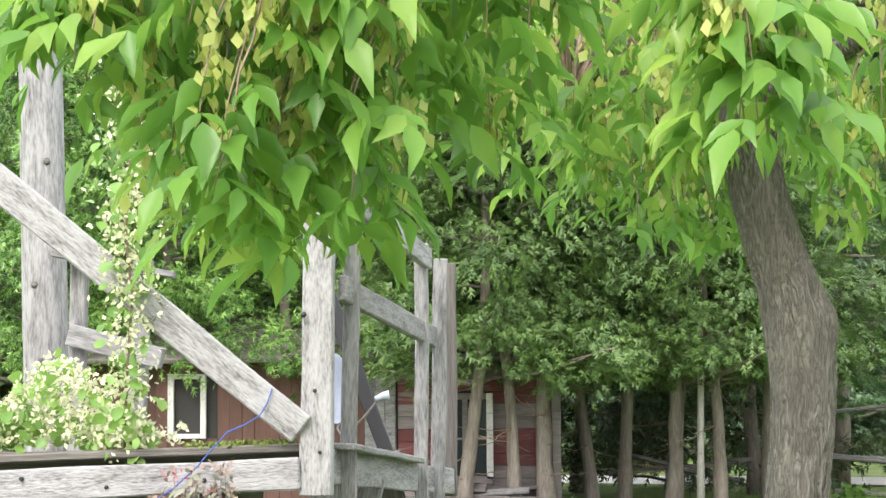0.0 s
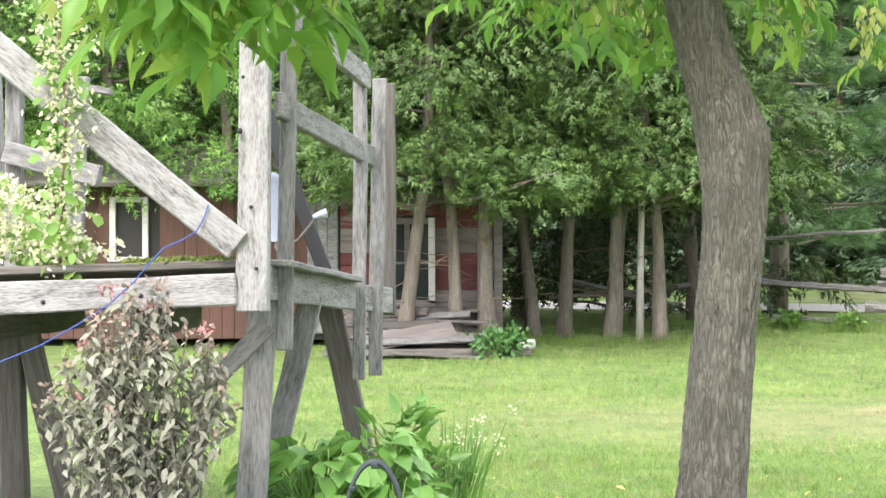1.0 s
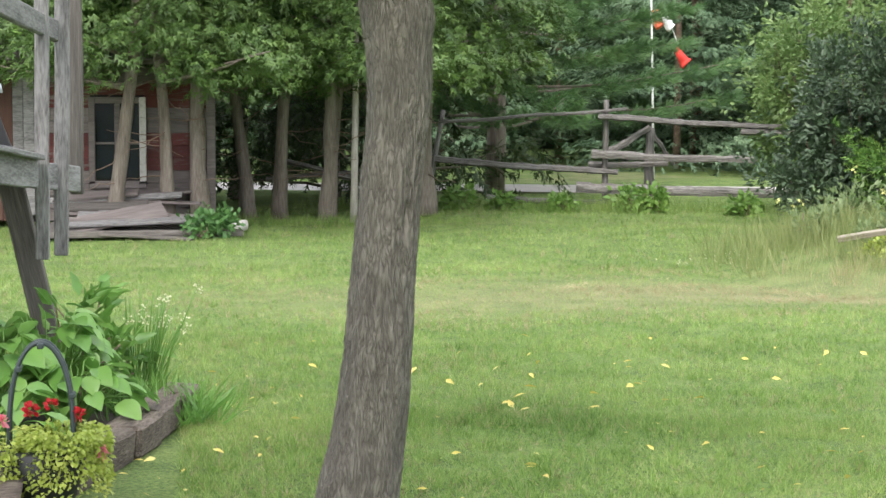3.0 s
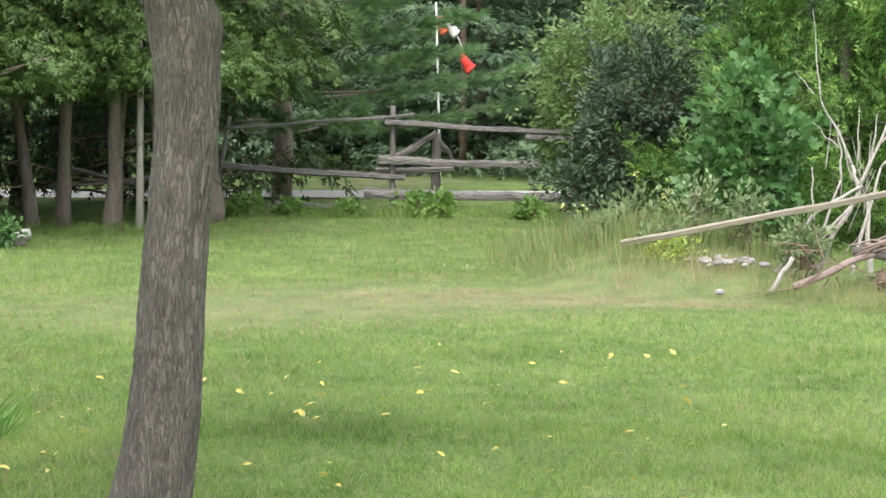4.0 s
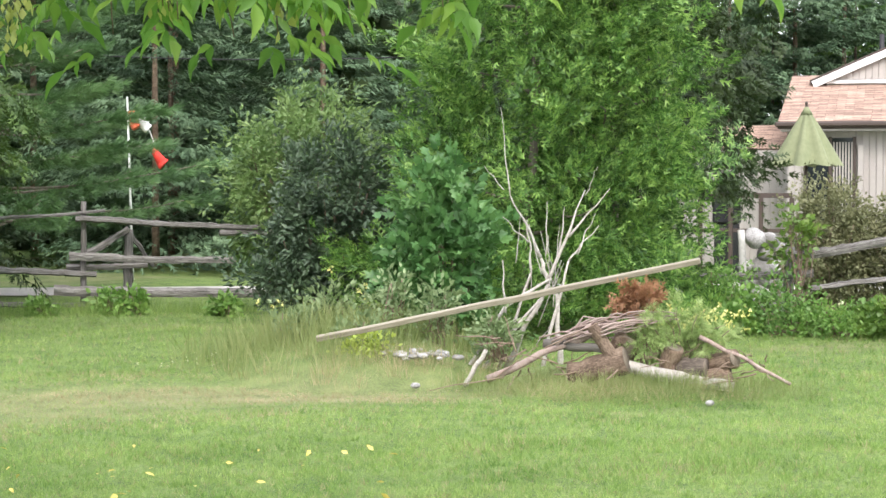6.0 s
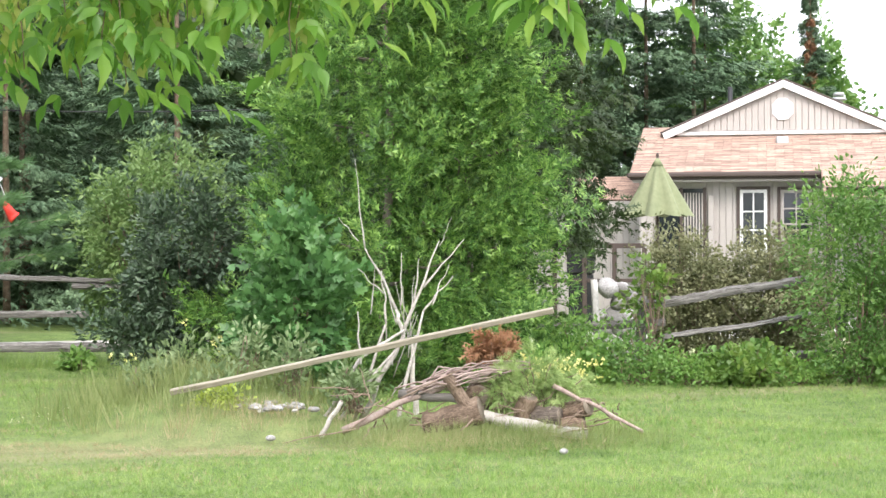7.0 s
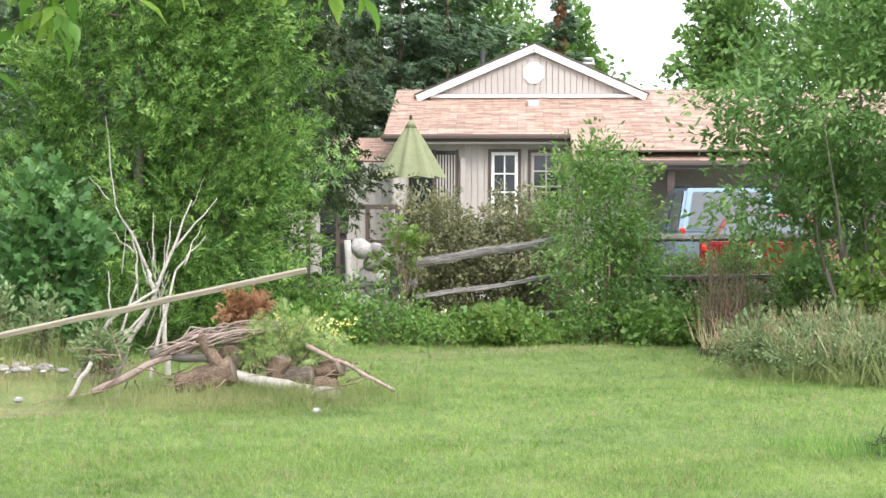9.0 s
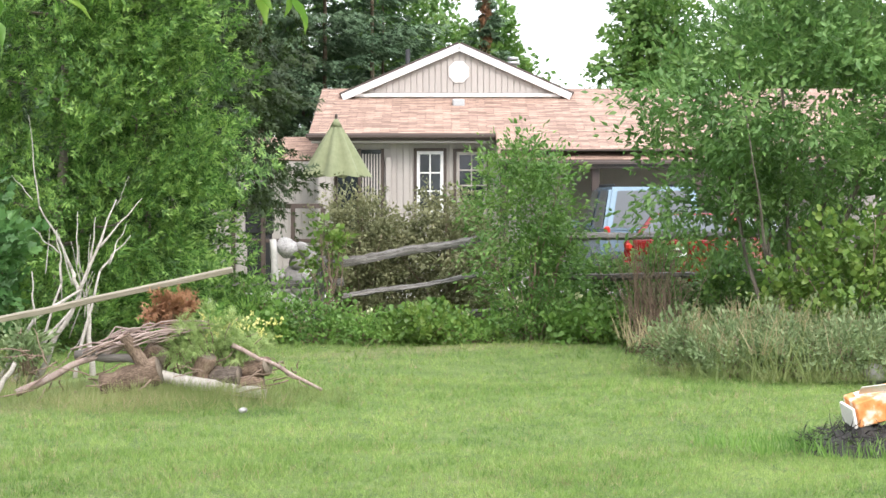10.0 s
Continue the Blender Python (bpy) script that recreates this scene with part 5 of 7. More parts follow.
    tagged(link_part("hanging_seed", tri_mesh("hanging_seed", *sam), L_SAMARA, t, "hanging bunches of pale winged seeds"), kind="stuff")


elder()


# ---- split-rail fence before the drive ----
def rail_fence():
    t = thing("rail_fence", "old split-rail fence of weathered grey cedar", "fence", (5.5, 23.36, 0))
    posts = [((5.49, 23.40, 0), (5.50, 23.38, 1.39), 0.045), ((3.24, 23.85, 0), (3.46, 23.83, 1.25), 0.04), ((6.08, 23.45, 0), (6.09, 23.43, 1.03), 0.07), ((8.9, 22.2, 0), (8.9, 22.2, 1.1), 0.045)]
    for i, (a, b, r) in enumerate(posts):
        rod("post", a, b, r, r * 0.8, M_RAIL, t, 10, 0, 0.02, 0.2, 0.1, i)
    rails = [((3.40, 23.75, 1.10), (5.74, 23.26, 1.275), 0.02), ((5.38, 23.30, 1.18), (7.6, 22.66, 1.05), 0.055), ((5.30, 23.32, 0.70), (7.3, 22.75, 0.64), 0.042), ((3.35, 23.78, 0.62), (5.64, 23.30, 0.47), 0.06),
             ((5.10, 23.30, 0.275), (8.3, 22.42, 0.215), 0.055), ((4.0, 23.62, 0.13), (5.5, 23.34, 0.09), 0.05), ((5.45, 23.45, 0.68), (6.07, 23.36, 1.04), 0.04), ((3.0, 23.95, 0.52), (1.2, 24.2, 0.35), 0.05),
             ((6.07, 23.4, 1.03), (6.45, 23.6, 0.55), 0.03), ((7.1, 22.8, 1.0), (9.6, 22.1, 0.95), 0.05), ((5.3, 23.5, 0.55), (6.3, 23.3, 0.58), 0.035), ((2.9, 23.9, 0.25), (1.4, 24.1, 0.6), 0.05), ((8.0, 22.5, 0.6), (10.0, 21.9, 0.58), 0.05)]
    for i, (a, b, r) in enumerate(rails):
        rod("rail", a, b, r, r * 0.8, M_RAIL, t, 7, 0.01, 0.018, 0.42, 0.28, i * 3.1, n=44, freq=9, split=True)


rail_fence()


def windsock():
    t = thing("windsock", "orange, white and red windsock on a thin pole", "windsock", (8.06, 30.97, 0))
    link_part("pole", tube_mesh("pole", [(8.10, 30.97, 0), (8.06, 30.97, 1.6), (8.02, 30.97, 3.1)], [0.022, 0.02, 0.015], 8), M_WHITE, t)

    def sock(name, p, q, r0, r1, material):
        pts = bent(p, q, 8, 0.03, 0.03, 2)
        link_part(name, tube_mesh(name, pts, [r0 + (r1 - r0) * i / 8 for i in range(9)], 14, 0.3, 12, 3), material, t)
    sock("orange_sleeve", (8.07, 30.92, 2.86), (8.17, 30.90, 2.58), 0.06, 0.09, M_ORANGE)
    sock("white_sleeve", (8.16, 30.86, 2.84), (8.36, 30.86, 2.55), 0.06, 0.09, M_WHITE)
    link_part("cord", tube_mesh("cord", [(8.36, 30.86, 2.55), (8.44, 30.86, 2.36), (8.47, 30.86, 2.2)], [0.008] * 3, 5), M_WHITE, t)
    sock("red_sleeve", (8.44, 30.86, 2.24), (8.62, 30.84, 1.95), 0.05, 0.10, M_RED)


windsock()


def far_cable():
    t = thing("overhead_cable", "thin dark overhead cable between the trees", "cable", (9, 28.6, 3.7))
    link_part("cable", tube_mesh("cable", bent((2, 30.6, 4.1), (13.0, 27.3, 3.75), 24, 0.3), [0.009] * 25, 5), M_BLACK, t)


far_cable()


# ---- brush pile ----
def weeds(name, label, n, region, height, material, tmpl, seed, lean=0.25, extra="weeds", per=14, wide=0.05):
    """A patch of standing blades in many small tussocks, as one object; region gives places on the ground."""
    rng = np.random.default_rng(seed)
    k = max(1, n // per)
    c = np.repeat(region(rng, k), per, 0)
    tall = np.repeat(rng.uniform(0.45, 1.15, k), per)
    off = rng.normal(0, 1, (k * per, 3)) * (wide, wide, 0)
    ax = off / wide * lean + rng.normal(0, lean * 0.5, (k * per, 3)) + (0, 0, 1)
    v = scatter(tmpl, c + off, ax, rng.normal(0, 1, c.shape) + (0.001, 0, 0), height * tall * rng.uniform(0.6, 1.15, k * per))
    ob = link_part(name, tri_mesh(name, *v), material, None)
    return tagged(ob, label, extra, kind="stuff")


def oval(cx, cy, rx, ry, rot=0.0, z=0.0, dome=0.0):
    def f(rng, n):
        a, r = rng.uniform(0, 2 * np.pi, n), rng.beta(1.5, 1.6, n) * 1.3
        x, y = r * np.cos(a) * rx, r * np.sin(a) * ry
        c, s = math.cos(radians(rot)), math.sin(radians(rot))
        return np.stack([cx + x * c - y * s, cy + x * s + y * c, z + dome * np.clip(1 - r * r, 0, 1)], 1)
    return f


def mound():
    def pad(cx, cy, rx, ry, h, rot):
        v, f = [], []
        for i in range(9):
            for k in range(28):
                a, r = 2 * math.pi * k / 28, i / 8
                x, y = r * rx * math.cos(a), r * ry * math.sin(a)
                c, s = math.cos(radians(rot)), math.sin(radians(rot))
                w = noise.noise((x * 2 + cx, y * 2, 0))
                v.append((cx + x * c - y * s, cy + x * s + y * c, -0.05 + h * (1 - r * r) ** 1.3 + 0.04 * w * (1 - r)))
        for i in range(8):
            for k in range(28):
                a, b = i * 28 + k, i * 28 + (k + 1) % 28
                f += [(a, a + 28, b + 28), (a, b + 28, b)]
        return tri_mesh("earth_mound", v, f, True)
    for args, lab in (((6.1, 15.4, 1.5, 1.9, 0.27, -30), "low earth mound under tall dry grass"), ((7.3, 13.2, 1.4, 0.9, 0.2, -35), "earth under the heap of logs")):
        tagged(link_part("earth_mound", pad(*args), M_LAWN, None), lab, "mound")


mound()
weeds("tall_grass", "tall thin dry grass on the mound", 9000, oval(6.15, 15.9, 1.2, 1.5, -30, 0, 0.2), 0.36, L_TALL, REED, 201, extra="grass")
weeds("tall_grass", "brownish seeding grass round the brush pile", 3200, oval(6.1, 14.7, 1.2, 1.3, -30, 0, 0.12), 0.17, M_HAY, REED, 202, extra="grass")
weeds("tall_grass", "green grass growing through the log heap", 11000, oval(7.3, 12.7, 1.25, 0.75, -32, 0, 0.06), 0.15, L_TALL, REED, 203, extra="grass")
weeds("tall_grass", "unmown grass along the foot of the rail fence", 5200, oval(5.6, 23.0, 3.4, 0.45, -14), 0.2, L_GRASS, REED, 204, extra="grass")
weeds("tall_grass", "coarse green grass round the foot of the clump", 6000, oval(12.95, 11.25, 1.25, 1.1, -45), 0.2, L_TALL, REED, 208, lean=0.5, extra="grass")
for i, (x, y, h) in enumerate([(12.35, 11.7, 0.34), (12.6, 11.1, 0.36), (12.95, 10.75, 0.34), (13.3, 11.4, 0.42), (12.75, 11.5, 0.42), (13.2, 10.9, 0.36), (12.2, 11.35, 0.3), (12.45, 10.9, 0.32), (12.75, 10.6, 0.34), (13.05, 10.45, 0.3), (12.2, 12.0, 0.36), (13.4, 10.6, 0.4)]):
    shrub("weed_clump", "bushy grey-green weed in the tall grass", "weed", (x, y, 0), [(0, 0, h * 0.6, 0.3, 0.3, h * 0.6)], L_SAGEWEED, 0.05, LEAF, 70, 22, 0.085, 360 + i, 5, 0.005, -0.2, group="weeds in the tall grass")
weeds("tall_grass", "tall grass clump going to seed", 9000, oval(13.15, 11.3, 1.1, 0.95, -45, 0, 0.05), 0.44, L_TALL, REED, 205, lean=0.42, extra="grass")
weeds("seed_heads", "straw-coloured seed heads over the grass clump", 900, oval(12.9, 11.6, 1.1, 0.85, -45, 0.22, 0.15), 0.36, M_HAY, REED, 206, lean=0.25, extra="grass")
weeds("tall_grass", "grass tufts at the foot of the cedars", 3200, oval(1.3, 21.0, 2.0, 0.5, 4), 0.15, L_GRASS, REED, 207, extra="grass")
shrub("weed_clump", "clump of bright yellow-green weed", "weed", (5.95, 14.75, 0.05), [(0, 0, 0.17, 0.15, 0.15, 0.11), (-0.25, 0.1, 0.12, 0.1, 0.1, 0.08)], L_COLEUS, 0.05, SMALL, 45, 14, 0.05, 211, 3, 0.006)
shrub("weed_clump", "leafy green weed beside the boards", "weed", (0.3, 19.35, 0), [(0, 0, 0.12, 0.25, 0.16, 0.1), (0.2, 0, 0.15, 0.18, 0.16, 0.12)], L_SAPLING, 0.07, SMALL, 60, 14, 0.06, 212, 3, 0.006)
shrub("feathery_seedling", "feathery pale green seedling growing out of the log heap", "seedling", (7.66, 12.62, 0.12), [(0, 0, 0.36, 0.3, 0.2, 0.17), (-0.2, 0.08, 0.3, 0.2, 0.18, 0.15), (0.25, -0.1, 0.28, 0.18, 0.16, 0.14)], L_FEATHER, 0.085, NEEDLES, 100, 9, 0.05, 213, 6, 0.006, 0.1)
weeds("dead_stalks", "brown dead stalks and seeding grass before the log heap", 1200, oval(7.05, 12.45, 0.9, 0.4, -34, 0, 0.03), 0.14, M_HAY, REED, 209, lean=0.6, extra="grass")
for i, (x, y, h) in enumerate([(6.45, 15.6, 0.6), (6.1, 16.2, 0.5), (6.75, 15.3, 0.55), (5.7, 16.0, 0.4), (6.9, 14.3, 0.35), (6.0, 15.2, 0.3)]):
    shrub("weed_clump", "tall leafy weed standing in the dry grass", "weed", (x, y, 0.1), [(0, 0, h * 0.6, 0.2, 0.2, h * 0.5)], L_SAGEWEED, 0.07, LEAF, 34, 14, 0.06, 370 + i, 5, 0.005, -0.3, group="weeds on the mound")
for i, (x, y, s) in enumerate([(5.75, 22.9, 0.28), (6.0, 22.8, 0.2), (3.6, 23.3, 0.22), (4.9, 23.1, 0.15), (7.0, 22.2, 0.18), (4.2, 23.3, 0.15)]):
    shrub("weed_clump", "leafy weed at the foot of the fence", "weed", (x, y, 0), [(0, 0, s * 0.55, s * 0.8, s * 0.8, s * 0.55)], L_VINE, 0.09, SMALL, 26, 12, 0.07, 220 + i, 3, 0.006, group="weeds along the fence")


def flowers(name, label, places, material, seed, size=0.035, per=7, stalk=0.0):
    rng = np.random.default_rng(seed)
    c = np.repeat(np.array(places), per, 0)
    pos = c + rng.normal(0, size * 0.35, c.shape)
    v = scatter(SMALL, pos, rng.normal(0, 1, c.shape) + (0, 0, 0.4), rng.normal(0, 1, c.shape), size)
    return tagged(link_part(name, tri_mesh(name, *v), material, None), label, "flowers", kind="stuff")


rg = np.random.default_rng(230)
flowers("yellow_flowers", "yellow flowers standing in the log heap", oval(8.0, 13.0, 0.33, 0.2, -30, 0.5)(rg, 75) + rg.normal(0, 0.08, (75, 3)), L_FLOWER, 231, 0.03)
flowers("yellow_flowers", "yellow flowers on the weedy mound", oval(6.3, 16.7, 0.7, 0.4, -20, 0.5)(rg, 12) + rg.normal(0, 0.09, (12, 3)), L_FLOWER, 232)
flowers("white_flowers", "white clover flowers in the lawn", oval(5.4, 16.2, 1.3, 1.0, -20, 0.04)(rg, 60), L_CREAM, 233, 0.016, 5)


def birch_brush():
    t = thing("birch_branch", "bare white birch top leaning in the brush pile", "branch", (7.3, 14.3, 0))
    B = [((7.05, 14.45, 0.02), (7.36, 14.25, 0.75), 0.045, 0.035), ((7.36, 14.25, 0.75), (7.30, 14.28, 0.97), 0.035, 0.028), ((7.30, 14.28, 0.97), (7.05, 14.36, 1.50), 0.026, 0.012), ((7.36, 14.25, 0.78), (7.62, 14.08, 1.55), 0.03, 0.01),
         ((7.44, 14.2, 1.0), (7.46, 14.15, 1.40), 0.018, 0.007), ((7.50, 14.15, 1.15), (7.80, 13.97, 1.56), 0.018, 0.006), ((7.56, 14.1, 1.0), (7.70, 14.05, 1.35), 0.012, 0.005), ((7.34, 14.25, 1.0), (7.33, 14.22, 1.45), 0.014, 0.005),
         ((6.72, 14.55, 0.0), (7.02, 14.4, 0.55), 0.04, 0.03), ((7.02, 14.4, 0.55), (7.36, 14.2, 0.80), 0.03, 0.02), ((7.00, 14.35, 0.5), (7.0, 14.4, 0.95), 0.02, 0.01), ((7.45, 14.2, 0.02), (7.42, 14.22, 0.72), 0.045, 0.03),
         ((7.05, 14.36, 1.5), (6.98, 14.4, 2.25), 0.012, 0.004), ((7.0, 14.38, 1.55), (6.85, 14.45, 1.75), 0.008, 0.003), ((7.62, 14.08, 1.5), (7.70, 14.0, 1.75), 0.008, 0.003), ((6.85, 14.5, 0.0), (7.30, 14.28, 0.62), 0.035, 0.025), ((6.98, 14.45, 0.0), (7.22, 14.3, 0.85), 0.03, 0.018), ((7.22, 14.3, 0.85), (7.18, 14.3, 1.3), 0.018, 0.007), ((7.3, 14.25, 0.0), (7.5, 14.15, 0.95), 0.035, 0.018), ((7.5, 14.15, 0.95), (7.72, 14.02, 1.25), 0.016, 0.007), ((7.2, 14.3, 1.1), (7.0, 14.4, 1.32), 0.012, 0.005)]
    for i, (a, b, r0, r1) in enumerate(B):
        rod("limb", a, b, r0 * 0.60, r1 * 0.46, M_BIRCH, t, 8, 0, 0.03, 0.25, seed=i * 2.3, n=9)


birch_brush()


def birch_twigs():
    rng = np.random.default_rng(247)
    t = thing("birch_brushwood", "fine pale birch twigs sticking up from the pile", "twigs", (7.3, 14.3, 0))
    k = 12
    b = np.stack([rng.uniform(7.05, 7.6, k), rng.uniform(14.1, 14.4, k), rng.uniform(0.2, 1.05, k)], 1)
    e = b + np.stack([rng.normal(0.02, 0.13, k), rng.normal(0, 0.1, k), rng.uniform(0.2, 0.6, k)], 1)
    tagged(link_part("twigwork", tri_mesh("twigwork", *limbs_mesh(rng, b, e, 0.006, 0.002, 0, 5, 0.02)), M_BIRCH, t), kind="stuff")


birch_twigs()


def pole_plank():
    t = thing("peeled_pole", "long peeled wooden pole lying over the brush", "pole", (6.2, 16.3, 0))
    beam("shaft", (5.48, 14.85, 0.295), (8.10, 13.02, 0.98), 0.042, 0.048, M_PEELED, t, 20)


pole_plank()


def log(label, a, b, r0, r1, material, seed, sides=16, cut=True, wander=0.03, lobes=0.05):
    """A cut log with pale sawn faces."""
    mid = (Vector(a) + Vector(b)) / 2
    t = thing("log", label, "log", (mid.x, mid.y, 0), group="logs in the heap")
    rod("bark", a, b, r0, r1, material, t, sides, 0, wander, 0.18, lobes, seed, n=10)
    if cut:
        d = (Vector(b) - Vector(a)).normalized()
        for p, r, s in ((Vector(a), r0, -1), (Vector(b), r1, 1)):
            link_part("cut_face", tube_mesh("cut_face", [p, p + d * 0.006 * s], [r * 0.93, r * 0.90], sides, 0.1, 6, seed), M_CUT, t)
    return t


def heap():
    log("thick brown log with sawn end lying in the heap", (6.86, 12.93, 0.12), (7.2, 12.64, 0.24), 0.085, 0.105, M_LOGBROWN, 1)
    log("reddish forked stub standing on a log", (7.12, 12.70, 0.25), (7.0, 12.82, 0.50), 0.06, 0.045, M_LOGBROWN, 2)
    log("dark rotten log end in the heap", (7.25, 12.78, 0.32), (7.42, 13.0, 0.36), 0.11, 0.10, M_LOGBROWN, 3)
    log("white birch log lying in front of the heap", (7.10, 12.80, 0.20), (7.92, 12.25, 0.05), 0.055, 0.045, M_BIRCH, 4, wander=0.06)
    log("short dark sawn log standing upright", (7.52, 12.60, 0.12), (7.54, 12.5, 0.34), 0.075, 0.07, M_LOGBROWN, 5)
    log("short grey weathered log in the heap", (7.60, 12.55, 0.16), (7.75, 12.38, 0.18), 0.08, 0.08, M_DRIFT, 6)
    log("short brown sawn log in the heap", (7.85, 12.5, 0.2), (7.95, 12.28, 0.26), 0.07, 0.075, M_LOGBROWN, 7)
    log("split reddish log lying in the heap", (7.72, 12.45, 0.08), (7.95, 12.33, 0.12), 0.075, 0.07, M_LOGBROWN, 8)
    log("weathered square timber end", (6.7, 13.05, 0.36), (7.1, 12.75, 0.32), 0.045, 0.045, M_GREYDARK, 9, 4)
    log("crooked white birch stick", (6.14, 13.3, 0.03), (6.27, 13.2, 0.31), 0.022, 0.017, M_BIRCH, 10, 9, True, 0.035)
    log("long grey branch leaning at the end of the heap", (7.72, 12.42, 0.42), (8.28, 12.02, 0.07), 0.02, 0.013, M_PINK, 11, 9, True, 0.06)
    log("long pale birch branch across the heap", (6.28, 13.2, 0.08), (7.05, 12.83, 0.46), 0.03, 0.022, M_PINK, 12, 12, True, 0.06)
    t = thing("twig_litter", "loose thin grey twigs scattered over the heap", "twigs", (7.3, 12.8, 0))
    rg2 = np.random.default_rng(246)
    k = 44
    b0 = np.stack([rg2.uniform(6.3, 8.1, k), np.zeros(k), rg2.uniform(0.05, 0.42, k)], 1)
    b0[:, 1] = 13.15 - (b0[:, 0] - 6.3) * 0.55 + rg2.normal(0, 0.25, k)
    e0 = b0 + rg2.normal(0, 1, (k, 3)) * (0.28, 0.22, 0.12)
    e0[:, 2] = np.maximum(e0[:, 2], 0.03)
    tagged(link_part("twigwork", tri_mesh("twigwork", *limbs_mesh(rg2, b0, e0, 0.007, 0.003, 0, 5, 0.03)), M_TWIG, t), kind="stuff")
    t = thing("branch_bundle", "bundle of thin pinkish cut branches", "branches", (7.2, 12.8, 0))
    rng = random.Random(8)
    for i in range(22):
        o = Vector((rng.uniform(-0.15, 0.25), rng.uniform(-0.1, 0.2), rng.uniform(-0.04, 0.06)))
        rod("branch", Vector((6.85, 13.0, 0.38)) + o, Vector((7.46, 12.62, 0.55)) + o * 0.8, rng.uniform(0.007, 0.012), 0.005, M_PINK, t, 7, rng.uniform(-0.07, 0.0), 0.10, 0.1, seed=i * 1.3)
    shrub("dead_cedar_branch", "rust-brown dead cedar branch hanging over the heap", "branch", (7.45, 12.9, 0), [(0, 0, 0.70, 0.14, 0.1, 0.09)], L_RUST, 0.10, SPRAY, 40, 14, 0.05, 240, 2, 0.008, 0.3)
    for i in range(34):
        x, y = 6.25 + rng.uniform(-0.3, 0.35), 14.6 + rng.uniform(-0.35, 0.3)
        st = thing("stone", "small pale limestone piece on the mound", "stone", (x, y, 0.05), group="stones on the mound")
        bm = bmesh.new()
        bmesh.ops.create_icosphere(bm, subdivisions=2, radius=rng.uniform(0.014, 0.045))
        for v in bm.verts:
            v.co = Vector((v.co.x * 1.3, v.co.y, v.co.z * 0.6)) * (1 + 0.35 * noise.noise(v.co * 12 + Vector((i, 0, 0))))
        part("rock", bm, M_ROCK if i % 3 else M_FIELD, st, inside=True, m=pose(0, 0, 0.12 if i % 2 else 0.1, 0, 0, 40 * i))
    for (x, y, r) in ((7.34, 11.67, 0.026), (5.85, 13.6, 0.03), (12.95, 10.35, 0.11), (13.15, 10.65, 0.09)):
        st = thing("stone", "pale stone lying in the grass", "stone", (x, y, 0))
        bm = bmesh.new()
        bmesh.ops.create_icosphere(bm, subdivisions=3, radius=r)
        for v in bm.verts:
            v.co = Vector((v.co.x * 1.3, v.co.y, v.co.z * 0.8)) * (1 + 0.3 * noise.noise(v.co * 9 + Vector((x, 0, 0))))
        part("rock", bm, M_FIELD if r > 0.05 else M_ROCK, st, inside=True, m=pose(0, 0, r * 0.4), smooth=True)


heap()


# ---- hedge and rail fence before the house ----
def side_fence():
    t = thing("rail_fence", "leaning split-rail fence overgrown with shrubs", "fence", (13.5, 16.4, 0))
    R = [((12.15, 17.6, 0.80), (13.6, 16.45, 1.10), 0.055), ((12.3, 17.4, 0.44), (13.65, 16.4, 0.71), 0.05), ((13.2, 16.6, 0.22), (13.95, 16.2, 0.32), 0.05), ((14.1, 16.0, 1.13), (16.1, 14.1, 1.17), 0.055), ((14.1, 15.95, 0.66), (16.0, 14.15, 0.73), 0.05), ((16.0, 14.2, 1.15), (18.0, 12.2, 1.15), 0.05), ((16.0, 14.2, 0.7), (18.0, 12.3, 0.7), 0.05), ((11.0, 18.3, 0.55), (12.4, 17.5, 0.6), 0.05)]
    for i, (a, b, r) in enumerate(R):
        rod("rail", a, b, r * 0.82, r * 0.68, M_RAIL, t, 7, 0.01, 0.02, 0.45, 0.3, i * 2.7, n=40, freq=9, split=True)
    for i, (x, y, h) in enumerate([(13.95, 16.3, 0.95), (15.75, 14.45, 1.25), (14.1, 16.1, 1.2), (17.6, 12.7, 1.2), (12.2, 17.7, 0.9)]):
        rod("post", (x, y, 0), (x + 0.02, y, h), 0.06, 0.05, M_RAIL, t, 9, 0, 0.02, 0.2, 0.1, i)
    rod("white_post", (11.83, 18.0, 0), (11.76, 18.0, 1.09), 0.045, 0.04, M_WHITEWORN, t, 8, label="short white post")


side_fence()


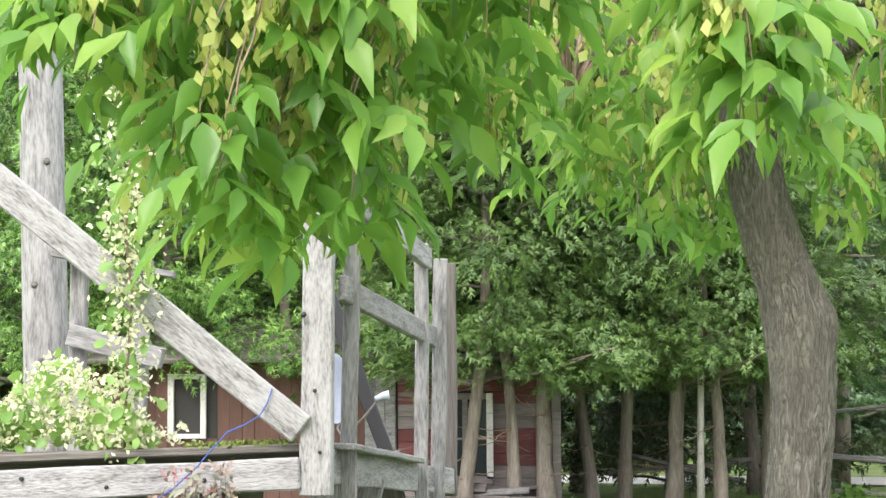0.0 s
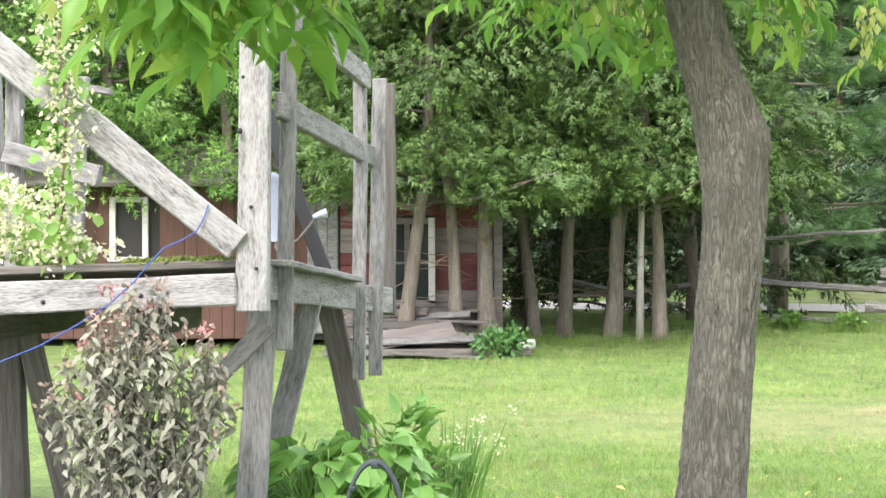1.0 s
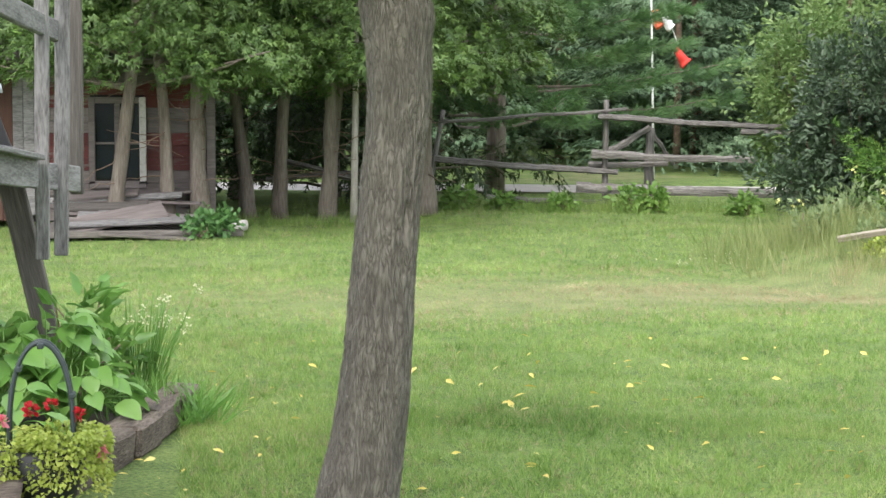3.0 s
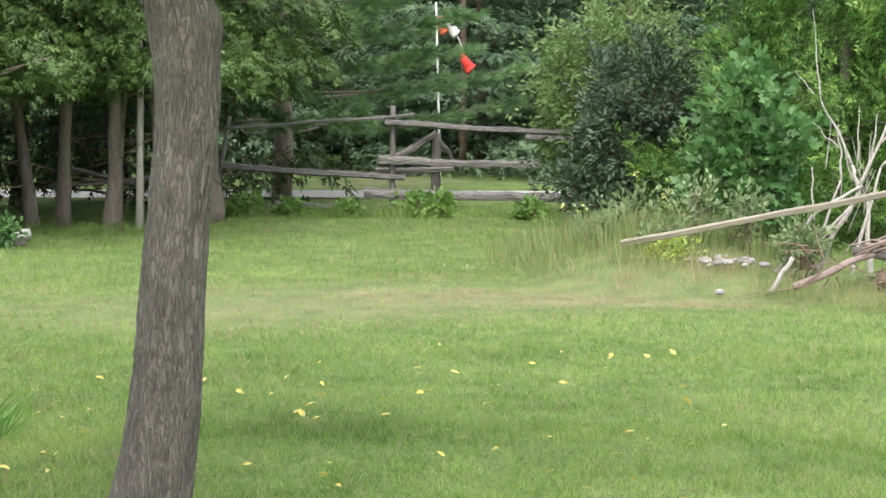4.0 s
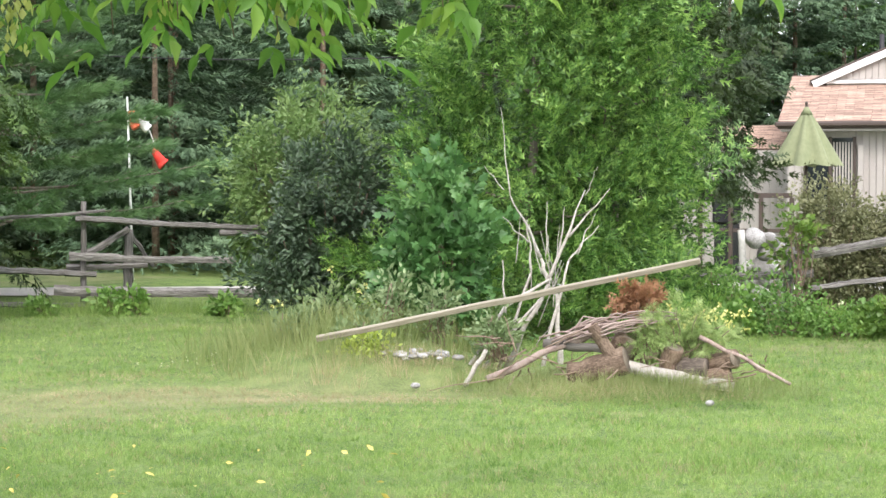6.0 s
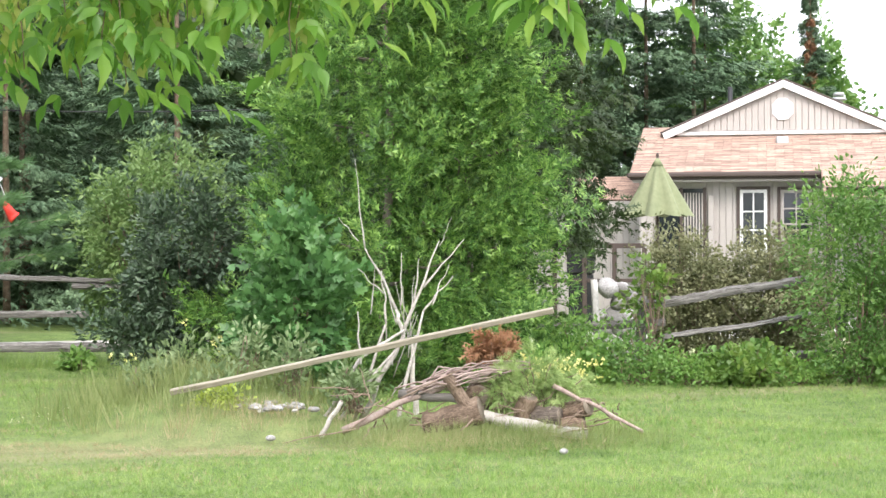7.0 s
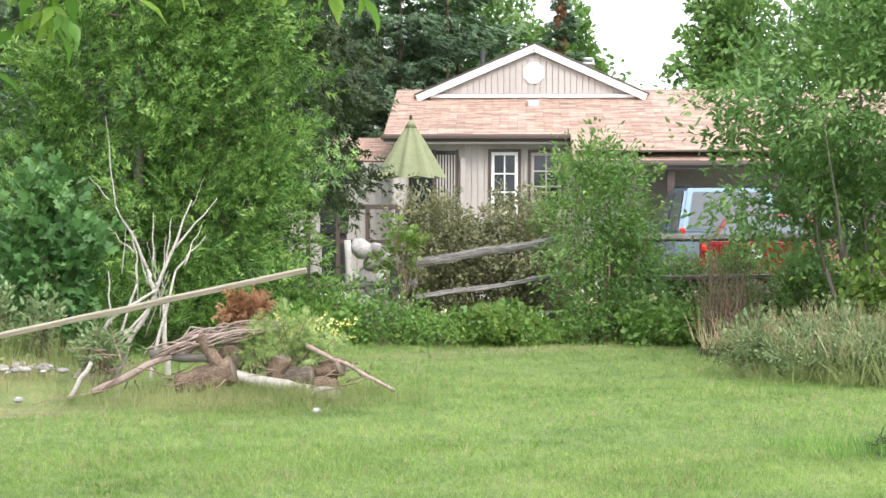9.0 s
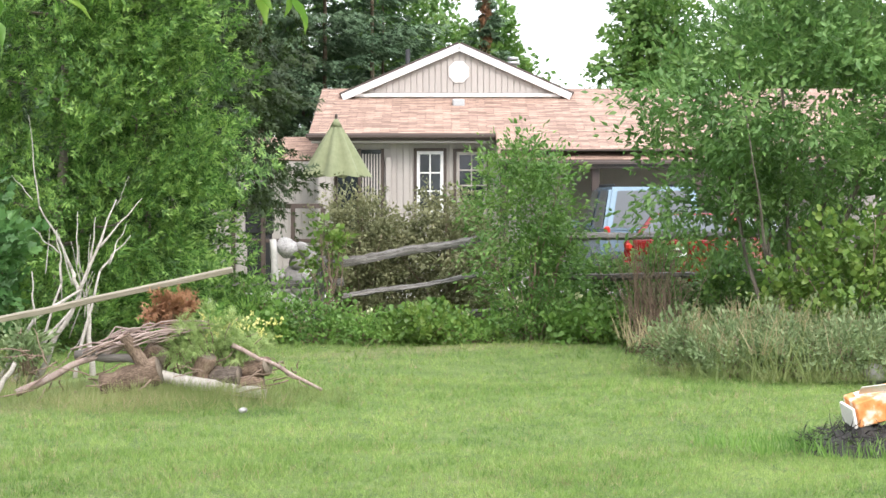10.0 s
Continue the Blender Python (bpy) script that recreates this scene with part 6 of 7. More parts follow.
def vines():
    rng = np.random.default_rng(250)
    places = [(10.95, 17.1), (11.45, 16.75), (11.95, 16.4), (12.4, 15.95), (12.85, 15.65), (13.3, 15.25), (13.75, 14.85), (14.2, 14.5), (11.2, 17.5), (12.7, 16.3), (14.6, 14.1), (15.0, 13.6)]
    for i, (x, y) in enumerate(places):
        h = rng.uniform(0.28, 0.8)
        shrub("climbing_vine", "low tangle of broad-leaved vine along the fence", "vine", (x, y, 0), [(0, 0, h * 0.42, 0.45, 0.4, h * 0.5)], (L_VINE, L_SHRUB, L_VINE, L_GRAPE)[i % 4], (0.07, 0.055, 0.06)[i % 3], (ROUND, SMALL, LEAF)[i % 3], (85, 110, 100)[i % 3], 16, 0.09, 251 + i, 3, 0.006, 0.0, group="vines along the hedge", wild=0.9)
    flowers("bindweed_flowers", "white bindweed flowers in the hedge", np.array([(13.1, 15.3, 0.42), (12.75, 15.7, 0.3), (13.55, 14.8, 0.5), (11.9, 16.3, 0.35), (14.3, 14.3, 0.4)]), L_CREAM, 270, 0.06, 8)
    flowers("red_flowers", "red flowers among the hedge leaves", np.array([(15.0, 12.6, 1.0), (15.2, 12.4, 0.85), (14.85, 12.8, 0.8), (15.3, 12.3, 1.05)]), L_REDPETAL, 271, 0.04, 8)


vines()


def brown_stems():
    rng = np.random.default_rng(280)
    t = thing("bare_stem_bush", "clump of bare reddish-brown upright stems", "bush", (13.35, 13.5, 0))
    tips = np.stack([rng.normal(0, 0.24, 90), rng.normal(0, 0.24, 90), rng.uniform(0.6, 1.3, 90)], 1)
    base = np.stack([rng.normal(0, 0.12, 90), rng.normal(0, 0.12, 90), np.zeros(90)], 1)
    tagged(link_part("stemwork", tri_mesh("stemwork", *limbs_mesh(rng, base, tips, 0.006, 0.002)), M_LOGBROWN, t, inside=True), kind="stuff")


brown_stems()


def burn_pile():
    t = thing("burn_pile", "black charred ash heap on the lawn", "ash heap", (9.40, 7.62, 0))
    rng = np.random.default_rng(290)
    v, f = [], []
    for i in range(12):
        for k in range(36):
            a, r = 2 * math.pi * k / 36, i / 11
            x, y = 0.42 * r * math.cos(a), 0.42 * r * math.sin(a)
            v.append((x, y, -0.04 + 0.17 * (1 - r ** 1.6) + 0.05 * noise.noise((x * 9, y * 9, 1)) * (1 - r * 0.6)))
    for i in range(11):
        for k in range(36):
            a, b = i * 36 + k, i * 36 + (k + 1) % 36
            f += [(a, a + 36, b + 36), (a, b + 36, b)]
    link_part("ash", tri_mesh("ash", v, f), M_ASH, t, inside=True)
    n = 500
    a, r = rng.uniform(0, 6.283, n), 0.45 * rng.uniform(0, 1, n) ** 0.5
    pos = np.stack([r * np.cos(a), r * np.sin(a), 0.13 * (1 - (r / 0.55) ** 1.6)], 1)
    s = scatter(BLADE, pos, rng.normal(0, 1, (n, 3)) * (1, 1, 0.5) + (0, 0, 0.2), rng.normal(0, 1, (n, 3)), 0.13)
    tagged(link_part("charred_twig_litter", tri_mesh("charred_twig_litter", *s), M_ASH, t, inside=True), kind="stuff")
    b = thing("cardboard_box", "crushed orange and white printed cardboard box", "box", (9.42, 7.6, 0.15))
    part("carton", box_bm(-0.16, 0.16, -0.10, 0.10, 0.0, 0.17, 0.008, 0.015, 4), M_CARD, b, m=pose(0.04, 0, 0.03, 8, -14, -30), inside=True)
    part("side_panel", box_bm(-0.19, -0.168, -0.10, 0.10, 0.0, 0.13, 0.003), M_PAPER, b, "plain white inner flap", m=pose(0.04, 0, 0.03, 8, -14, -30), inside=True)
    for m in (pose(0.05, 0.02, 0.21, 30, -10, -30), pose(0.0, -0.06, 0.2, -35, -6, -30)):
        part("flap", box_bm(-0.15, 0.15, -0.09, 0.0, 0.0, 0.004, 0), M_PAPER, b, m=m, inside=True)


burn_pile()
weeds("grass_tuft", "rough tufts of grass round the ash heap", 1500, oval(9.2, 7.75, 0.7, 0.5, -40), 0.13, L_VINE, BLADE, 291, extra="grass")


def hedge_rocks():
    rng = random.Random(4)
    for i in range(24):
        layer = i // 4
        x, y = 13.25 + (i % 4 - 1.5) * 0.19 * (1 - 0.1 * layer) + rng.uniform(-0.09, 0.09), 19.7 + rng.uniform(-0.12, 0.12)
        st = thing("boulder", "rounded pale field stone in a stacked pile", "stone", (x, y, 0), group="field stones by the white post")
        bm = bmesh.new()
        bmesh.ops.create_icosphere(bm, subdivisions=3, radius=rng.uniform(0.085, 0.14))
        for v in bm.verts:
            v.co = Vector((v.co.x * 1.1, v.co.y, v.co.z * 0.85)) * (1 + 0.45 * noise.noise(v.co * 5 + Vector((i, 0, 0))))
        part("rock", bm, M_FIELD if i % 3 == 1 else M_ROCK, st, inside=True, m=pose(0, 0, 0.07 + 0.17 * layer + rng.uniform(-0.02, 0.02), 0, 25 * (i % 3), 50 * i))


hedge_rocks()

# ---- house beyond the hedge ----
def prism(points, y0, y1):
    """An upright plate: an outline in x and z, from y0 to y1."""
    bm = bmesh.new()
    a = [bm.verts.new((x, y0, z)) for x, z in points]
    b = [bm.verts.new((x, y1, z)) for x, z in points]
    bm.faces.new(a)
    bm.faces.new(b[::-1])
    for i in range(len(a)):
        j = (i + 1) % len(a)
        bm.faces.new((a[j], a[i], b[i], b[j]))
    bmesh.ops.recalc_face_normals(bm, faces=bm.faces[:])
    return bm


def house():
    h = thing("house", "single-storey house with taupe siding and brown shingles", "house", (21.94, 27.63, 0), -38.585)

    def add(name, bm, material, parent=h, label="", m=None):
        return part(name, bm, material, parent, label, m=m, inside=True)

    slope = math.degrees(math.atan(0.27))
    run = 4 / math.cos(radians(slope))
    add("wall", box_bm(-2.4, 2.4, 0.40, 7.6, 0, 2.66, 0), M_SIDING)
    add("wall", box_bm(2.4, 9.0, 3.2, 7.6, 0, 3.4, 0), M_SIDING)
    add("wall", box_bm(-5.4, -2.42, 1.6, 6.0, 0, 2.3, 0), M_SIDING)
    for i in range(38):
        x = -2.38 + i * 0.125
        z1, z0 = 2.62, 0.1
        if -2.05 < x < -1.12 or -0.56 < x < 0.06 or 0.2 < x < 0.9:
            z0 = 2.52
        add("siding_board", box_bm(x, x + 0.112, 0.375, 0.40, z0, z1, 0.004), M_SIDING)
    for i in range(23):
        x = -5.36 + i * 0.128
        add("siding_board", box_bm(x, x + 0.115, 1.575, 1.60, 0.05, 2.25, 0.004), M_SIDING)
    add("roof", box_bm(-2.55, 9.3, 0, run, -0.07, 0.02, 0.01), M_SHINGLE, label="brown variegated asphalt shingles", m=pose(0, 0, 2.79, slope, 0, 0))
    add("roof", box_bm(1.0, 9.3, 0, 2 / math.cos(radians(slope)) - 0.01, -0.07, 0.02, 0.01), M_SHINGLE, m=pose(0, -2, 2.25, slope, 0, 0))
    add("roof", box_bm(-2.55, 9.3, -run, 0, -0.07, 0.02, 0.01), M_SHINGLE, m=pose(0, 8, 2.79, -slope, 0, 0))
    add("roof", box_bm(-5.6, -2.57, 0, 3.2, -0.06, 0.02, 0.01), M_SHINGLE, m=pose(0, 1.66, 2.32, 10, 0, 0))
    add("fascia", box_bm(-2.55, 1.0, -0.04, -0.005, 2.66, 2.80, 0.005), M_BROWNTRIM)
    add("gutter", box_bm(-2.6, 0.99, -0.12, -0.045, 2.70, 2.79, 0.02), M_BROWNTRIM, label="dark brown gutter")
    add("fascia", box_bm(1.0, 9.3, -2.04, -2.005, 2.10, 2.26, 0.005), M_BROWNTRIM)
    add("gutter", box_bm(1.0, 9.3, -2.12, -2.045, 2.16, 2.24, 0.02), M_BROWNTRIM)
    add("soffit", box_bm(-2.5, 0.98, 0.0, 0.40, 2.62, 2.66, 0), M_SIDING)
    for x in (1.1, 2.75, 4.6, 6.8, 9.0):
        add("carport_post", box_bm(x - 0.07, x + 0.07, -1.9, -1.76, 0, 2.2, 0.006), M_BROWNTRIM)
    add("ceiling_board", box_bm(1.05, 9.1, -1.9, 3.1, 2.42, 2.45, 0), M_BROWNTRIM)
    # gable over the roof
    add("gable_wall", prism([(-1.85, 3.5), (2.45, 3.5), (2.40, 3.72), (0.33, 4.60), (-1.80, 3.72)], 3.05, 7.0), M_SIDING)
    for i in range(34):
        x = -1.78 + i * 0.125
        top = 4.57 - abs(x + 0.056 - 0.33) * 0.41
        if top > 3.82:
            add("siding_board", box_bm(x, x + 0.112, 3.02, 3.05, 3.74, top, 0.003), M_SIDING)
    add("base_trim", box_bm(-1.8, 2.4, 2.99, 3.03, 3.66, 3.73, 0.004), M_WHITE)
    for x0, z0, x1, z1 in ((-2.06, 3.66, 0.34, 4.69), (2.62, 3.68, 0.34, 4.69)):
        m, n = along((x0, 2.93, z0), (x1, 2.93, z1))
        add("rake_board", box_bm(-0.02, n + 0.02, -0.02, 0.02, -0.085, 0.055, 0.004), M_WHITE, label="white painted rake board", m=m)
        add("gable_roof", box_bm(-0.05, n + 0.01, -4.0 if x0 > 0 else 0.02, -0.02 if x0 > 0 else 4.0, 0.058, 0.10, 0.004), M_BROWNTRIM, m=m)
    v = add("gable_vent", prism([(0.33 + 0.225 * math.cos(radians(22.5 + 45 * k)), 4.17 + 0.235 * math.sin(radians(22.5 + 45 * k))) for k in range(8)], 2.985, 3.02), M_WHITE, label="white octagonal louvred vent")
    for i in range(6):
        add("louvre", box_bm(0.33 - 0.14, 0.33 + 0.14, 2.965, 2.985, 4.06 + i * 0.042, 4.08 + i * 0.042, 0.003), M_WHITE, v)
    add("roof_vent", box_bm(0.19, 0.44, 2.35, 2.6, 3.42, 3.58, 0.02), M_METAL, label="small metal roof vent")
    c = link_part("flue", tube_mesh("flue", [(1.52, 5.0, 3.5), (1.52, 5.0, 4.45)], [0.09, 0.09], 14), M_METAL, h, "metal flue with cap", inside=True)
    for z, r in ((4.50, 0.15), (4.60, 0.12)):
        link_part("cap", tube_mesh("cap", [(1.52, 5.0, z - 0.03), (1.52, 5.0, z + 0.03)], [r, r * 0.9], 14), M_METAL, c, inside=True)
    link_part("vent_pipe", tube_mesh("vent_pipe", [(-0.75, 4.4, 3.7), (-0.75, 4.4, 4.75)], [0.05, 0.05], 10), M_BLACK, h, inside=True)
    # patio door with blinds
    d = add("patio_door", box_bm(-2.02, -1.16, 0.37, 0.42, 0.1, 2.5, 0), M_GLASS, label="dark patio door with vertical blinds")
    for x in (-2.06, -1.6, -1.16):
        add("frame", box_bm(x - 0.03, x + 0.03, 0.33, 0.37, 0.1, 2.52, 0.004), M_BROWNTRIM, d)
    for i in range(7):
        add("blind", box_bm(-1.55 + i * 0.055, -1.52 + i * 0.055, 0.35, 0.368, 0.2, 2.42, 0), M_SIDING, d)
    add("porch_post", box_bm(-1.09, -0.99, 0.25, 0.35, 0, 2.36, 0.006), M_SIDING)
    # windows
    for x0, x1, z0, z1, mat, lab in ((-0.50, 0.01, 1.28, 2.47, M_WHITE, "white-framed window with small panes"), (0.26, 0.84, 1.45, 2.46, M_SIDING, "window with pale frame in the porch shade")):
        w = add("window", box_bm(x0, x1, 0.36, 0.40, z0, z1, 0), M_GLASS, label=lab)
        add("surround", box_bm(x0 - 0.06, x0 - 0.003, 0.33, 0.38, z0 - 0.06, z1 + 0.06, 0.004), M_BROWNTRIM, w)
        add("surround", box_bm(x1 + 0.003, x1 + 0.06, 0.33, 0.38, z0 - 0.06, z1 + 0.06, 0.004), M_BROWNTRIM, w)
        add("surround", box_bm(x0, x1, 0.33, 0.38, z1 + 0.003, z1 + 0.06, 0.004), M_BROWNTRIM, w)
        for a in ((x0, x0 + 0.06, z0, z1), (x1 - 0.06, x1, z0, z1), (x0 + 0.06, x1 - 0.06, z1 - 0.06, z1), (x0 + 0.06, x1 - 0.06, z0, z0 + 0.07)):
            add("sash", box_bm(a[0], a[1], 0.335, 0.36, a[2], a[3], 0.004), mat, w)
        xm = (x0 + x1) / 2
        add("muntin", box_bm(xm - 0.014, xm + 0.014, 0.338, 0.36, z0 + 0.07, z1 - 0.06, 0.002), mat, w)
        for k in (1, 2):
            z = z0 + 0.07 + (z1 - z0 - 0.13) * k / 3
            for a, b in ((x0 + 0.06, xm - 0.014), (xm + 0.014, x1 - 0.06)):
                add("muntin", box_bm(a, b, 0.338, 0.36, z - 0.014, z + 0.014, 0.002), mat, w)
    return h


house()


def deck_rail():
    t = thing("deck_railing", "dark timber deck railing beside the house", "railing", (19.0, 28.6, 0), -38.585)
    part("top_rail", box_bm(-1.6, 0.7, -0.03, 0.03, 1.38, 1.47, 0.006), M_BROWNTRIM, t, inside=True)
    part("lower_rail", box_bm(-1.6, 0.7, -0.025, 0.025, 0.75, 0.82, 0.006), M_BROWNTRIM, t, inside=True)
    for i in range(5):
        part("post", box_bm(-1.55 + i * 0.55, -1.47 + i * 0.55, -0.04, 0.04, 0, 1.38, 0.006), M_BROWNTRIM, t, inside=True)
    b = thing("barbecue", "dark covered barbecue on the deck", "barbecue", (18.95, 29.3, 0), -38.585)
    part("body", box_bm(-0.3, 0.2, -0.2, 0.2, 0.9, 1.55, 0.03), M_BLACK, b, inside=True)
    part("lid", box_bm(-0.28, 0.18, -0.18, 0.18, 1.55, 1.80, 0.08), M_BLACK, b, inside=True)
    part("stand", box_bm(-0.27, 0.17, -0.17, 0.17, 0, 0.9, 0.02), M_BLACK, b, inside=True)


deck_rail()


def umbrella():
    t = thing("patio_umbrella", "half-closed olive green patio umbrella on a pole", "umbrella", (17.27, 24.53, 0))
    link_part("pole", tube_mesh("pole", [(0, 0, 0), (0, 0, 2.86)], [0.022, 0.022], 10), M_BROWNTRIM, t, inside=True)
    v, f = [], []
    n, rows = 48, 10
    for i in range(rows + 1):
        u = i / rows
        for k in range(n):
            a = 2 * math.pi * k / n
            fold = 0.5 + 0.5 * math.cos(8 * a)
            r = 0.035 + 0.56 * u ** 0.95 * (0.66 + 0.34 * fold)
            v.append((r * math.cos(a), r * math.sin(a), 2.80 - 0.90 * u + 0.04 * (1 - fold) * u))
    for i in range(rows):
        for k in range(n):
            a, b = i * n + k, i * n + (k + 1) % n
            f += [(a, a + n, b + n), (a, b + n, b)]
    c = link_part("canopy", tri_mesh("canopy", v, f, True), M_UMB, t, "folded green canvas canopy", inside=True)
    link_part("vent_cap", tube_mesh("vent_cap", [(0, 0, 2.72), (0, 0, 2.84)], [0.10, 0.03], 12), M_UMB, c, inside=True)
    link_part("finial", tube_mesh("finial", [(0, 0, 2.84), (0, 0, 2.90), (0, 0, 2.93)], [0.02, 0.025, 0.008], 8), M_BROWNTRIM, t, inside=True)
    for k in range(8):
        a = 2 * math.pi * k / 8
        link_part("rib", tube_mesh("rib", [(0.03 * math.cos(a), 0.03 * math.sin(a), 2.78), (0.54 * math.cos(a), 0.54 * math.sin(a), 1.90)], [0.008, 0.006], 5), M_BROWNTRIM, t, inside=True)
    link_part("base", tube_mesh("base", [(0, 0, 0), (0, 0, 0.08), (0, 0, 0.12)], [0.25, 0.25, 0.06], 16), M_BLACK, t, inside=True)


umbrella()


def car(name, label, at, rz, paint, width, length, height, boxy):
    """A parked car; x across, y forward, the tail at y = 0."""
    t = thing(name, label, "car", at, rz)
    w, L, H = width / 2, length, height
    belt = H * (0.56 if boxy else 0.70)
    prof = [(0.06, 0.28), (0.0, 0.45), (0.02, belt - 0.02), (0.06, belt), (L * 0.70, belt), (L * 0.97, belt - 0.16), (L, 0.5), (L - 0.05, 0.28)]

    def loft(points, k):
        bm = bmesh.new()
        rows = []
        for s, inset in ((-1, k), (-0.93, 0), (0.93, 0), (1, k)):
            rows.append([bm.verts.new((w * s, y + (inset if y < L / 2 else -inset), z + (inset * 0.5 if z < 0.4 else -inset * 0.4))) for y, z in points])
        for a, b in zip(rows, rows[1:]):
            for i in range(len(points)):
                j = (i + 1) % len(points)
                bm.faces.new((a[i], a[j], b[j], b[i]))
        bm.faces.new(rows[0][::-1])
        bm.faces.new(rows[-1])
        bmesh.ops.recalc_face_normals(bm, faces=bm.faces[:])
        bmesh.ops.bevel(bm, geom=bm.edges[:], offset=0.02, segments=2, affect="EDGES")
        return bm
    body = part("body", loft(prof, 0.05), paint, t, inside=True, smooth=False)
    # cabin
    y0, y1, y2, y3 = (0.05, 0.22, L * 0.52, L * 0.70) if boxy else (0.25, 0.75, L * 0.52, L * 0.72)
    bm = bmesh.new()
    lo = [(-w * 0.95, y0), (w * 0.95, y0), (w * 0.95, y3), (-w * 0.95, y3)]
    hi = [(-w * 0.80, y1), (w * 0.80, y1), (w * 0.80, y2), (-w * 0.80, y2)]
    a = [bm.verts.new((x, y, belt - 0.005)) for x, y in lo]
    b = [bm.verts.new((x, y, H)) for x, y in hi]
    for i in range(4):
        j = (i + 1) % 4
        bm.faces.new((a[i], a[j], b[j], b[i]))
    bm.faces.new(b)
    bm.faces.new(a[::-1])
    bmesh.ops.recalc_face_normals(bm, faces=bm.faces[:])
    bmesh.ops.bevel(bm, geom=bm.edges[:], offset=0.05, segments=2, affect="EDGES")
    part("cabin", bm, paint, t, inside=True)

    def pane(pts, lab):
        c = sum((Vector(p) for p in pts), Vector()) / 4
        n = (Vector(pts[1]) - Vector(pts[0])).cross(Vector(pts[2]) - Vector(pts[0])).normalized()
        q = [c + (Vector(p) - c) * 0.82 + n * 0.012 for p in pts]
        bm = bmesh.new()
        bm.faces.new([bm.verts.new(p) for p in q])
        r = bmesh.ops.extrude_face_region(bm, geom=bm.faces[:])
        bmesh.ops.translate(bm, verts=[v for v in r["geom"] if isinstance(v, bmesh.types.BMVert)], vec=n * 0.006)
        bmesh.ops.recalc_face_normals(bm, faces=bm.faces[:])
        return part("window", bm, M_CARGLASS, t, lab, inside=True)
    A = [Vector((x, y, belt)) for x, y in lo]
    B = [Vector((x, y, H)) for x, y in hi]
    rear = pane([A[0], A[1], B[1], B[0]], "tinted rear window")
    part("wiper", box_bm(-0.02, 0.32, -0.01, 0.005, 0, 0.012, 0.003), M_BLACK, rear, m=pose(0, (y0 + 0.02), belt + 0.10, 0, -8, 0), inside=True)
    for s in (0, 1):
        i, j = (3, 0) if s == 0 else (1, 2)
        for u0, u1 in ((0.0, 0.48), (0.52, 1.0)):
            pane([A[i].lerp(A[j], u0), A[i].lerp(A[j], u1), B[i].lerp(B[j], u1), B[i].lerp(B[j], u0)], "tinted side window")
    pane([A[2], A[3], B[3], B[2]], "windscreen")
    for s in (-1, 1):
        part("tail_lamp", box_bm(s * w * 0.88 - 0.05, s * w * 0.88 + 0.05, -0.025, 0.10, belt - 0.07 if boxy else belt - 0.16, belt + (0.10 if boxy else -0.05), 0.03), M_LAMP, t, "red tail lamp", inside=True)
        for y in (L * 0.19, L * 0.81):
            wh = link_part("wheel", tube_mesh("wheel", [(s * (w - 0.20), y, 0.33), (s * (w - 0.01), y, 0.33)], [0.33, 0.33], 24), M_BLACK, t, inside=True)
            link_part("rim", tube_mesh("rim", [(s * (w - 0.02), y, 0.33), (s * (w + 0.005), y, 0.33)], [0.21, 0.18], 16), M_METAL, wh, inside=True)
        if boxy:
            part("roof_rail", box_bm(s * w * 0.7 - 0.02, s * w * 0.7 + 0.02, y1 + 0.1, y2 - 0.1, H + 0.005, H + 0.05, 0.012), M_BLACK, t, inside=True)
        part("mirror", box_bm(s * (w + 0.09) - 0.08, s * (w + 0.09) + 0.08, y3 - 0.25, y3 - 0.15, belt + 0.02, belt + 0.17, 0.03), paint, t, inside=True)
    part("bumper", box_bm(-w * 0.97, w * 0.97, -0.09, 0.08, 0.33, 0.58, 0.04), M_BLACK if boxy else paint, t, "rear bumper", inside=True)
    plate = part("plate", box_bm(-0.16, 0.16, -0.012, 0.01, belt - 0.25, belt - 0.1, 0.004), M_WHITE, t, inside=True)
    part("plate_bar", box_bm(-0.12, 0.12, -0.018, -0.012, belt - 0.20, belt - 0.15, 0.001), M_BROWNTRIM, plate, inside=True)
    return t


car("parked_car", "steel-blue sport utility car parked on the gravel", (22.05, 22.1, 0.03), -36, M_CARBLUE, 1.80, 4.45, 1.73, True)
car("parked_car", "red sedan parked beside the blue car", (20.0, 19.6, 0.03), -66, M_CARRED, 1.74, 4.4, 1.30, False)


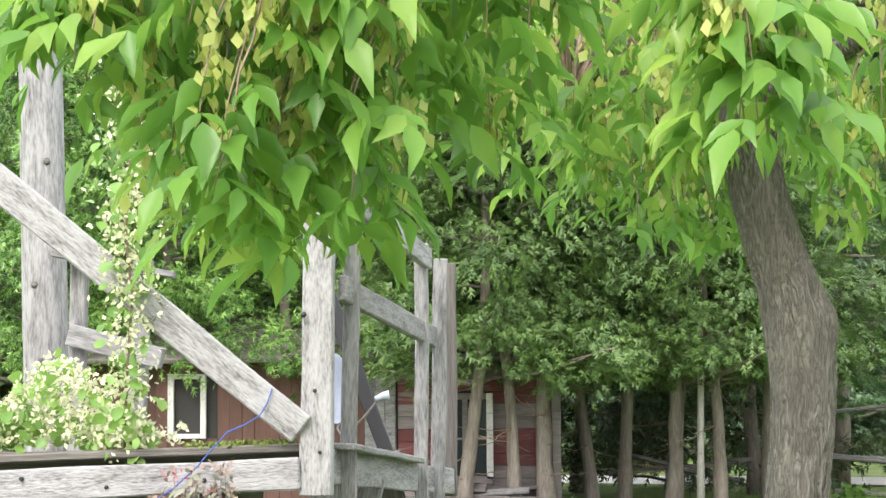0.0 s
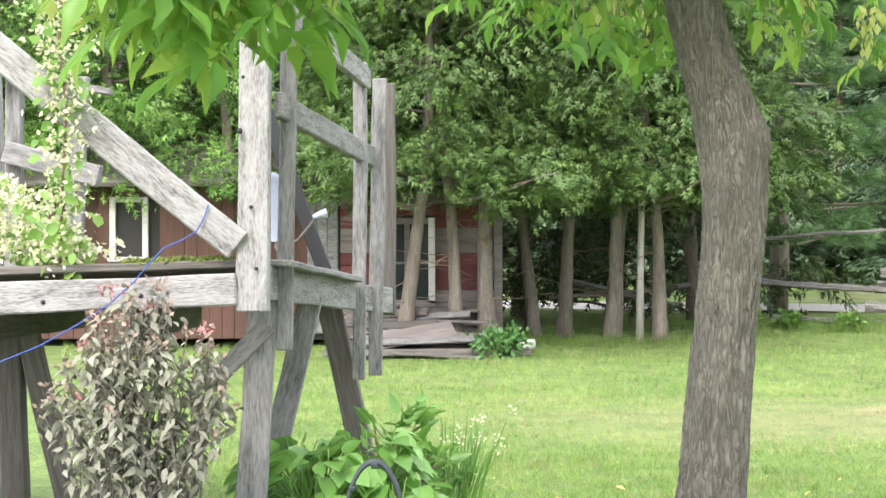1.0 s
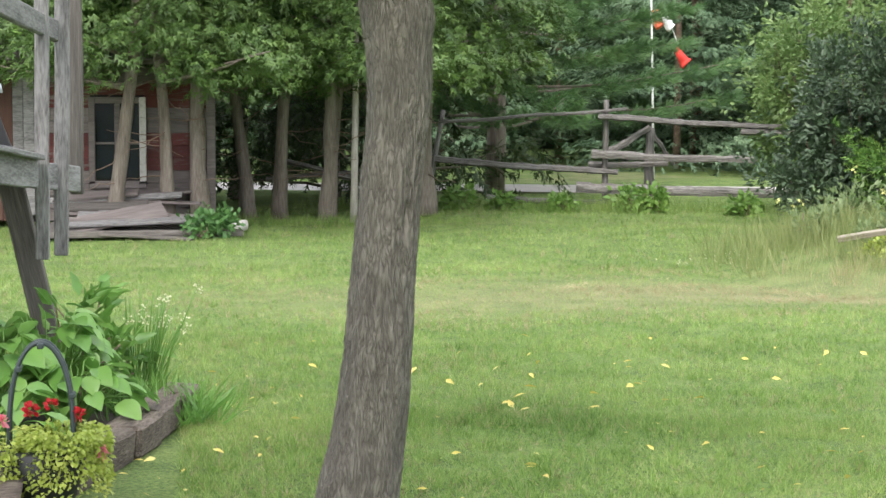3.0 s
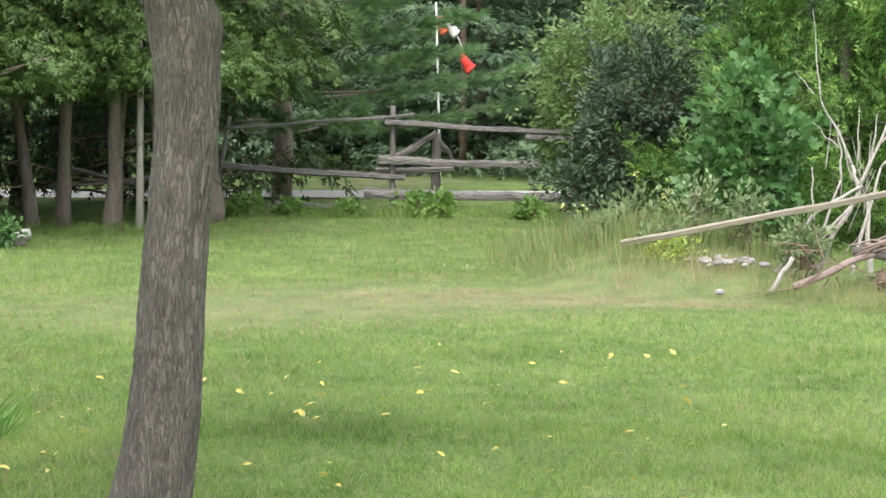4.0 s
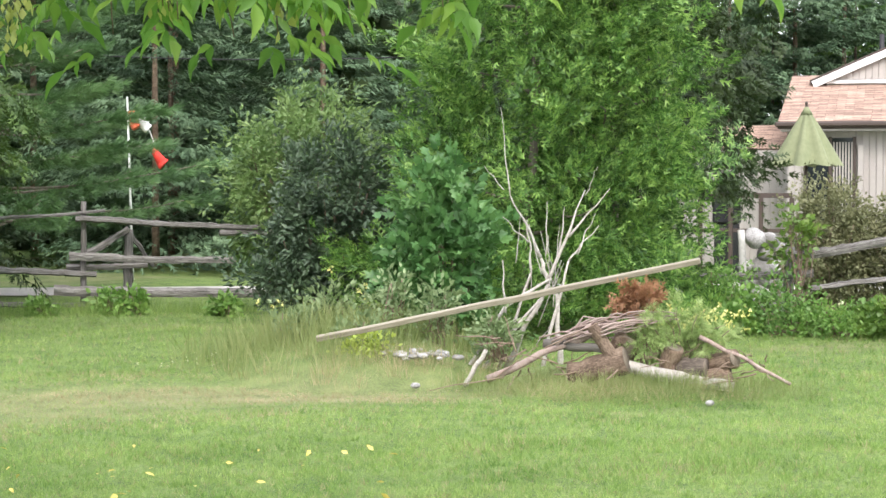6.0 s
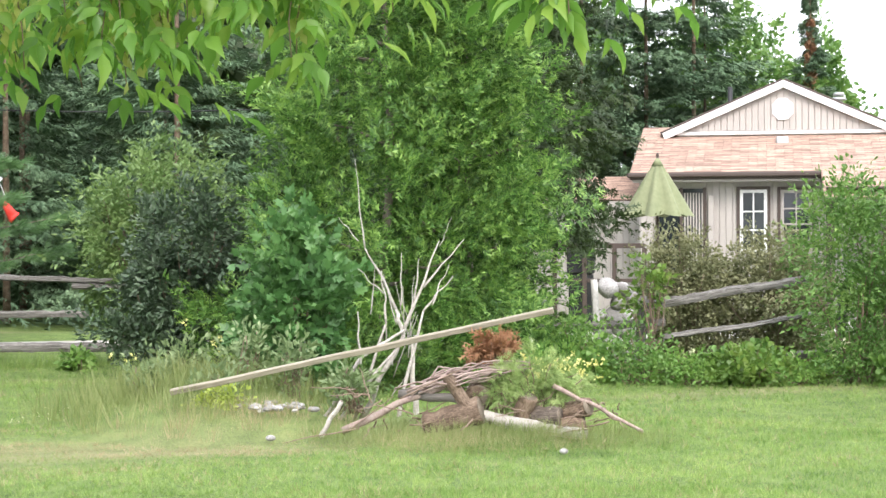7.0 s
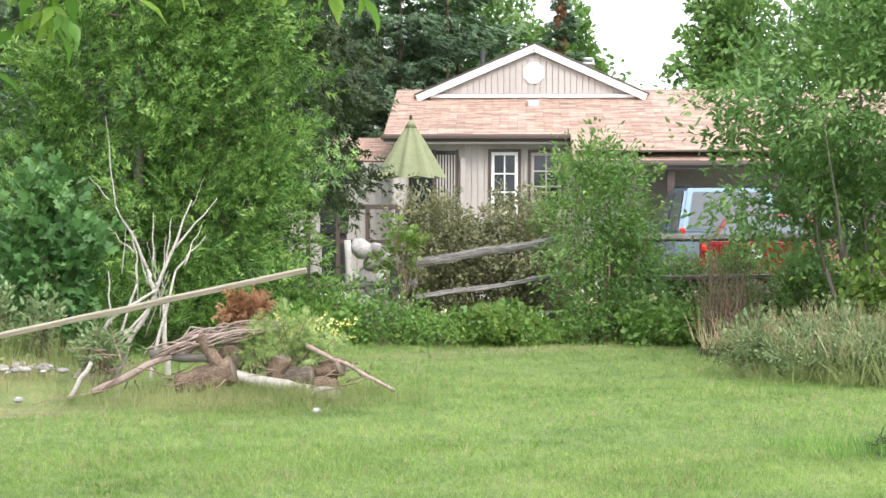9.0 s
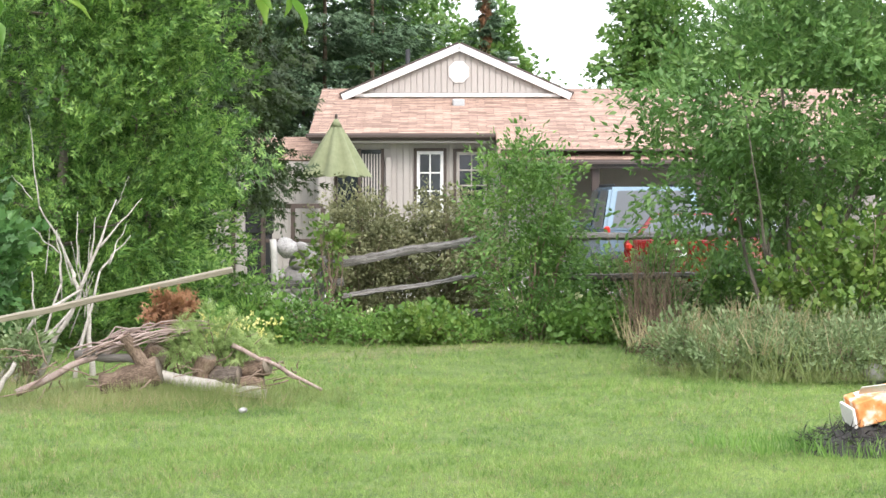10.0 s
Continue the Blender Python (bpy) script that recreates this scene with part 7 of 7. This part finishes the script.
# ---- garden in front of the platform ----
def planter():
    t = thing("planter_box", "long bright green plastic planter box with ribbed sides", "planter", (-1.6, 8.15, 0.03))
    bm = bmesh.new()
    x0, x1, y0, y1 = -1.35, 0.70, -0.19, 0.17
    lo = [(x0 + 0.04, y0 + 0.03), (x1 - 0.04, y0 + 0.03), (x1 - 0.04, y1 - 0.03), (x0 + 0.04, y1 - 0.03)]
    hi = [(x0, y0), (x1, y0), (x1, y1), (x0, y1)]
    ins = [(x0 + 0.02, y0 + 0.02), (x1 - 0.02, y0 + 0.02), (x1 - 0.02, y1 - 0.02), (x0 + 0.02, y1 - 0.02)]
    R = [[bm.verts.new((x, y, z)) for x, y in ring] for ring, z in ((lo, 0), (hi, 0.215), (ins, 0.215), (ins, 0.15))]
    for a, b in zip(R, R[1:]):
        for i in range(4):
            bm.faces.new((a[i], a[(i + 1) % 4], b[(i + 1) % 4], b[i]))
    bm.faces.new(R[3])
    bm.faces.new(R[0][::-1])
    bmesh.ops.recalc_face_normals(bm, faces=bm.faces[:])
    part("trough", bm, M_GREENBOX, t, inside=True)
    for y, x, dx, dy in ((y0 - 0.012, (x0 + x1) / 2, (x1 - x0) / 2 + 0.02, 0.014), (y1 + 0.012, (x0 + x1) / 2, (x1 - x0) / 2 + 0.02, 0.014)):
        part("rim", box_bm(x - dx, x + dx, y - dy, y + dy, 0.195, 0.232, 0.006), M_GREENBOX, t, inside=True)
    part("rim", box_bm(x1 - 0.002, x1 + 0.026, y0, y1, 0.195, 0.232, 0.006), M_GREENBOX, t, inside=True)
    for z in (0.06, 0.105, 0.15):
        part("rib", box_bm(x0 + 0.05, x1 - 0.05, y0 + 0.003 + 0.03 * (1 - z / 0.215) - 0.01, y0 + 0.02, z, z + 0.012, 0.003), M_GREENBOX, t, inside=True)
    part("soil", box_bm(x0 + 0.03, x1 - 0.03, y0 + 0.03, y1 - 0.03, 0.12, 0.185, 0.01), M_SOIL, t, inside=True)


planter()


def grey_plant():
    rng = np.random.default_rng(301)
    t = thing("flowering_perennial", "tall greyish drooping perennial with faded pink flower heads", "plant", (-1.33, 7.62, 0.03))
    n = 64
    base = np.stack([rng.uniform(-0.26, 0.26, n), rng.uniform(-0.1, 0.1, n), np.zeros(n)], 1)
    a, r = rng.uniform(0, 6.283, n), rng.uniform(0, 1, n) ** 0.6
    tips = np.stack([0.41 * r * np.cos(a), 0.26 * r * np.sin(a), 1.12 - 0.42 * r ** 2 + rng.normal(0, 0.05, n)], 1)
    tagged(link_part("stemwork", tri_mesh("stemwork", *limbs_mesh(rng, base, tips, 0.0042, 0.0025, -0.05, 5, 0.05)), M_GREYDARK, t, inside=True), kind="stuff")
    pos, ax = [], []
    for i in range(n):
        for k in range(44):
            u = rng.uniform(0.2, 1.0) ** 0.55
            p = base[i] + (tips[i] - base[i]) * u
            w = rng.uniform(0, 6.283)
            pos.append(p + rng.normal(0, 0.02, 3))
            ax.append([math.cos(w), math.sin(w), -0.75 + rng.normal(0, 0.35)])
    pos, ax = np.array(pos), np.array(ax)
    v = scatter(LEAF, pos, ax, rng.normal(0, 0.5, pos.shape) + (0, 0, 1), 0.062 * rng.uniform(0.5, 1.25, len(pos)))
    tagged(link_part("leaves", tri_mesh("leaves", *v), L_SAGE, t, "limp grey-green leaves", inside=True), kind="stuff")
    c = np.repeat(tips + (0, 0, 0.02), 9, 0)
    v = scatter(SMALL, c + rng.normal(0, 0.016, c.shape), rng.normal(0, 1, c.shape) + (0, 0, 0.6), rng.normal(0, 1, c.shape), 0.03)
    tagged(link_part("inflorescence", tri_mesh("inflorescence", *v), L_FADED, t, "faded pinkish-brown flower heads", inside=True), kind="stuff")
    c = np.repeat(tips[::7] + (0, 0, 0.02), 10, 0)
    v = scatter(SMALL, c + rng.normal(0, 0.014, c.shape), rng.normal(0, 1, c.shape) + (0, 0, 0.6), rng.normal(0, 1, c.shape), 0.026)
    tagged(link_part("blossoms", tri_mesh("blossoms", *v), L_PINKPETAL, t, "a few pink blossoms", inside=True), kind="stuff")


grey_plant()


def broad_leaves():
    for i, (x, y, s, n) in enumerate([(-0.68, 8.42, 0.42, 80), (-0.45, 8.7, 0.48, 84), (-0.33, 8.4, 0.3, 50), (-0.80, 8.85, 0.42, 50), (-0.62, 8.0, 0.26, 40)]):
        rng = np.random.default_rng(310 + i)
        t = thing("leafy_perennial", "garden perennial with broad heart-shaped green leaves", "plant", (x, y, 0.03), group="broad-leaved perennials in the bed")
        a, r = rng.uniform(0, 6.283, n), rng.uniform(0.2, 1, n) ** 0.6
        tips = np.stack([0.28 * r * np.cos(a), 0.24 * r * np.sin(a), s * (1.15 - 0.75 * r ** 2)], 1)
        tagged(link_part("stalkwork", tri_mesh("stalkwork", *limbs_mesh(rng, np.zeros((n, 3)), tips, 0.005, 0.003, -0.05, 5, 0.04)), L_HOSTA, t, inside=True), kind="stuff")
        ax = np.stack([np.cos(a), np.sin(a), -0.45 + 0.0 * a], 1) + rng.normal(0, 0.25, (n, 3))
        v = scatter(BROAD, tips, ax, np.array([0, 0, 1.0]) + rng.normal(0, 0.3, (n, 3)), rng.uniform(0.085, 0.15, n))
        tagged(link_part("leaves", tri_mesh("leaves", *v), L_HOSTA, t, inside=True), kind="stuff")
    shrub("leafy_perennial", "upright perennial with pointed green leaves", "plant", (-0.35, 9.2, 0.03), [(0, 0, 0.32, 0.16, 0.14, 0.24), (0.15, 0, 0.2, 0.15, 0.14, 0.18)], L_HOSTA, 0.11, LEAF, 26, 9, 0.05, 320, 4, 0.006)


broad_leaves()


def chives():
    rng = np.random.default_rng(330)
    t = thing("chive_clump", "clump of upright chive stalks with white heads", "plant", (-0.07, 9.3, 0.02))
    n = 42
    base = np.stack([rng.normal(0, 0.05, n), rng.normal(0, 0.05, n), np.zeros(n)], 1)
    tips = np.stack([base[:, 0] * 1.6 + rng.normal(0.05, 0.05, n), base[:, 1] * 2, rng.uniform(0.3, 0.56, n)], 1)
    tagged(link_part("stalkwork", tri_mesh("stalkwork", *limbs_mesh(rng, base, tips, 0.005, 0.003, 0, 5, 0.02)), L_HOSTA, t, inside=True), kind="stuff")
    c = np.repeat(tips[:12], 14, 0)
    v = scatter(SMALL, c + rng.normal(0, 0.012, c.shape), rng.normal(0, 1, c.shape), rng.normal(0, 1, c.shape), 0.018)
    tagged(link_part("inflorescence", tri_mesh("inflorescence", *v), L_CREAM, t, inside=True), kind="stuff")


chives()
weeds("grass_tuft", "soft green grass-like leaves along the bed edge", 1100, oval(0.0, 9.05, 0.25, 0.4, 10), 0.2, L_HOSTA, BLADE, 331, lean=0.5, extra="grass")
weeds("grass_tuft", "weeds along the front of the planter", 700, oval(-1.5, 7.45, 0.6, 0.22), 0.1, L_VINE, SMALL, 332, lean=0.7, extra="weeds")


def basket():
    rng = np.random.default_rng(340)
    t = thing("flower_basket", "basket of lime trailing leaves with a tall wire handle", "flower basket", (-0.37, 7.15, 0))
    link_part("pot", tube_mesh("pot", [(0, 0, 0.0), (0, 0, 0.1), (0, 0, 0.2), (0, 0, 0.21)], [0.11, 0.14, 0.16, 0.13], 20), M_BLACK, t, "dark round pot", inside=True)
    for y in (-0.028, 0.028):
        pts = [(0.115 * math.cos(a) - 0.005, y + 0.02 * math.sin(a), 0.26 + 0.335 * math.sin(a) ** 0.85) for a in [math.pi * k / 24 for k in range(25)]]
        pts = [(pts[0][0], y, 0.12)] + pts + [(pts[-1][0], y, 0.12)]
        link_part("handle", tube_mesh("handle", pts, [0.0085] * len(pts), 8), M_WIRE, t, "dark green arched wire handle", inside=True)
    for z, a in ((0.40, 0.35), (0.50, 2.4), (0.585, 1.6)):
        c = Vector((0.115 * math.cos(a), 0, z))
        part("cross_tie", box_bm(c.x - 0.012, c.x + 0.012, -0.036, 0.036, z - 0.01, z + 0.01, 0.004), M_WIRE, t, inside=True)
    n = 4200
    a, r = rng.uniform(0, 6.283, n), rng.uniform(0.2, 1, n) ** 0.5
    pos = np.stack([0.075 + 0.17 * r * np.cos(a), 0.16 * r * np.sin(a) - 0.03, 0.29 - 0.27 * (r ** 1.8) * rng.uniform(0, 1, n) ** 0.8], 1)
    k = rng.uniform(0, 1, n) < 0.22
    pos[k, 0] = -0.135 + (pos[k, 0] - 0.075) * 0.45
    pos[k, 2] -= 0.03
    v = scatter(SMALL, pos, np.stack([np.cos(a), np.sin(a) - 0.3, rng.normal(-0.3, 0.5, n)], 1), rng.normal(0, 0.5, (n, 3)) + (0, -0.4, 0.8), 0.024 * rng.uniform(0.7, 1.3, n))
    tagged(link_part("foliage", tri_mesh("foliage", *v), L_COLEUS, t, "lime-yellow trailing leaves", inside=True), kind="stuff")
    for x, y, z, mat, lab, s in ((-0.145, -0.08, 0.315, L_PINKPETAL, "pink flower", 0.026), (-0.04, -0.03, 0.35, L_REDPETAL, "dark red flower", 0.027), (0.13, -0.02, 0.33, L_REDPETAL, "dark red flower", 0.022), (0.03, 0.02, 0.36, L_REDPETAL, "dark red flower", 0.02), (0.22, -0.1, 0.2, L_PINKPETAL, "salmon flower", 0.022)):
        m = 22
        d = unit(rng.normal(0, 1, (m, 3)) + (0, -0.5, 0.4))
        v = scatter(ROUND, np.array([x, y, z]) + d * 0.012, d, rng.normal(0, 1, (m, 3)), s)
        link_part("flower", tri_mesh("flower", *v), mat, t, lab, inside=True)


basket()


def drift_log():
    t = thing("weathered_log", "thick weathered log lying along the garden bed", "log", (-1.1, 6.95, 0))
    pts = [(-2.6, 7.0, 0.0), (-2.0, 6.98, 0.02), (-1.62, 6.95, 0.03), (-1.40, 6.94, 0.06), (-1.18, 6.94, 0.085), (-0.95, 6.95, 0.075), (-0.75, 6.97, 0.06), (-0.56, 6.98, 0.03), (-0.43, 6.99, 0.0)]
    fine = [tuple(np.array(pts[i]) * (1 - k / 5) + np.array(pts[i + 1]) * k / 5) for i in range(8) for k in range(5)]
    rad = [0.115 + 0.012 * math.sin(i * 0.5) for i in range(len(fine))]
    link_part("wood", tube_mesh("wood", fine, rad, 22, 0.34, 7, 4, 0.09), M_DRIFT, t)


drift_log()


def bed_edging():
    line = [(-0.38, 7.25), (-0.25, 7.62), (-0.13, 8.02), (-0.03, 8.42), (0.06, 8.82), (0.15, 9.22)]
    for i, (a, b) in enumerate(zip(line, line[1:])):
        t = thing("edging_block", "rough brown edging block beside the bed", "edging", (a[0], a[1], 0), group="edging blocks along the bed")
        m, n = along((a[0], a[1], 0.03), (b[0], b[1], 0.03))
        part("block", box_bm(0.006, n - 0.006, -0.085, 0.085, -0.06, 0.085, 0.018, 0.02, 5, i * 3), M_DRIFT, t, m=m)


bed_edging()


def platform_vine():
    rng = np.random.default_rng(350)
    t = thing("flowering_vine", "vine with cream blossom sprays climbing over the platform", "vine", (-1.85, 7.95, 1.3))
    line = [np.array(p) for p in ((-1.70, 7.90, 1.32), (-1.66, 7.74, 1.6), (-1.63, 7.70, 1.95), (-1.66, 7.70, 2.2), (-1.64, 7.70, 2.5), (-1.72, 7.70, 2.85))]
    link_part("stem", tube_mesh("stem", [tuple(p) for p in line], [0.006] * 6, 5), M_TWIG, t)
    pos, lp = [], []
    for _ in range(1300):
        i = rng.integers(0, 5)
        q = line[i] + (line[i + 1] - line[i]) * rng.uniform() + rng.normal(0, 1, 3) * (0.055, 0.04, 0.05)
        (pos if rng.uniform() < 0.88 else lp).append(q)
    for _ in range(2600):
        x = rng.uniform(-2.35, -1.62)
        top = 0.32 * math.exp(-((x + 2.02) / 0.22) ** 2) + 0.06
        (pos if rng.uniform() < 0.88 else lp).append(np.array([x, rng.uniform(7.9, 8.25), 1.33 + top * rng.uniform(0, 1)]))
    for _ in range(60):
        pos.append(np.array([-1.52, 7.95, 1.37]) + rng.normal(0, 1, 3) * (0.05, 0.04, 0.03))
    pos, lp = np.array(pos), np.array(lp)
    v = scatter(SMALL, pos, rng.normal(0, 1, pos.shape), rng.normal(0, 1, pos.shape), 0.03)
    tagged(link_part("blossoms", tri_mesh("blossoms", *v), L_CREAM, t, "sprays of small cream blossoms"), kind="stuff")
    v = scatter(ROUND, lp, rng.normal(0, 1, lp.shape) + (0, -0.3, -0.4), rng.normal(0, 0.6, lp.shape) + (0, -1, 0.4), 0.06 * rng.uniform(0.6, 1.3, len(lp)))
    tagged(link_part("leaves", tri_mesh("leaves", *v), L_VINE, t), kind="stuff")


platform_vine()


# ---- lawn blades and fallen leaves ----
def lawn():
    rng = np.random.default_rng(400)
    green, dry = [], []
    for r0, r1, az, n, size in ((6.0, 9.0, (-30, 6), 62000, 0.05), (8.5, 12.0, (-56, 8), 125000, 0.05), (12.0, 16.5, (-55, 10), 105000, 0.055), (16.5, 24.0, (-56, 12), 76000, 0.065)):
        a = np.radians(rng.uniform(*az, n))
        r = np.sqrt(rng.uniform(r0 ** 2, r1 ** 2, n))
        pos = np.stack([-np.sin(a) * r, np.cos(a) * r, ground_z(-np.sin(a) * r, np.cos(a) * r) - 0.006], 1)
        pos = pos[~((pos[:, 0] < 0.12) & (pos[:, 1] > 6.9) & (pos[:, 1] < 9.4))]
        k = len(pos)
        low = np.array([noise.noise(Vector((x * 0.9, y * 1.6, 0))) for x, y, z in pos])
        tuft = np.array([noise.noise(Vector((x * 6, y * 6, 3))) for x, y, z in pos])
        worn = 1.3 * np.exp(-((pos[:, 0] - 3.6) / 3.2) ** 2 - ((pos[:, 1] - 13.9) / 1.3) ** 2) + 0.9 * np.exp(-((pos[:, 0] - 5.3) / 1.5) ** 2 - ((pos[:, 1] - 13.6) / 1.0) ** 2)
        straw = rng.uniform(0, 1, k) < 0.06 + 0.6 * worn * np.clip(0.6 + 1.3 * low + 0.8 * tuft, 0, 1.5) + 0.25 * np.clip(low - 0.15, 0, 1)
        long = 0.82 * size * rng.uniform(0.5, 1.4, k) * (1 + 0.6 * tuft + 0.3 * low) * (1 - 0.35 * np.clip(worn, 0, 1))
        ax = rng.normal(0, 0.5, (k, 3)) * (1, 1, 0.3) + (0, 0, 0.8)
        nr = rng.normal(0, 1, (k, 3)) + (0, 0, 0.4)
        for keep, sets in ((~straw, green), (straw, dry)):
            sets.append(scatter(TUSSOCK, pos[keep], ax[keep], nr[keep], long[keep]))
    for sets, mat, lab in ((green, L_GRASS, "short green lawn grass blades"), (dry, M_HAY, "dry straw blades in the worn lawn")):
        tagged(link_part("lawn_grass", tri_mesh("lawn_grass", *joined(sets)), mat, None), lab, "grass", kind="stuff")
    n = 170
    a = np.radians(rng.uniform(-24, 4, n))
    r = rng.uniform(6.2, 11.5, n)
    pos = np.stack([-np.sin(a) * r, np.cos(a) * r, rng.uniform(0.015, 0.035, n)], 1)
    v = scatter(LEAF, pos, rng.normal(0, 1, (n, 3)) * (1, 1, 0.25), rng.normal(0, 0.35, (n, 3)) + (0, 0, 1), 0.06 * rng.uniform(0.4, 1.2, n))
    tagged(link_part("fallen_leaves", tri_mesh("fallen_leaves", *v), L_FALLEN, None), "scattered yellow fallen leaves on the lawn", "leaves", kind="stuff")


lawn()
